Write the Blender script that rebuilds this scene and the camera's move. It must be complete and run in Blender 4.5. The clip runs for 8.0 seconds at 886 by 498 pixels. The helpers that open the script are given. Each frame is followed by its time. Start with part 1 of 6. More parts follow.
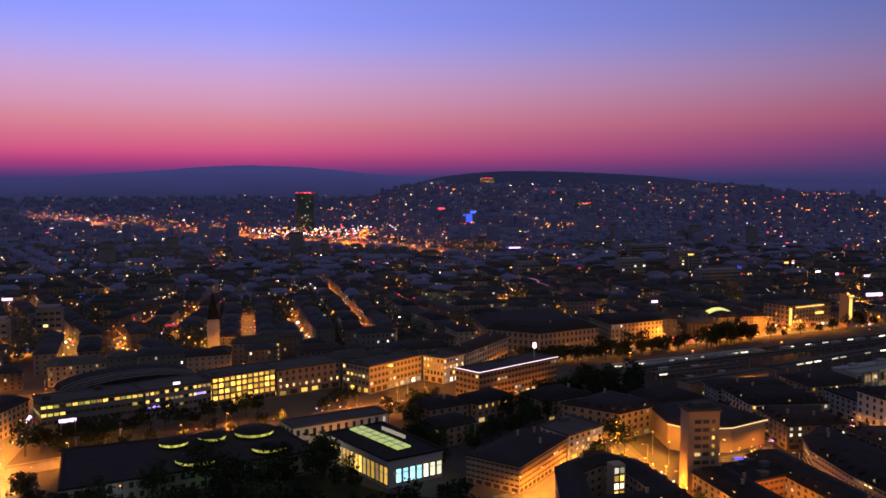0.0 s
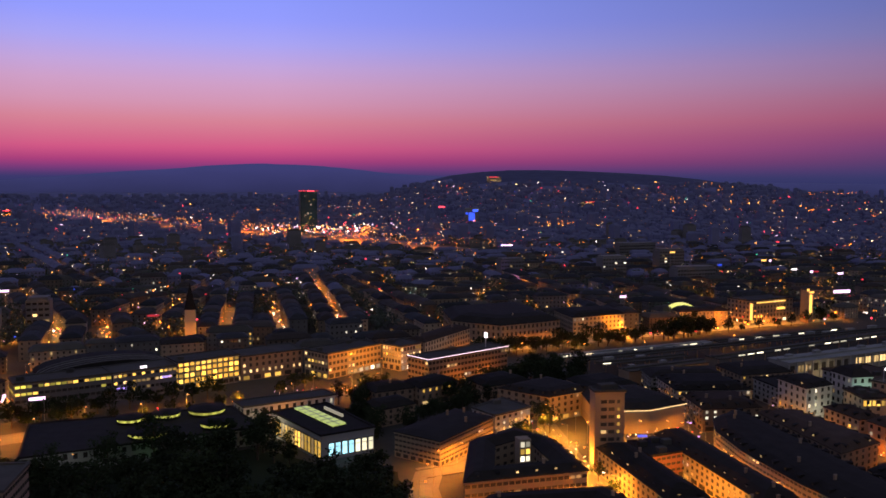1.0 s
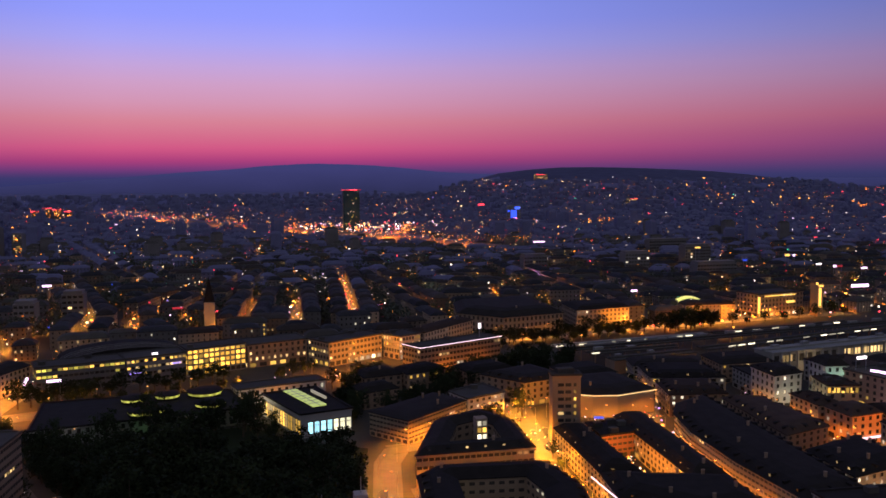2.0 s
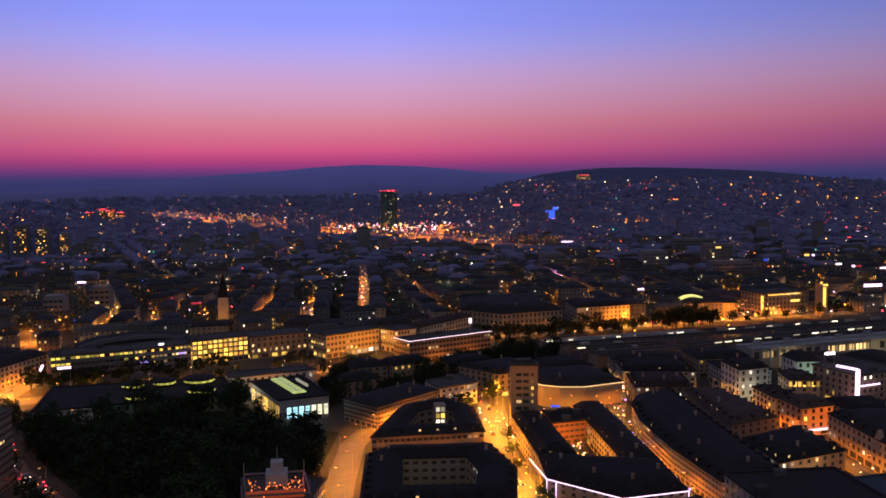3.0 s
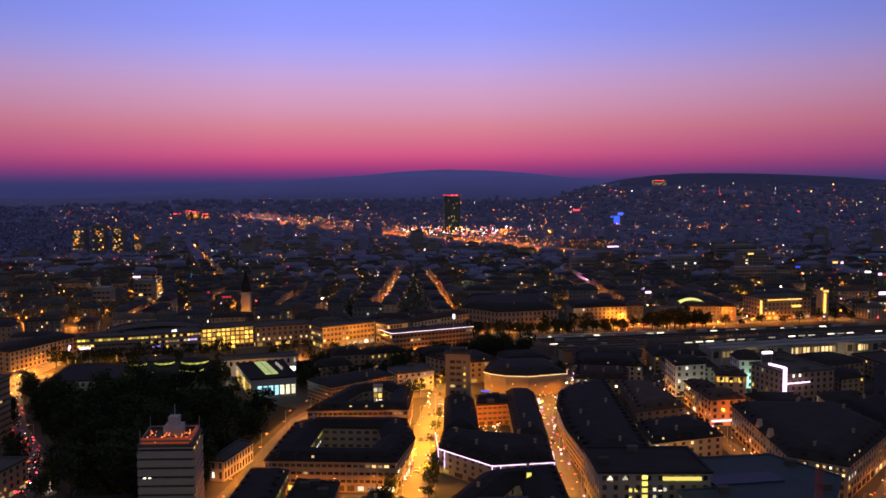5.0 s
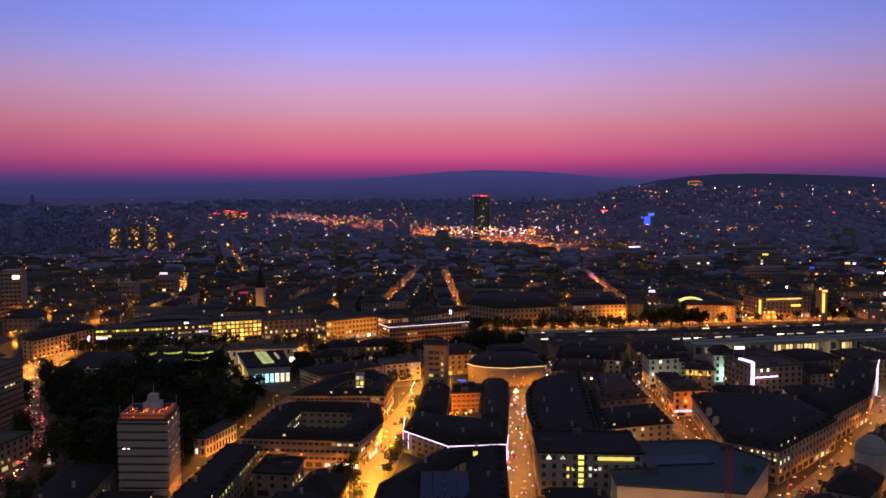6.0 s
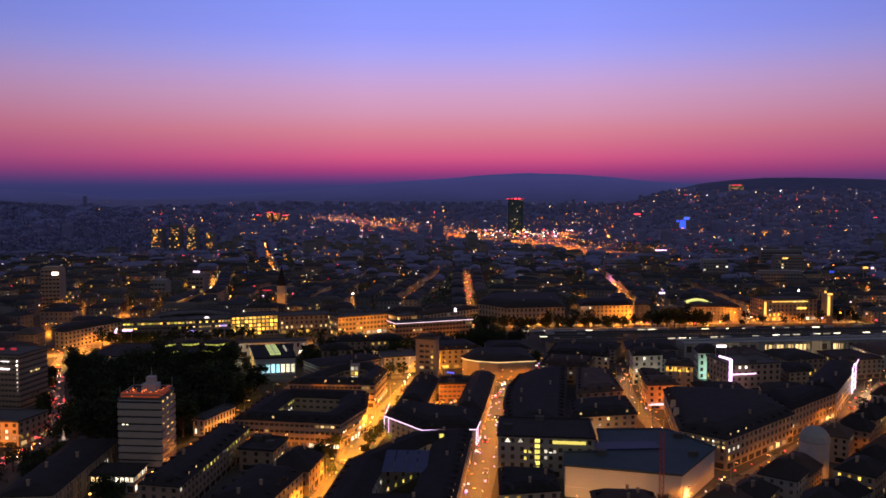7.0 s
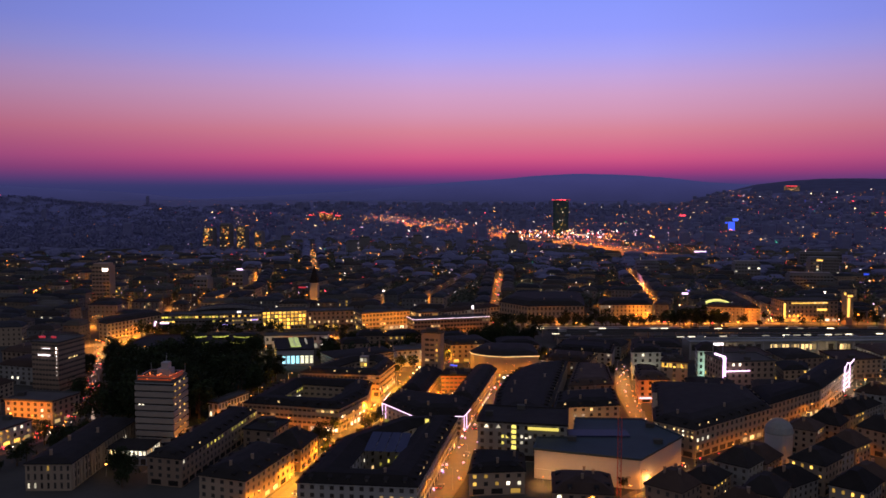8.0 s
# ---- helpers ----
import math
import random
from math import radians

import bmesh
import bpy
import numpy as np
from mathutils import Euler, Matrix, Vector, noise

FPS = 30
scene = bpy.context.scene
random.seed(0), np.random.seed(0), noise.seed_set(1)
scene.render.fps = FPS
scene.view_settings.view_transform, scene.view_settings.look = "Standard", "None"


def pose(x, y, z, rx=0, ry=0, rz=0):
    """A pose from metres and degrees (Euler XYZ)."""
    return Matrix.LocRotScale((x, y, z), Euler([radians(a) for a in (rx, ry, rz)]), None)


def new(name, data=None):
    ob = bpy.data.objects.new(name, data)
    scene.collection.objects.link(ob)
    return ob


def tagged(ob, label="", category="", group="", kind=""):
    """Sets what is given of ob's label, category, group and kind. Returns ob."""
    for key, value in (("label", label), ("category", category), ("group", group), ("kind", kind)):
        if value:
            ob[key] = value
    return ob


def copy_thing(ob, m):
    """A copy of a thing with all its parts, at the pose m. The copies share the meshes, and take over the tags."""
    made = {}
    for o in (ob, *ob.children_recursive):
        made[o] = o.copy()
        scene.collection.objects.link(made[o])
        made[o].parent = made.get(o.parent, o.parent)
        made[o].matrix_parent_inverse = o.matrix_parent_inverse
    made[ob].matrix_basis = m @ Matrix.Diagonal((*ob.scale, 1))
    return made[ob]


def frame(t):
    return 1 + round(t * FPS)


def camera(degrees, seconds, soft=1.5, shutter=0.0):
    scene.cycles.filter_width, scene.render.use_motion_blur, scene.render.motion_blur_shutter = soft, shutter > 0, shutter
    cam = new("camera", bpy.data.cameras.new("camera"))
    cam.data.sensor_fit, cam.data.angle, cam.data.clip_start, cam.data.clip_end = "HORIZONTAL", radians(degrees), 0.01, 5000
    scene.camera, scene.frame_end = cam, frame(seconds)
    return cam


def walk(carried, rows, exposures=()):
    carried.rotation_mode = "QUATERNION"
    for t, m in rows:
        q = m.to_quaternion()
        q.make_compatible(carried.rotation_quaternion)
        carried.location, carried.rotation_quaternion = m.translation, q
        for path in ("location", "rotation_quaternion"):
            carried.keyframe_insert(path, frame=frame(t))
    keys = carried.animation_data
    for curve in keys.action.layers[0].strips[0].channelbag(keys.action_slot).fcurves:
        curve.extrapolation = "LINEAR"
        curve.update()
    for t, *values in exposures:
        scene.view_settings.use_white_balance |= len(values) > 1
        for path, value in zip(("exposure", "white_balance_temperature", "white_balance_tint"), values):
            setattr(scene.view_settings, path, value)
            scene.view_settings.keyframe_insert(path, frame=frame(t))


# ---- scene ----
cam = camera(55.2, 8.0, soft=1.6)
METRES, EYE, TILT, LEAN, TURN = 296.0, 98.0, -0.6, 0.0, -18.4
ROWS = [
    (0.00, -0.0003, 0.0005, -0.0000, 0.04, -3.83, -0.01),
    (0.50, 0.0491, -0.0409, -0.0004, 0.19, -3.83, -0.21),
    (1.00, 0.1027, -0.0792, -0.0016, 1.17, -3.91, -0.20),
    (1.50, 0.1591, -0.1138, -0.0029, 3.20, -3.99, 0.13),
    (2.25, 0.2466, -0.1587, -0.0045, 5.89, -4.01, 0.35),
    (3.00, 0.3352, -0.1963, -0.0052, 8.62, -3.94, 0.46),
    (3.50, 0.3940, -0.2186, -0.0052, 10.85, -3.88, 0.56),
    (4.00, 0.4521, -0.2398, -0.0050, 12.58, -3.86, 0.31),
    (4.50, 0.5094, -0.2608, -0.0047, 13.71, -3.68, 0.19),
    (5.25, 0.5939, -0.2934, -0.0043, 15.64, -3.61, 0.02),
    (6.00, 0.6771, -0.3285, -0.0041, 17.84, -3.59, -0.01),
    (6.50, 0.7324, -0.3530, -0.0040, 19.32, -3.48, 0.05),
    (7.00, 0.7880, -0.3772, -0.0035, 21.02, -3.41, -0.24),
    (7.50, 0.8444, -0.3996, -0.0023, 22.87, -3.38, -0.34),
    (8.00, 0.9021, -0.4174, 0.0004, 24.98, -3.41, -0.35),
]
walk(cam, [(t, pose(0, 0, EYE, TILT, LEAN, TURN) @ pose(METRES * x, METRES * y, METRES * z, 90 + pitch, roll, yaw)) for t, x, y, z, yaw, pitch, roll in ROWS])


# ---------------------------------------------------------------- sky and materials
def lin(r, g, b):
    return tuple((c / 255 / 12.92) if c < 10 else ((c / 255 + 0.055) / 1.055) ** 2.4 for c in (r, g, b))


world = bpy.data.worlds.new("dusk")
scene.world = world
world.use_nodes = True
SKY_STRENGTH = 1.0
# degrees above the horizon, colour towards the afterglow, colour beside it
SKY_LOW = [
    (-10, (22, 24, 44), (22, 24, 44)),
    (0.0, (52, 55, 104), (52, 54, 98)),
    (0.4, (64, 57, 110), (58, 58, 104)),
    (0.85, (118, 58, 122), (62, 60, 106)),
    (1.4, (172, 64, 124), (66, 61, 108)),
    (2.15, (210, 88, 134), (84, 60, 112)),
    (2.95, (213, 110, 141), (118, 60, 110)),
    (3.95, (215, 132, 152), (146, 72, 110)),
]
SKY_HIGH = [
    (5.1, (212, 150, 181), (147, 86, 118)),
    (6.3, (208, 160, 201), (138, 102, 138)),
    (7.4, (196, 165, 221), (131, 106, 148)),
    (8.9, (170, 165, 245), (110, 107, 156)),
    (10.4, (149, 157, 255), (98, 104, 158)),
    (12.4, (138, 153, 253), (90, 101, 156)),
    (22, (98, 108, 180), (80, 86, 134)),
    (38, (86, 92, 134), (82, 86, 122)),
    (90, (80, 84, 106), (80, 84, 106)),
]
SKY = SKY_LOW + SKY_HIGH


def make_sky():
    nt = world.node_tree
    nodes, links = nt.nodes, nt.links
    bg = nodes["Background"]
    coord = nodes.new("ShaderNodeTexCoord")
    sep = nodes.new("ShaderNodeSeparateXYZ")
    links.new(coord.outputs["Generated"], sep.inputs[0])
    low, high = math.sin(radians(-10)), 1.0
    ranges = []
    height = nodes.new("ShaderNodeMapRange")
    height.inputs["From Min"].default_value, height.inputs["From Max"].default_value = low, high
    links.new(sep.outputs["Z"], height.inputs["Value"])
    root = nodes.new("ShaderNodeMath")
    root.operation = "POWER"
    root.inputs[1].default_value = 0.5
    links.new(height.outputs[0], root.inputs[0])
    for side in (1, 2):
        ramp = nodes.new("ShaderNodeValToRGB")
        ramp.color_ramp.interpolation = "LINEAR"
        els = ramp.color_ramp.elements
        while len(els) > 1:
            els.remove(els[-1])
        for i, row in enumerate(SKY):
            at = ((math.sin(radians(row[0])) - low) / (high - low)) ** 0.5
            e = els[0] if i == 0 else els.new(min(at, 1.0))
            e.position = min(at, 1.0)
            e.color = (*lin(*row[side]), 1)
        links.new(root.outputs[0], ramp.inputs[0])
        ranges.append(ramp)
    # the afterglow stands a little west of straight ahead
    flat = nodes.new("ShaderNodeVectorMath")
    flat.operation = "DOT_PRODUCT"
    flat.inputs[1].default_value = (0, 1, 0)
    links.new(coord.outputs["Generated"], flat.inputs[0])
    turned = nodes.new("ShaderNodeMath")
    turned.operation = "ARCTAN2"
    links.new(sep.outputs["X"], turned.inputs[0])
    links.new(sep.outputs["Y"], turned.inputs[1])
    side = nodes.new("ShaderNodeMath")
    side.operation = "ABSOLUTE"
    centre = nodes.new("ShaderNodeMath")
    centre.operation = "ADD"
    centre.inputs[1].default_value = radians(1)
    links.new(turned.outputs[0], centre.inputs[0])
    links.new(centre.outputs[0], side.inputs[0])
    away = nodes.new("ShaderNodeMapRange")
    away.inputs["From Min"].default_value, away.inputs["From Max"].default_value = radians(7), radians(54)
    links.new(side.outputs[0], away.inputs["Value"])
    mix = nodes.new("ShaderNodeMix")
    mix.data_type = "RGBA"
    links.new(away.outputs[0], mix.inputs["Factor"])
    links.new(ranges[0].outputs[0], mix.inputs[6])
    links.new(ranges[1].outputs[0], mix.inputs[7])
    # away from the afterglow the sky is an even grey, lit by the city below
    back = nodes.new("ShaderNodeMapRange")
    back.interpolation_type = "SMOOTHSTEP"
    back.inputs["From Min"].default_value, back.inputs["From Max"].default_value = 0.5, -0.3
    links.new(flat.outputs["Value"], back.inputs["Value"])
    mix2 = nodes.new("ShaderNodeMix")
    mix2.data_type = "RGBA"
    mix2.inputs[7].default_value = (*lin(120, 120, 138), 1)
    links.new(back.outputs[0], mix2.inputs["Factor"])
    links.new(mix.outputs[2], mix2.inputs[6])
    links.new(mix2.outputs[2], bg.inputs["Color"])
    bg.inputs["Strength"].default_value = SKY_STRENGTH


make_sky()


def mat(name, colour, rough=0.8, var=0.25, size=6.0, fine=0.6, bump=0.2, metal=0.0, each=0.0, second=None):
    """A painted or mineral surface: colour broken at two scales, with relief; each: how far single objects differ."""
    m = bpy.data.materials.new(name)
    m.use_nodes = True
    n, l = m.node_tree.nodes, m.node_tree.links
    b = n["Principled BSDF"]
    b.inputs["Roughness"].default_value, b.inputs["Metallic"].default_value = rough, metal
    if rough > 0.9:
        b.inputs["Specular IOR Level"].default_value = 0.15
    geo = n.new("ShaderNodeNewGeometry")
    big, small = n.new("ShaderNodeTexNoise"), n.new("ShaderNodeTexNoise")
    big.inputs["Scale"].default_value, small.inputs["Scale"].default_value = 1 / size, 1 / fine
    big.inputs["Detail"].default_value = 5
    for t in (big, small):
        l.new(geo.outputs["Position"], t.inputs["Vector"])
    mix = n.new("ShaderNodeMix")
    mix.data_type = "RGBA"
    dark = tuple(c * (1 - var) for c in colour)
    light = second or tuple(min(1, c * (1 + var)) for c in colour)
    mix.inputs[6].default_value, mix.inputs[7].default_value = (*dark, 1), (*light, 1)
    add = n.new("ShaderNodeMath")
    add.operation = "MULTIPLY_ADD"
    add.inputs[1].default_value, add.inputs[2].default_value = 0.35, -0.18
    l.new(small.outputs[0], add.inputs[0])
    total = n.new("ShaderNodeMath")
    total.operation = "ADD"
    total.use_clamp = True
    l.new(big.outputs[0], total.inputs[0])
    l.new(add.outputs[0], total.inputs[1])
    l.new(total.outputs[0], mix.inputs["Factor"])
    out = mix.outputs[2]
    if each:
        info = n.new("ShaderNodeObjectInfo")
        hsv = n.new("ShaderNodeHueSaturation")
        r = n.new("ShaderNodeMapRange")
        r.inputs["To Min"].default_value, r.inputs["To Max"].default_value = 1 - each, 1 + each
        l.new(info.outputs["Random"], r.inputs["Value"])
        l.new(r.outputs[0], hsv.inputs["Value"])
        l.new(out, hsv.inputs["Color"])
        out = hsv.outputs[0]
    l.new(out, b.inputs["Base Color"])
    if bump:
        bp = n.new("ShaderNodeBump")
        bp.inputs["Strength"].default_value, bp.inputs["Distance"].default_value = bump, 0.05
        l.new(small.outputs[0], bp.inputs["Height"])
        l.new(bp.outputs[0], b.inputs["Normal"])
    return m


def glow(name, colour, strength, each=0.0, sampled=False):
    """Something that gives off light."""
    m = bpy.data.materials.new(name)
    m.use_nodes = True
    n, l = m.node_tree.nodes, m.node_tree.links
    b = n["Principled BSDF"]
    b.inputs["Base Color"].default_value = (0.05, 0.05, 0.05, 1)
    b.inputs["Emission Color"].default_value = (*colour, 1)
    b.inputs["Emission Strength"].default_value = strength
    if each:
        geo = n.new("ShaderNodeNewGeometry")
        info = n.new("ShaderNodeObjectInfo")
        s = n.new("ShaderNodeMath")
        s.operation = "ADD"
        l.new(geo.outputs["Random Per Island"], s.inputs[0])
        l.new(info.outputs["Random"], s.inputs[1])
        f = n.new("ShaderNodeMath")
        f.operation = "FRACT"
        l.new(s.outputs[0], f.inputs[0])
        p = n.new("ShaderNodeMath")
        p.operation = "POWER"
        p.inputs[1].default_value = 2.0
        l.new(f.outputs[0], p.inputs[0])
        r = n.new("ShaderNodeMapRange")
        r.inputs["To Min"].default_value, r.inputs["To Max"].default_value = strength * (1 - each), strength * (1 + each)
        l.new(p.outputs[0], r.inputs["Value"])
        l.new(r.outputs[0], b.inputs["Emission Strength"])
    m.cycles.emission_sampling = "AUTO" if sampled else "NONE"
    return m


SODIUM = (1.0, 0.345, 0.024)
AMBER = (1.0, 0.295, 0.028)
M = {
    "beige": mat("beige_stone", (0.33, 0.25, 0.17), 0.85, 0.18, 8, 0.5, 0.25, each=0.2),
    "grey": mat("grey_render", (0.30, 0.29, 0.26), 0.85, 0.18, 8, 0.5, 0.25, each=0.2),
    "brown": mat("brown_stone", (0.28, 0.195, 0.13), 0.85, 0.2, 7, 0.5, 0.25, each=0.15),
    "white": mat("white_render", (0.50, 0.46, 0.41), 0.8, 0.12, 9, 0.5, 0.15, each=0.1),
    # darker walls and greyer roofs than the near buildings', mainly for outlying houses
    "darkgrey": mat("dark_grey_render", (0.155, 0.145, 0.14), 0.9, 0.25, 9, 0.6, 0.2, each=0.3),
    "umber": mat("umber_render", (0.15, 0.115, 0.085), 0.9, 0.25, 9, 0.6, 0.2, each=0.3),
    "greyer_tile": mat("greyer_roof_tiles", (0.055, 0.046, 0.043), 0.95, 0.35, 5, 0.4, 0.4, each=0.35),
    "paler_slate": mat("paler_slate", (0.036, 0.037, 0.043), 0.95, 0.35, 5, 0.4, 0.4, each=0.35),
    "brick": mat("red_brick", (0.32, 0.14, 0.08), 0.85, 0.25, 5, 0.3, 0.3, each=0.1),
    "concrete": mat("concrete", (0.34, 0.33, 0.32), 0.85, 0.15, 5, 0.4, 0.2, each=0.1),
    "slate": mat("dark_slate", (0.024, 0.021, 0.019), 0.95, 0.4, 4, 0.4, 0.4, each=0.3),
    "tile": mat("old_roof_tiles", (0.060, 0.040, 0.030), 0.95, 0.35, 4, 0.35, 0.5, each=0.3),
    "gravel": mat("roof_gravel", (0.075, 0.070, 0.062), 0.95, 0.3, 6, 0.3, 0.4, each=0.3),
    "asphalt": mat("asphalt", (0.080, 0.075, 0.070), 0.6, 0.5, 4, 0.5, 0.2),
    "paving": mat("paving", (0.11, 0.10, 0.09), 0.8, 0.25, 7, 0.5, 0.3),
    "ground": mat("city_ground", (0.070, 0.068, 0.060), 0.95, 0.4, 30, 3.0, 0.3),
    "lawn": mat("lawn", (0.022, 0.032, 0.014), 0.95, 0.35, 12, 0.6, 0.4),
    # both tinted blue-violet, so the haze of distance sits in the base colour
    "wood": mat("hazed_far_ground", (0.160, 0.168, 0.315), 1.0, 0.35, 60, 9.0, 0.4),
    "hilltop": mat("hazed_hill_wood", (0.085, 0.088, 0.165), 1.0, 0.35, 40, 9.0, 0.4),
    # haze painted into the far houses: bluish walls and roofs
    "hazewall": mat("hazed_house_walls", (0.162, 0.168, 0.292), 0.9, 0.3, 40, 5, 0.0),
    "hazeroof": mat("hazed_roofs", (0.138, 0.144, 0.248), 0.95, 0.3, 40, 5, 0.0),
    "leaf": mat("leaves", (0.024, 0.034, 0.014), 0.95, 0.4, 3, 0.5, 0.0, each=0.35),
    "city_leaf": mat("city_foliage", (0.065, 0.08, 0.055), 0.85, 0.4, 8, 1, 0.0),
    # blue haze of distance mixed into the leaf colour
    "haze_leaf": mat("hazed_foliage", (0.140, 0.147, 0.260), 0.9, 0.35, 20, 3, 0.0),
    "bark": mat("bark", (0.09, 0.07, 0.05), 0.95, 0.3, 1, 0.1, 0.5),
    "metal": mat("grey_metal", (0.30, 0.30, 0.31), 0.45, 0.1, 2, 0.2, 0.05, metal=0.8),
    "frame": mat("window_frame", (0.13, 0.105, 0.08), 0.6, 0.1, 2, 0.2, 0.0),
    "glass": mat("dark_glass", (0.060, 0.054, 0.046), 0.15, 0.35, 3, 0.5, 0.0, each=0.6),
    "bluepanel": mat("blue_roof_glass", (0.016, 0.021, 0.055), 0.6, 0.2, 4, 0.5, 0.0),
    "car": mat("car_paint", (0.08, 0.08, 0.09), 0.3, 0.1, 2, 0.2, 0.0, metal=0.3, each=0.9),
    "red_steel": mat("red_steel", (0.38, 0.04, 0.03), 0.5, 0.1, 2, 0.2, 0.0),
    "lit_yellow": glow("lamplit_room", (1.0, 0.57, 0.10), 1.3, 0.75),
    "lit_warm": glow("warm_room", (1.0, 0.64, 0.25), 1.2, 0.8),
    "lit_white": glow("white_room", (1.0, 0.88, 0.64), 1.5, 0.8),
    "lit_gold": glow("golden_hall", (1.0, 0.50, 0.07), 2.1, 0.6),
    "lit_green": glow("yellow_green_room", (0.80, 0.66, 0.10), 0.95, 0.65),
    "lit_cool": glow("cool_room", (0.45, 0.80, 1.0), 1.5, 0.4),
    "amber": glow("amber_lamp", (1.0, 0.25, 0.02), 4.4, 0.9),
    "lamp": glow("sodium_lamp", (1.0, 0.40, 0.07), 4.4, 0.85),
    "whitelamp": glow("white_lamp", (1.0, 0.80, 0.68), 6.5, 0.9),
    "red": glow("red_lamp", (1.0, 0.05, 0.08), 3.4, 0.9),
    "blue": glow("blue_lamp", (0.04, 0.10, 1.0), 1.6, 0.5),
    "pink": glow("pink_led", (0.95, 0.62, 1.0), 2.4),
    "led": glow("white_led", (1.0, 0.70, 0.84), 1.5),
    "warmled": glow("warm_led", (1.0, 0.66, 0.30), 1.6),
    "warmdot": glow("warm_lamp", (1.0, 0.66, 0.30), 4.0, 0.9),
    "stair": glow("stair_light", (0.95, 0.76, 0.15), 1.35, 0.3),
    "signlight": glow("yellow_sign_light", (1.0, 0.55, 0.11), 1.9),
    "whitesign": glow("white_sign_light", (1.0, 0.86, 0.92), 2.4),
    "gallery": glow("gallery_room", (1.0, 0.93, 0.62), 1.5, 0.35),
    "gallery_cool": glow("gallery_screen", (0.42, 0.86, 1.0), 1.7, 0.3),
    "green": glow("green_lamp", (0.1, 0.9, 0.5), 2.0, 0.5),
    "violet": glow("violet_lamp", (0.45, 0.3, 1.0), 1.8, 0.5),
}


# ---------------------------------------------------------------- mesh helpers
def mesh(name, verts, faces, mats, ids=None):
    me = bpy.data.meshes.new(name)
    me.from_pydata([tuple(v) for v in verts], [], faces)
    for m in mats if isinstance(mats, (list, tuple)) else [mats]:
        me.materials.append(M[m] if isinstance(m, str) else m)
    if ids:
        me.polygons.foreach_set("material_index", ids)
    me.update()
    return me


def part(name, me, parent, label="", kind="", at=None):
    ob = new(name, me)
    ob.parent = parent
    if at is not None:
        ob.matrix_basis = at
    if label or kind:
        tagged(ob, label, "", "", kind)
    return ob


def thing(name, x, y, z, label, category, group="", kind=""):
    e = new(name)
    e.empty_display_size = 1
    e.location = (x, y, z)
    return tagged(e, label, category, group, kind)


class Geo:
    """Collects faces for one mesh."""

    def __init__(self):
        self.v, self.f, self.i = [], [], []

    def face(self, pts, k=0):
        s = len(self.v)
        self.v += [tuple(p) for p in pts]
        self.f.append(tuple(range(s, s + len(pts))))
        self.i.append(k)

    def box(self, x0, y0, z0, x1, y1, z1, k=0, m=None):
        c = [(x0, y0, z0), (x1, y0, z0), (x1, y1, z0), (x0, y1, z0), (x0, y0, z1), (x1, y0, z1), (x1, y1, z1), (x0, y1, z1)]
        if m is not None:
            c = [tuple(m @ Vector(p)) for p in c]
        s = len(self.v)
        self.v += c
        for q in ((3, 2, 1, 0), (4, 5, 6, 7), (0, 1, 5, 4), (1, 2, 6, 5), (2, 3, 7, 6), (3, 0, 4, 7)):
            self.f.append(tuple(s + a for a in q))
            self.i.append(k)

    def bar(self, a, b, w, h, k=0):
        """A bar from a to b, w wide and h high, on its line."""
        a, b = Vector(a), Vector(b)
        d = (b - a).normalized()
        side = d.cross(Vector((0, 0, 1)))
        side = (side if side.length > 0.01 else Vector((1, 0, 0))).normalized()
        up = side.cross(d)
        s = len(self.v)
        for p in (a, b):
            for u, t in ((-1, -1), (1, -1), (1, 1), (-1, 1)):
                self.v.append(tuple(p + side * (u * w / 2) + up * (t * h / 2)))
        for q in ((0, 1, 2, 3), (7, 6, 5, 4), (0, 4, 5, 1), (1, 5, 6, 2), (2, 6, 7, 3), (3, 7, 4, 0)):
            self.f.append(tuple(s + c for c in q))
            self.i.append(k)

    def tube(self, a, b, r0, r1, n=6, k=0):
        a, b = Vector(a), Vector(b)
        q = (b - a).to_track_quat("Z", "Y")
        s = len(self.v)
        for p, r in ((a, r0), (b, r1)):
            for j in range(n):
                t = 2 * math.pi * j / n
                self.v.append(tuple(p + q @ Vector((r * math.cos(t), r * math.sin(t), 0))))
        for j in range(n):
            self.f.append((s + j, s + (j + 1) % n, s + n + (j + 1) % n, s + n + j))
            self.i.append(k)
        self.f.append(tuple(s + n + j for j in range(n)))
        self.i.append(k)

    def make(self, name, mats):
        return mesh(name, self.v, self.f, mats, self.i)


def offset(poly, d):
    """The polygon (anticlockwise) moved inwards by d."""
    out = []
    n = len(poly)
    for i in range(n):
        p, a, b = Vector(poly[i]), Vector(poly[i - 1]), Vector(poly[(i + 1) % n])
        e, g = (p - a).normalized(), (b - p).normalized()
        n1, n2 = Vector((-e.y, e.x)), Vector((-g.y, g.x))
        m = n1 + n2
        m = m / max(m.length_squared / 2, 0.35)
        out.append(tuple(p + m * d))
    return out


def middle(poly):
    return sum(p[0] for p in poly) / len(poly), sum(p[1] for p in poly) / len(poly)


def area(poly):
    return 0.5 * sum(poly[i - 1][0] * poly[i][1] - poly[i][0] * poly[i - 1][1] for i in range(len(poly)))


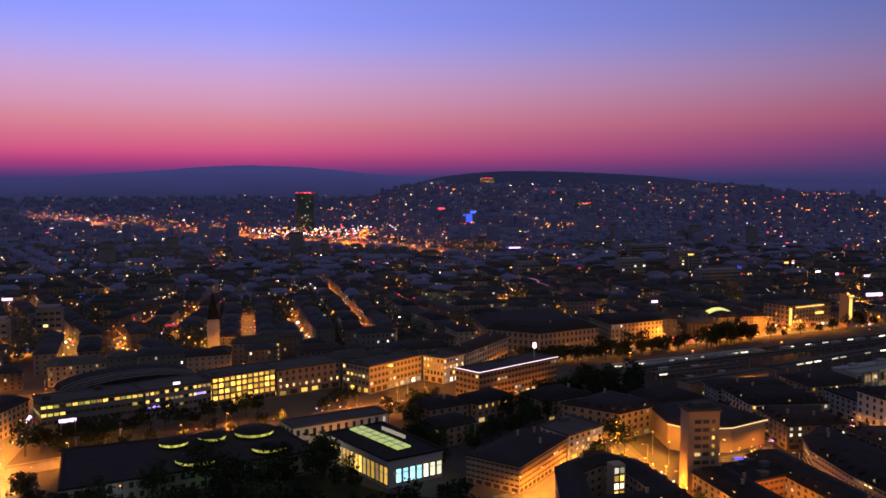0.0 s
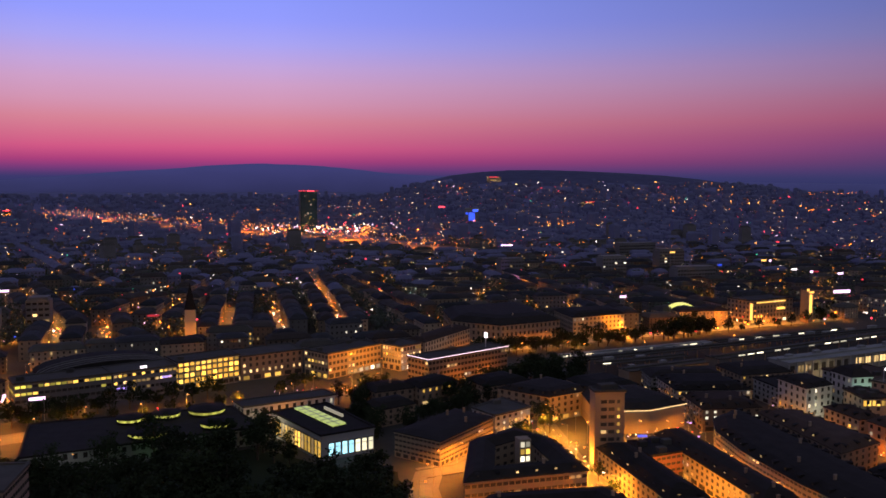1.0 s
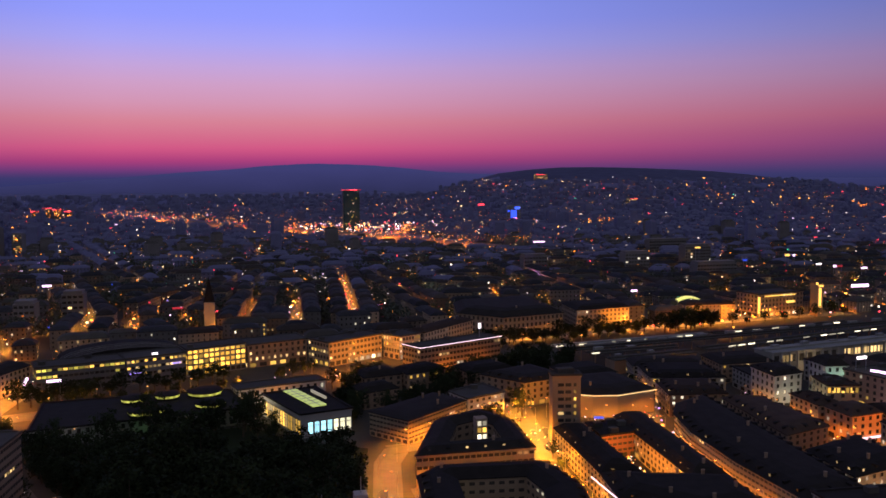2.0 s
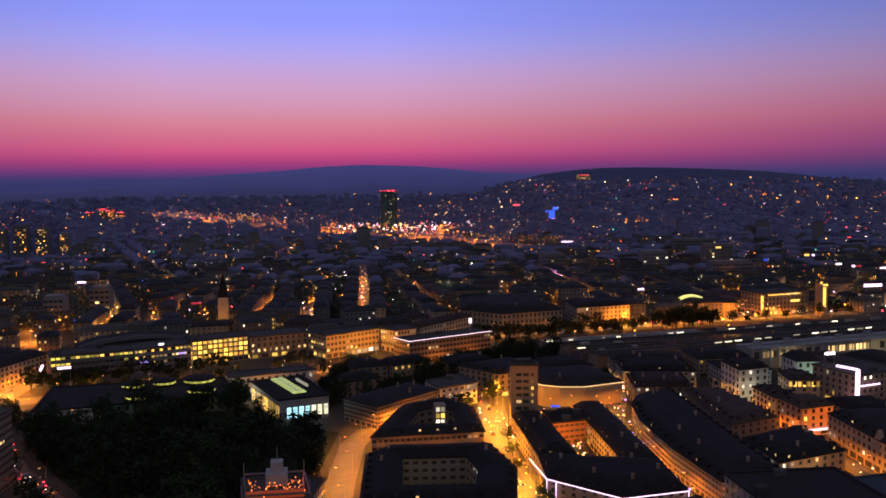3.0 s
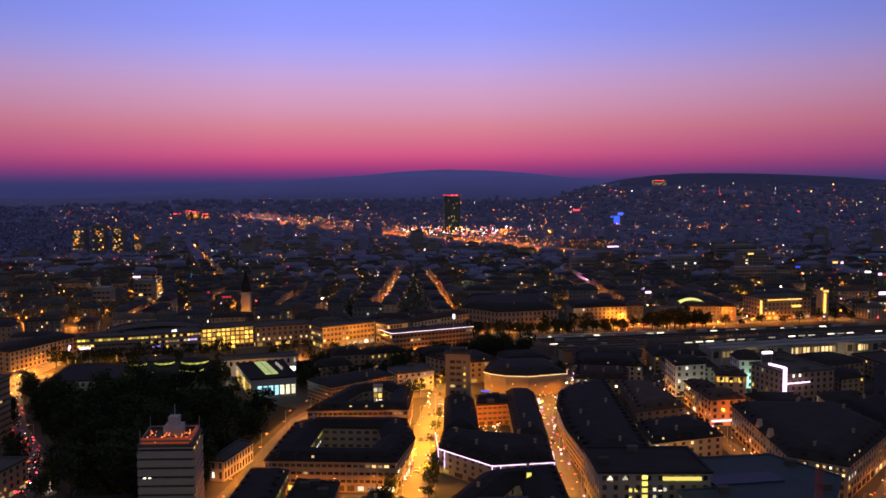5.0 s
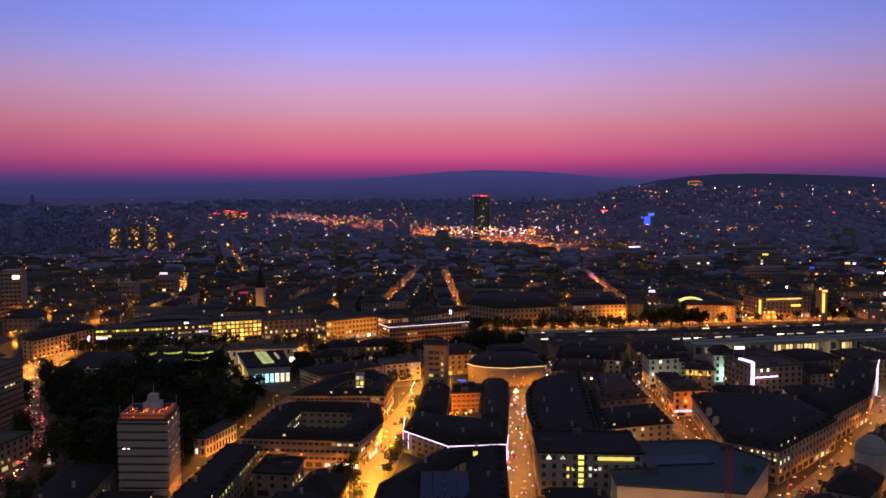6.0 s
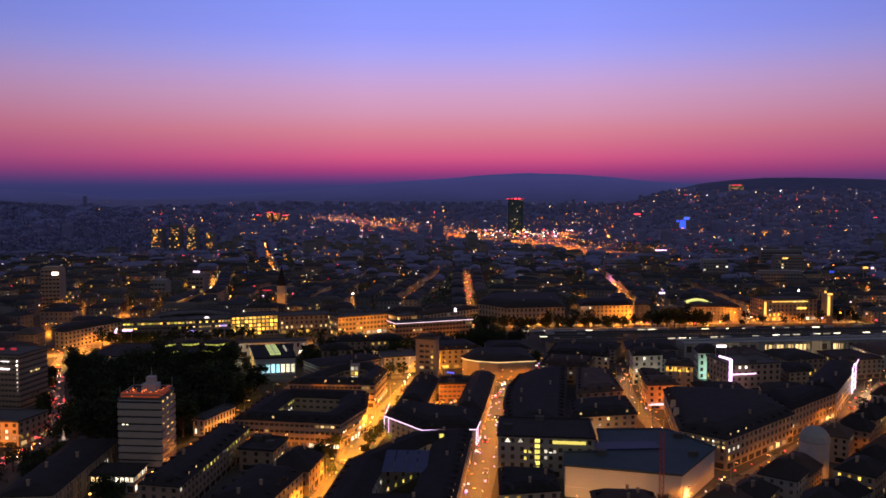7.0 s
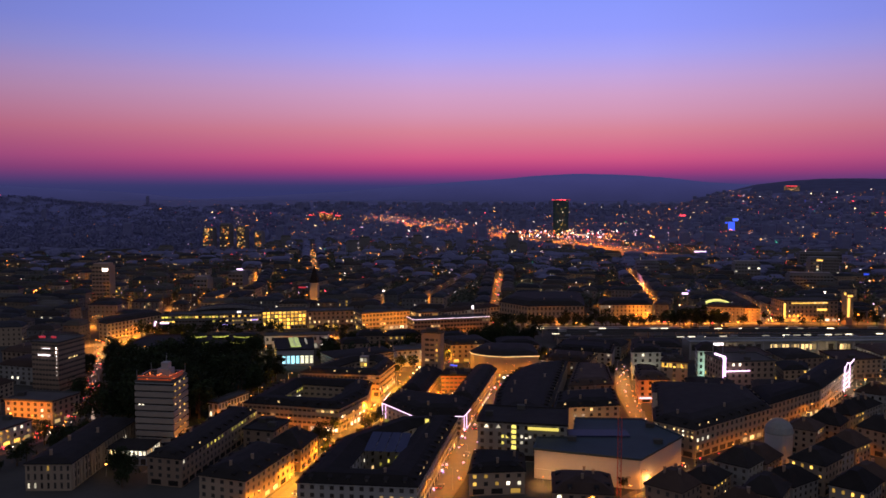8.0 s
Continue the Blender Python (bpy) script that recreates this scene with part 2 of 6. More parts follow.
# windows: 1 m wide and 1 m high, looking towards -y, with frame, sill, glazing bar and pane
def window_mesh(pane):
    t, d = 0.07, 0.05
    o = [(-0.5, 0), (0.5, 0), (0.5, 1), (-0.5, 1)]
    q = [(-0.5 + t, t), (0.5 - t, t), (0.5 - t, 1 - t), (-0.5 + t, 1 - t)]
    v = [(x, 0.03, z) for x, z in o] + [(x, -d, z) for x, z in o] + [(x, -d, z) for x, z in q] + [(x, -0.01, z) for x, z in q]
    f, ids = [], []
    for a, b in ((0, 4), (4, 8), (8, 12)):
        for k in range(4):
            f.append((a + k, a + (k + 1) % 4, b + (k + 1) % 4, b + k))
            ids.append(0)
    f.append((12, 13, 14, 15))
    ids.append(1)
    return mesh("window", v, f, ["frame", pane], ids)


WIN = {k: window_mesh(k) for k in ("glass", "lit_yellow", "lit_warm", "lit_white", "lit_green", "lit_cool", "lit_gold", "gallery", "gallery_cool", "stair")}


# ---------------------------------------------------------------- ground, hills, streets
RIDGE_E = ([-180, 4, 9, 12, 13.5, 15, 19, 22.4, 27.5, 31, 34.5, 38, 44, 60, 180], [0, 0, 20, 52, 82, 114, 142, 145, 135, 119, 92, 60, 40, 0, 0])
RIDGE_W = ([-180, -75, -50, -33, -27, -22, -17, -12, -8, -4, 0, 4, 8, 12, 16, 22, 30, 40, 60, 180],
           [0, 60, 130, 104, 80, 45, 60, 82, 108, 130, 152, 171, 160, 130, 112, 100, 92, 88, 60, 0])


def smooth(a, b, x):
    t = min(1, max(0, (x - a) / (b - a)))
    return t * t * (3 - 2 * t)


def land(x, y):
    dx, dy = x - 100, y + 100
    d, az = math.hypot(dx, dy), math.degrees(math.atan2(dx, dy))
    w = 1 + 0.05 * noise.noise(Vector((x / 260, y / 260, 3)))
    e = float(np.interp(az, *RIDGE_E)) * smooth(1700, 3300, d) * (1 - 0.6 * smooth(3300, 3700, d))
    e += float(np.interp(az, (-180, -60, -45, -34, -28, -21), (0, 70, 92, 80, 46, 0))) * smooth(2200, 3000, d) * (1 - 0.5 * smooth(3000, 3500, d))
    plain = 46 * smooth(2250, 3600, d) * float(np.interp(az, (-180, -50, -30, 14, 20, 180), (0, 0, 1, 1, 0, 0)))
    return max(e * w, plain)


def build_ground():
    radii = [0, 60, 150, 300, 500, 800, 1150] + list(range(1400, 4801, 110))
    step = 2
    v, f, ids = [], [], []
    for r in radii[1:]:
        for a in range(0, 360, step):
            x, y = 100 + r * math.sin(radians(a)), -100 + r * math.cos(radians(a))
            v.append((x, y, land(x, y)))
    n = 360 // step
    for k in range(len(radii) - 2):
        for j in range(n):
            q = (k * n + j, k * n + (j + 1) % n, (k + 1) * n + (j + 1) % n, (k + 1) * n + j)
            f.append(q)
            # ground past 1450 m takes the haze-tinted colours
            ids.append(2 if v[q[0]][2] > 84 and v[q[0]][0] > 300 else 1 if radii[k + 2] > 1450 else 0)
    v.append((100, -100, 0))
    for j in range(n):
        f.append((len(v) - 1, (j + 1) % n, j))
        ids.append(0)
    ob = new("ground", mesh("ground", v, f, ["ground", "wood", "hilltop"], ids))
    for p in ob.data.polygons:
        p.use_smooth = True
    tagged(ob, "dark city ground rising to a wooded hill", "ground", kind="structure")


build_ground()


def far_ridge():
    """The hills at the very edge of the view, a plain backdrop of distance; haze is painted in as blue glow."""
    v, f = [], []
    steps = 240
    for k in range(steps + 1):
        az = -75 + 150 * k / steps
        top = float(np.interp(az, *RIDGE_W)) * 1.14 + 4 * noise.noise(Vector((az / 3, 0, 0))) + 2 * noise.noise(Vector((az, 5, 0)))
        for r, z in ((4100, -20), (4350, top * 0.5), (4650, top)):
            v.append((100 + r * math.sin(radians(az)), -100 + r * math.cos(radians(az)), z))
    for k in range(steps):
        for j in (0, 1):
            a = 3 * k + j
            f.append((a, a + 1, a + 4, a + 3))
    m = bpy.data.materials.new("haze_glow_hills")
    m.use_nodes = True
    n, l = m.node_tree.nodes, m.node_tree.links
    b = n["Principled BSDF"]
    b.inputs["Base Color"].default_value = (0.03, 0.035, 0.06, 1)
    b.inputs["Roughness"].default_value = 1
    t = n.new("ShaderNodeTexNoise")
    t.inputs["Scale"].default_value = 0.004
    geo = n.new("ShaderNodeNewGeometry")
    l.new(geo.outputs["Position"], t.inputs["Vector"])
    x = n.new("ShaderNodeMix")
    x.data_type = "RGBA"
    # haze put into the glow: dark blue at the foot, paler towards the ridge
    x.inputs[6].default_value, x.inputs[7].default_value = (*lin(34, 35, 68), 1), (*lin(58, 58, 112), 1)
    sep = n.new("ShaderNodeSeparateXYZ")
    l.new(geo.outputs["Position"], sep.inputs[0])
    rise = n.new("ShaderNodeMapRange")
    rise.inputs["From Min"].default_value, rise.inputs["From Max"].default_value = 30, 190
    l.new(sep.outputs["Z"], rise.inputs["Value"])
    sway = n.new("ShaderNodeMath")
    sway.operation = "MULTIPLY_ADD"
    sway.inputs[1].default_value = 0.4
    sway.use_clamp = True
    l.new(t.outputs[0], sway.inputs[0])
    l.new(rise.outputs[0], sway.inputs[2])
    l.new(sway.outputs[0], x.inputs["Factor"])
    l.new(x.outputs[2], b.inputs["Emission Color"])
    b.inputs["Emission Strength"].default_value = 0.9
    m.cycles.emission_sampling = "NONE"
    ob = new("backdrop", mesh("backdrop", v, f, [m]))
    for p in ob.data.polygons:
        p.use_smooth = True
    tagged(ob, "far hills with evening haze painted in as blue glow", "hills", kind="structure")


far_ridge()


def ribbon(name, pts, width, z, material, label, category):
    """A street or pavement along a line, as a slab with its own edges."""
    g = Geo()
    left, right = [], []
    for i, p in enumerate(pts):
        a, b = Vector(pts[max(i - 1, 0)]), Vector(pts[min(i + 1, len(pts) - 1)])
        d = (b - a).normalized()
        s = Vector((-d.y, d.x)) * width / 2
        left.append(Vector(p) + s)
        right.append(Vector(p) - s)
    for i in range(len(pts) - 1):
        a, b, c, d = right[i], right[i + 1], left[i + 1], left[i]
        g.face([(a.x, a.y, z), (b.x, b.y, z), (c.x, c.y, z), (d.x, d.y, z)])
        g.face([(a.x, a.y, 0), (b.x, b.y, 0), (b.x, b.y, z), (a.x, a.y, z)])
        g.face([(c.x, c.y, 0), (d.x, d.y, 0), (d.x, d.y, z), (c.x, c.y, z)])
    return tagged(new(name, g.make(name, [material])), label, category, kind="structure")


# each street: line, width, lamp spacing, lamp power, colour
CENTRE_STREETS = {
    "main": ([(166, 300), (160, 280), (152, 240), (145, 195), (142, 155), (138, 119), (138, 88), (135.5, 72), (131, 40)], 7.2, 14, 5400, SODIUM),
    "shops": ([(224, 295), (212, 262), (201, 238), (193, 200), (190, 160), (187.5, 120), (184, 82), (180, 50)], 5.4, 13, 1250, (1.0, 0.31, 0.025)),
    "park_side": ([(79.5, 121), (83, 145), (88, 185), (94, 222), (100, 236)], 5, 16, 2400, AMBER),
    "west": ([(-48, 430), (-54, 370), (-60, 318), (-48, 276)], 8, 14, 4200, AMBER),
    "west_low": ([(-48, 275.5), (-20, 215), (0, 183), (14, 140), (17, 112), (8, 80)], 3.5, 26, 160, AMBER),
    "west_cross": ([(-80, 300), (-58, 312), (-8, 328), (60, 344)], 9, 20, 6800, AMBER),
}
SIDE_STREETS = {
    "square": ([(60, 348), (100, 356), (122, 338)], 12, 14, 4600, AMBER),
    "between": ([(97, 190.5), (118, 190.5), (140, 188.5)], 6, 10, 4200, AMBER),
    "yard_side": ([(84, 129), (110, 128), (136, 126)], 5, 12, 1300, AMBER),
    "south_east": ([(395, 258), (383, 240), (356, 206), (315, 149), (286, 115), (249, 74), (232, 50)], 6.5, 16, 1200, AMBER),
    "lane": ([(259, 268), (256, 215), (258, 165), (254, 140)], 3.0, 12, 1100, (1.0, 0.28, 0.012)),
    "quay": ([(170, 421), (215, 429), (300, 443), (395, 455), (470, 462)], 8, 18, 5200, AMBER),
    "tower_side": ([(172, 246), (190, 246), (206, 247)], 6, 10, 1900, SODIUM),
    "block_side": ([(97, 236), (112, 238), (134, 256), (150, 262)], 6, 12, 4200, AMBER),
    "low_gate": ([(79.6, 76), (83, 122)], 3.2, 15, 320, AMBER),
}
STREETS = {**CENTRE_STREETS, **SIDE_STREETS}
FAR_STREETS = {
    "ray_a": ([(4, 556), (28, 660), (52, 775)], 4.5, 30, 3200, AMBER),
    "ray_b": ([(46, 496), (59, 640)], 5, 30, 3500, AMBER),
    "ray_c": ([(80, 493), (88, 640)], 5, 26, 3500, AMBER),
    "ray_d": ([(119, 495), (130, 620), (142, 790)], 4.5, 24, 3800, AMBER),
    "ray_e": ([(179, 465), (174, 600), (168, 790)], 4, 24, 3000, AMBER),
    "ray_f": ([(294, 448), (311, 530), (313, 600), (315, 800)], 4.5, 24, 5000, AMBER),
    "ray_g": ([(387, 463), (384, 565), (380, 640)], 7, 16, 5000, AMBER),
    "ray_h": ([(-48, 470), (-51, 530), (-68, 602), (-107, 745)], 5, 24, 4500, SODIUM),
    "ray_i": ([(60, 1000), (70, 1180), (40, 1320)], 7, 40, 9000, AMBER),
    "ray_j": ([(-282, 655), (-262, 690)], 7, 18, 9000, AMBER),
    "ray_k": ([(-242, 880), (-262, 930), (-300, 1010)], 8, 22, 26000, AMBER),
    "mid_row": ([(207, 668), (232, 652), (262, 636)], 5, 9, 4200, AMBER),
    "cross_a": ([(-10, 470), (-22, 500), (-28, 560), (-10, 620), (20, 660)], 4, 30, 3800, AMBER),
    "cross_b": ([(-120, 700), (-60, 690), (0, 672), (60, 668)], 4, 36, 4200, AMBER),
    "cross_c": ([(300, 578), (345, 560), (380, 566)], 4, 16, 4600, AMBER),
    "ray_l": ([(-42, 747), (-78, 870), (-103, 960), (-185, 1252)], 4, 48, 4200, AMBER),
}


def along(pts, step, start=0.5):
    """Points every step metres along a line, with the direction there."""
    out, left = [], step * start
    for a, b in zip(pts, pts[1:]):
        a, b = Vector(a), Vector(b)
        n = (b - a).length
        d = (b - a) / n
        while left < n:
            out.append((a + d * left, d))
            left += step
        left -= n
    return out


def shifted(pts, d):
    """The line moved sideways by d."""
    out = []
    for i, p in enumerate(pts):
        a, b = Vector(pts[max(i - 1, 0)]), Vector(pts[min(i + 1, len(pts) - 1)])
        t = (b - a).normalized()
        out.append((p[0] - t.y * d, p[1] + t.x * d))
    return out


for k, (pts, w, *_) in enumerate({**STREETS, **FAR_STREETS}.values()):
    ribbon("road", pts, w, 0.05 + 0.004 * k, "asphalt", "dark asphalt street under orange lamps", "road")
    for side in (-1, 1):
        ribbon("pavement", shifted(pts, side * (w / 2 + 1.1)), 2.2, 0.20 + 0.004 * k, "paving", "raised stone pavement beside the street", "pavement")


# ---------------------------------------------------------------- buildings
TAKEN = []          # footprints, to keep other things off them
rng = random.Random(11)


def facade_edges(poly):
    for i in range(len(poly)):
        a, b = Vector(poly[i]), Vector(poly[(i + 1) % len(poly)])
        d = b - a
        n = d.length
        if n > 2:
            d = d / n
            yield a, d, n, Vector((d.y, -d.x))


def faces(p, nrm):
    """Whether a front looks towards the open south, from which the city is seen."""
    return any((Vector(q) - p).normalized().dot(nrm) > 0.12 for q in ((0, 0), (90, -98), (214, -200)))


def place_window(parent, o, kind, p, nrm, z, w, h, name="window"):
    turn = math.atan2(nrm.y, nrm.x) + math.pi / 2
    m = Matrix.LocRotScale((p.x - o[0] + nrm.x * 0.02, p.y - o[1] + nrm.y * 0.02, z), Euler((0, 0, turn)), (w, 1, h))
    return part(name, WIN[kind], parent, at=m)


run = ["glass", 0]


def pick(lit, kinds):
    """Lit and dark windows come in runs, as rooms do."""
    if run[1] <= 0 or rng.random() < 0.35:
        run[0] = rng.choice(kinds) if rng.random() < lit else "glass"
        run[1] = rng.randrange(1, 6)
    run[1] -= 1
    return run[0]


def windows_on(parent, o, poly, h, storeys, lit, shop, kinds, gap, size, single=True, z0=0.0, away=0.35):
    sh = (h - z0) / storeys
    rest = Geo()

    def put(kind, p, nrm, z, w, hh, name):
        if (single and name == "window") or kind != "glass":
            return place_window(parent, o, kind, p, nrm, z, w, hh, name)
        c = p + nrm * 0.05 - Vector(o)
        u = Vector((-nrm.y, nrm.x)) * w / 2
        rest.face([(c.x - u.x, c.y - u.y, z), (c.x + u.x, c.y + u.y, z), (c.x + u.x, c.y + u.y, z + hh), (c.x - u.x, c.y - u.y, z + hh)])

    for a, d, n, nrm in facade_edges(poly):
        if not faces(a + d * n / 2, nrm) or nrm.y > away + 0.5:
            continue
        count = max(1, int((n - 1.0) / gap))
        for s in range(storeys):
            if s == 0 and shop is not None and z0 == 0:
                c = max(1, int((n - 1.0) / (gap * 1.6)))
                for j in range(c):
                    p = a + d * (n * (j + 0.5) / c)
                    put(pick(shop, ["lit_warm", "lit_white", "lit_yellow"]), p, nrm, 0.35, gap * 1.25, sh * 0.72, "shop_window")
                continue
            row = rng.random() < 0.10
            for j in range(count):
                p = a + d * (n * (j + 0.5) / count)
                put(pick(0.6 if row and lit > 0.02 else lit, kinds), p, nrm, z0 + sh * s + sh * 0.24, size[0], sh * size[1], "window")
    if rest.f:
        part("dark_panes", rest.make("dark_panes", ["glass"]), parent, "", "stuff")


def wall_mesh(poly, h, o, material, inner=None, bands=()):
    g = Geo()
    ring = [(x - o[0], y - o[1]) for x, y in poly]
    n = len(ring)
    for i in range(n):
        a, b = ring[i], ring[(i + 1) % n]
        g.face([(*a, 0), (*b, 0), (*b, h), (*a, h)])
    if inner:
        q = [(x - o[0], y - o[1]) for x, y in inner]
        for i in range(n):
            a, b = q[i], q[(i + 1) % n]
            g.face([(*b, 0), (*a, 0), (*a, h), (*b, h)])
            c, d = ring[i], ring[(i + 1) % n]
            g.face([(*c, h), (*d, h), (*b, h), (*a, h)])
    else:
        g.face([(*p, h) for p in ring])
    for z, t, out in bands:
        r2 = offset(ring, -out)
        for i in range(n):
            a, b, c, d = r2[i], r2[(i + 1) % n], ring[(i + 1) % n], ring[i]
            g.face([(*a, z), (*b, z), (*b, z + t), (*a, z + t)])
            g.face([(*a, z + t), (*b, z + t), (*c, z + t), (*d, z + t)])
            g.face([(*d, z), (*c, z), (*b, z), (*a, z)])
    return g.make("wall", [material])


def roof_mesh(poly, h, o, kind, rise, depth, material):
    g = Geo()
    ring = [(x - o[0], y - o[1]) for x, y in poly]
    n = len(ring)
    eave = offset(ring, -0.5)
    z = h + 0.02
    if kind == "flat":
        rim = offset(ring, 0.35)
        for i in range(n):
            j = (i + 1) % n
            g.face([(*eave[i], z), (*eave[j], z), (*eave[j], z + 0.7), (*eave[i], z + 0.7)])
            g.face([(*eave[i], z + 0.7), (*eave[j], z + 0.7), (*rim[j], z + 0.7), (*rim[i], z + 0.7)])
            g.face([(*rim[i], z + 0.7), (*rim[j], z + 0.7), (*rim[j], z + 0.3), (*rim[i], z + 0.3)])
        g.face([(*p, z + 0.3) for p in rim])
    else:
        levels = [(eave, z), (eave, z + 0.3)]
        if kind == "ring":
            levels += [(offset(ring, depth * 0.30), z + rise), (offset(ring, depth * 0.62), z + rise * 1.1), (offset(ring, depth + 0.4), z + 0.3), (offset(ring, depth + 0.4), z)]
        else:
            levels += [(offset(ring, depth * 0.45), z + rise * 0.75)] if kind == "hip" else []
            levels += [(offset(ring, depth), z + rise)]
        for (p, za), (q, zb) in zip(levels, levels[1:]):
            for i in range(n):
                j = (i + 1) % n
                g.face([(*p[i], za), (*p[j], za), (*q[j], zb), (*q[i], zb)])
        if kind != "ring":
            g.face([(*p, levels[-1][1]) for p in levels[-1][0]])
    return g.make("roof", [material])


def small_box_mesh(name, w, d, h, k, lid=True):
    g = Geo()
    g.box(-w / 2, -d / 2, 0, w / 2, d / 2, h)
    if lid:
        g.box(-w / 2 - 0.1, -d / 2 - 0.1, h, w / 2 + 0.1, d / 2 + 0.1, h + 0.14)
    return g.make(name, [k])


def dormer_mesh(pane):
    g = Geo()
    g.box(-0.6, -0.2, 0, 0.6, 1.8, 1.2, 0)
    g.face([(-0.75, -0.4, 1.2), (0.75, -0.4, 1.2), (0.75, 1.9, 1.5), (-0.75, 1.9, 1.5)], 0)
    g.face([(-0.42, -0.22, 0.25), (0.42, -0.22, 0.25), (0.42, -0.22, 1.05), (-0.42, -0.22, 1.05)], 1)
    return g.make("dormer", ["slate", pane])


CHIMNEY = small_box_mesh("chimney", 0.8, 0.6, 2.0, "brown")
PLANT = small_box_mesh("roof_plant", 3.0, 2.2, 1.5, "gravel")
DORMER = [dormer_mesh("glass"), dormer_mesh("glass"), dormer_mesh("glass"), dormer_mesh("lit_warm"), dormer_mesh("glass")]


def inside(poly, x, y):
    c = False
    for i in range(len(poly)):
        (x0, y0), (x1, y1) = poly[i - 1], poly[i]
        if (y0 > y) != (y1 > y) and x < (x1 - x0) * (y - y0) / (y1 - y0) + x0:
            c = not c
    return c


def building(name, poly, h, label, wall="beige", roof="hip", rise=2.6, depth=4.0, cover="slate", storeys=4, lit=0.06, shop=None,
             kinds=("lit_yellow", "lit_warm", "lit_white"), gap=3.0, size=(1.35, 0.56), dormers=True, tops=True, group="", category="building", windows=True):
    if area(poly) < 0:
        poly = poly[::-1]
    o = middle(poly)
    TAKEN.append(poly)
    e = thing(name, o[0], o[1], 0, label, category, group)
    inner = offset(poly, depth) if roof == "ring" else None
    sh = h / storeys
    part("wall", wall_mesh(poly, h, o, wall, inner, ((sh * 0.98, 0.18, 0.14), (h - 0.45, 0.4, 0.3))), e)
    part("roof", roof_mesh(poly, h, o, roof, rise, depth, cover), e)
    near = False
    if windows:
        near = o[1] < 300 and 0 < o[0] < 290 and name != "old_town_house"
        windows_on(e, o, poly, h, storeys, lit, shop, list(kinds), gap, size, near and o[1] < 165)
        if inner:
            windows_on(e, o, inner[::-1], h, storeys, lit * 1.6, None, list(kinds), gap * 1.3, size, False, away=-0.4)
    if dormers and roof != "flat" and near:
        for a, d, n, nrm in facade_edges(offset(poly, 0.9)):
            if nrm.y > 0.3:
                continue
            for j in range(int(n / 5.5)):
                p = a + d * (n * (j + 0.5) / int(n / 5.5))
                t = math.atan2(nrm.y, nrm.x) + math.pi / 2
                part("dormer", rng.choice(DORMER), e, at=Matrix.LocRotScale((p.x - o[0], p.y - o[1], h + 0.6), Euler((0, 0, t)), None))
    if tops:
        ring = offset(poly, depth * (0.45 if roof == "ring" else 0.8))
        for a, d, n, nrm in facade_edges(ring):
            if rng.random() < (0.6 if near else 0.3):
                p = a + d * (n * rng.uniform(0.2, 0.8))
                if roof == "flat":
                    part("roof_plant", PLANT, e, at=Matrix.Translation((p.x - o[0], p.y - o[1], h + 0.30)))
                else:
                    part("chimney", CHIMNEY, e, at=Matrix.Translation((p.x - o[0], p.y - o[1], h + rise * 0.72)))
    return e


def strip(parent, pts, material, w=0.3, name="led_strip", label=""):
    """A line of light along the given places."""
    o = parent.location
    g = Geo()
    for a, b in zip(pts, pts[1:]):
        g.bar(Vector(a) - o, Vector(b) - o, w, w)
    return part(name, g.make(name, [material]), parent, label)


# --- blocks round the two lit streets
building("corner_block", [(99, 196), (138, 195), (140.5, 224), (132, 240), (113, 231)], 10.6, "beige stone office block round a lit courtyard", "beige", "ring", 2.2, 8, "slate", 4, 0.05, 0.35, gap=1.9, size=(1.62, 0.40))
b = building("court_block", [(91, 138), (133, 133), (139.5, 158), (137, 181), (103, 185), (96, 179)], 10, "wide stone block with curved dark roof and courtyard", "beige", "ring", 2.2, 11, "slate", 4, 0.08, 0.4, ("lit_green", "lit_white", "lit_warm"), gap=1.9, size=(1.62, 0.40))
b = building("led_block", [(148, 152), (164, 133), (184, 135), (186.3, 158), (175.5, 162), (163, 166), (151, 171.5)], 8.4, "dark-roofed corner block outlined with white light strips", "beige", "hip", 3.4, 6.5, "slate", 4, 0.03, 0.5)
strip(b, [(147.5, 171, 8.2), (147.5, 151.8, 8.2), (163.8, 132.4, 8.2), (184.4, 134.4, 8.2), (186, 146, 8.2)], "pink", 0.22, label="white-pink light strip under the eaves")
for x, y in ((147.5, 151.8), (149.5, 149.0), (163.8, 132.4), (166.6, 132.6), (184.4, 134.4), (184.9, 140)):
    strip(b, [(x, y, 2.2), (x, y, 8.2)], "pink", 0.22)
strip(b, [(184.4, 134.4, 2.2), (186, 146, 2.2)], "pink", 0.2)
building("court_wing", [(151.2, 172), (163, 166.5), (165.5, 217), (154.4, 219.5)], 8.4, "long wing with dark tiled roof beside the court", "beige", "hip", 3.6, 5, "slate", 4, 0.03)
building("court_wing", [(175.8, 162.5), (186.6, 158.5), (192.5, 226), (181.5, 228)], 8.4, "long wing with dark tiled roof along the shopping street", "beige", "hip", 3.6, 5, "slate", 4, 0.04, 0.6)
building("court_house", [(166.5, 206), (181, 208), (181, 222), (167.5, 222)], 8.6, "red-brown house at the back of the glowing court", "brick", "flat", 1, 3, "slate", 4, 0.03, 0.2, gap=1.9, size=(1.6, 0.4))
e = building("office_tower", [(154.5, 222.3), (164.6, 220.4), (165.6, 226.2), (155.5, 228.2)], 27, "tall brown stone office tower with flat roof", "brown", "flat", 1, 3, "gravel", 10, 0.0, None, ("lit_yellow", "lit_warm"), gap=3.2, size=(2.2, 0.42), windows=False, tops=False)
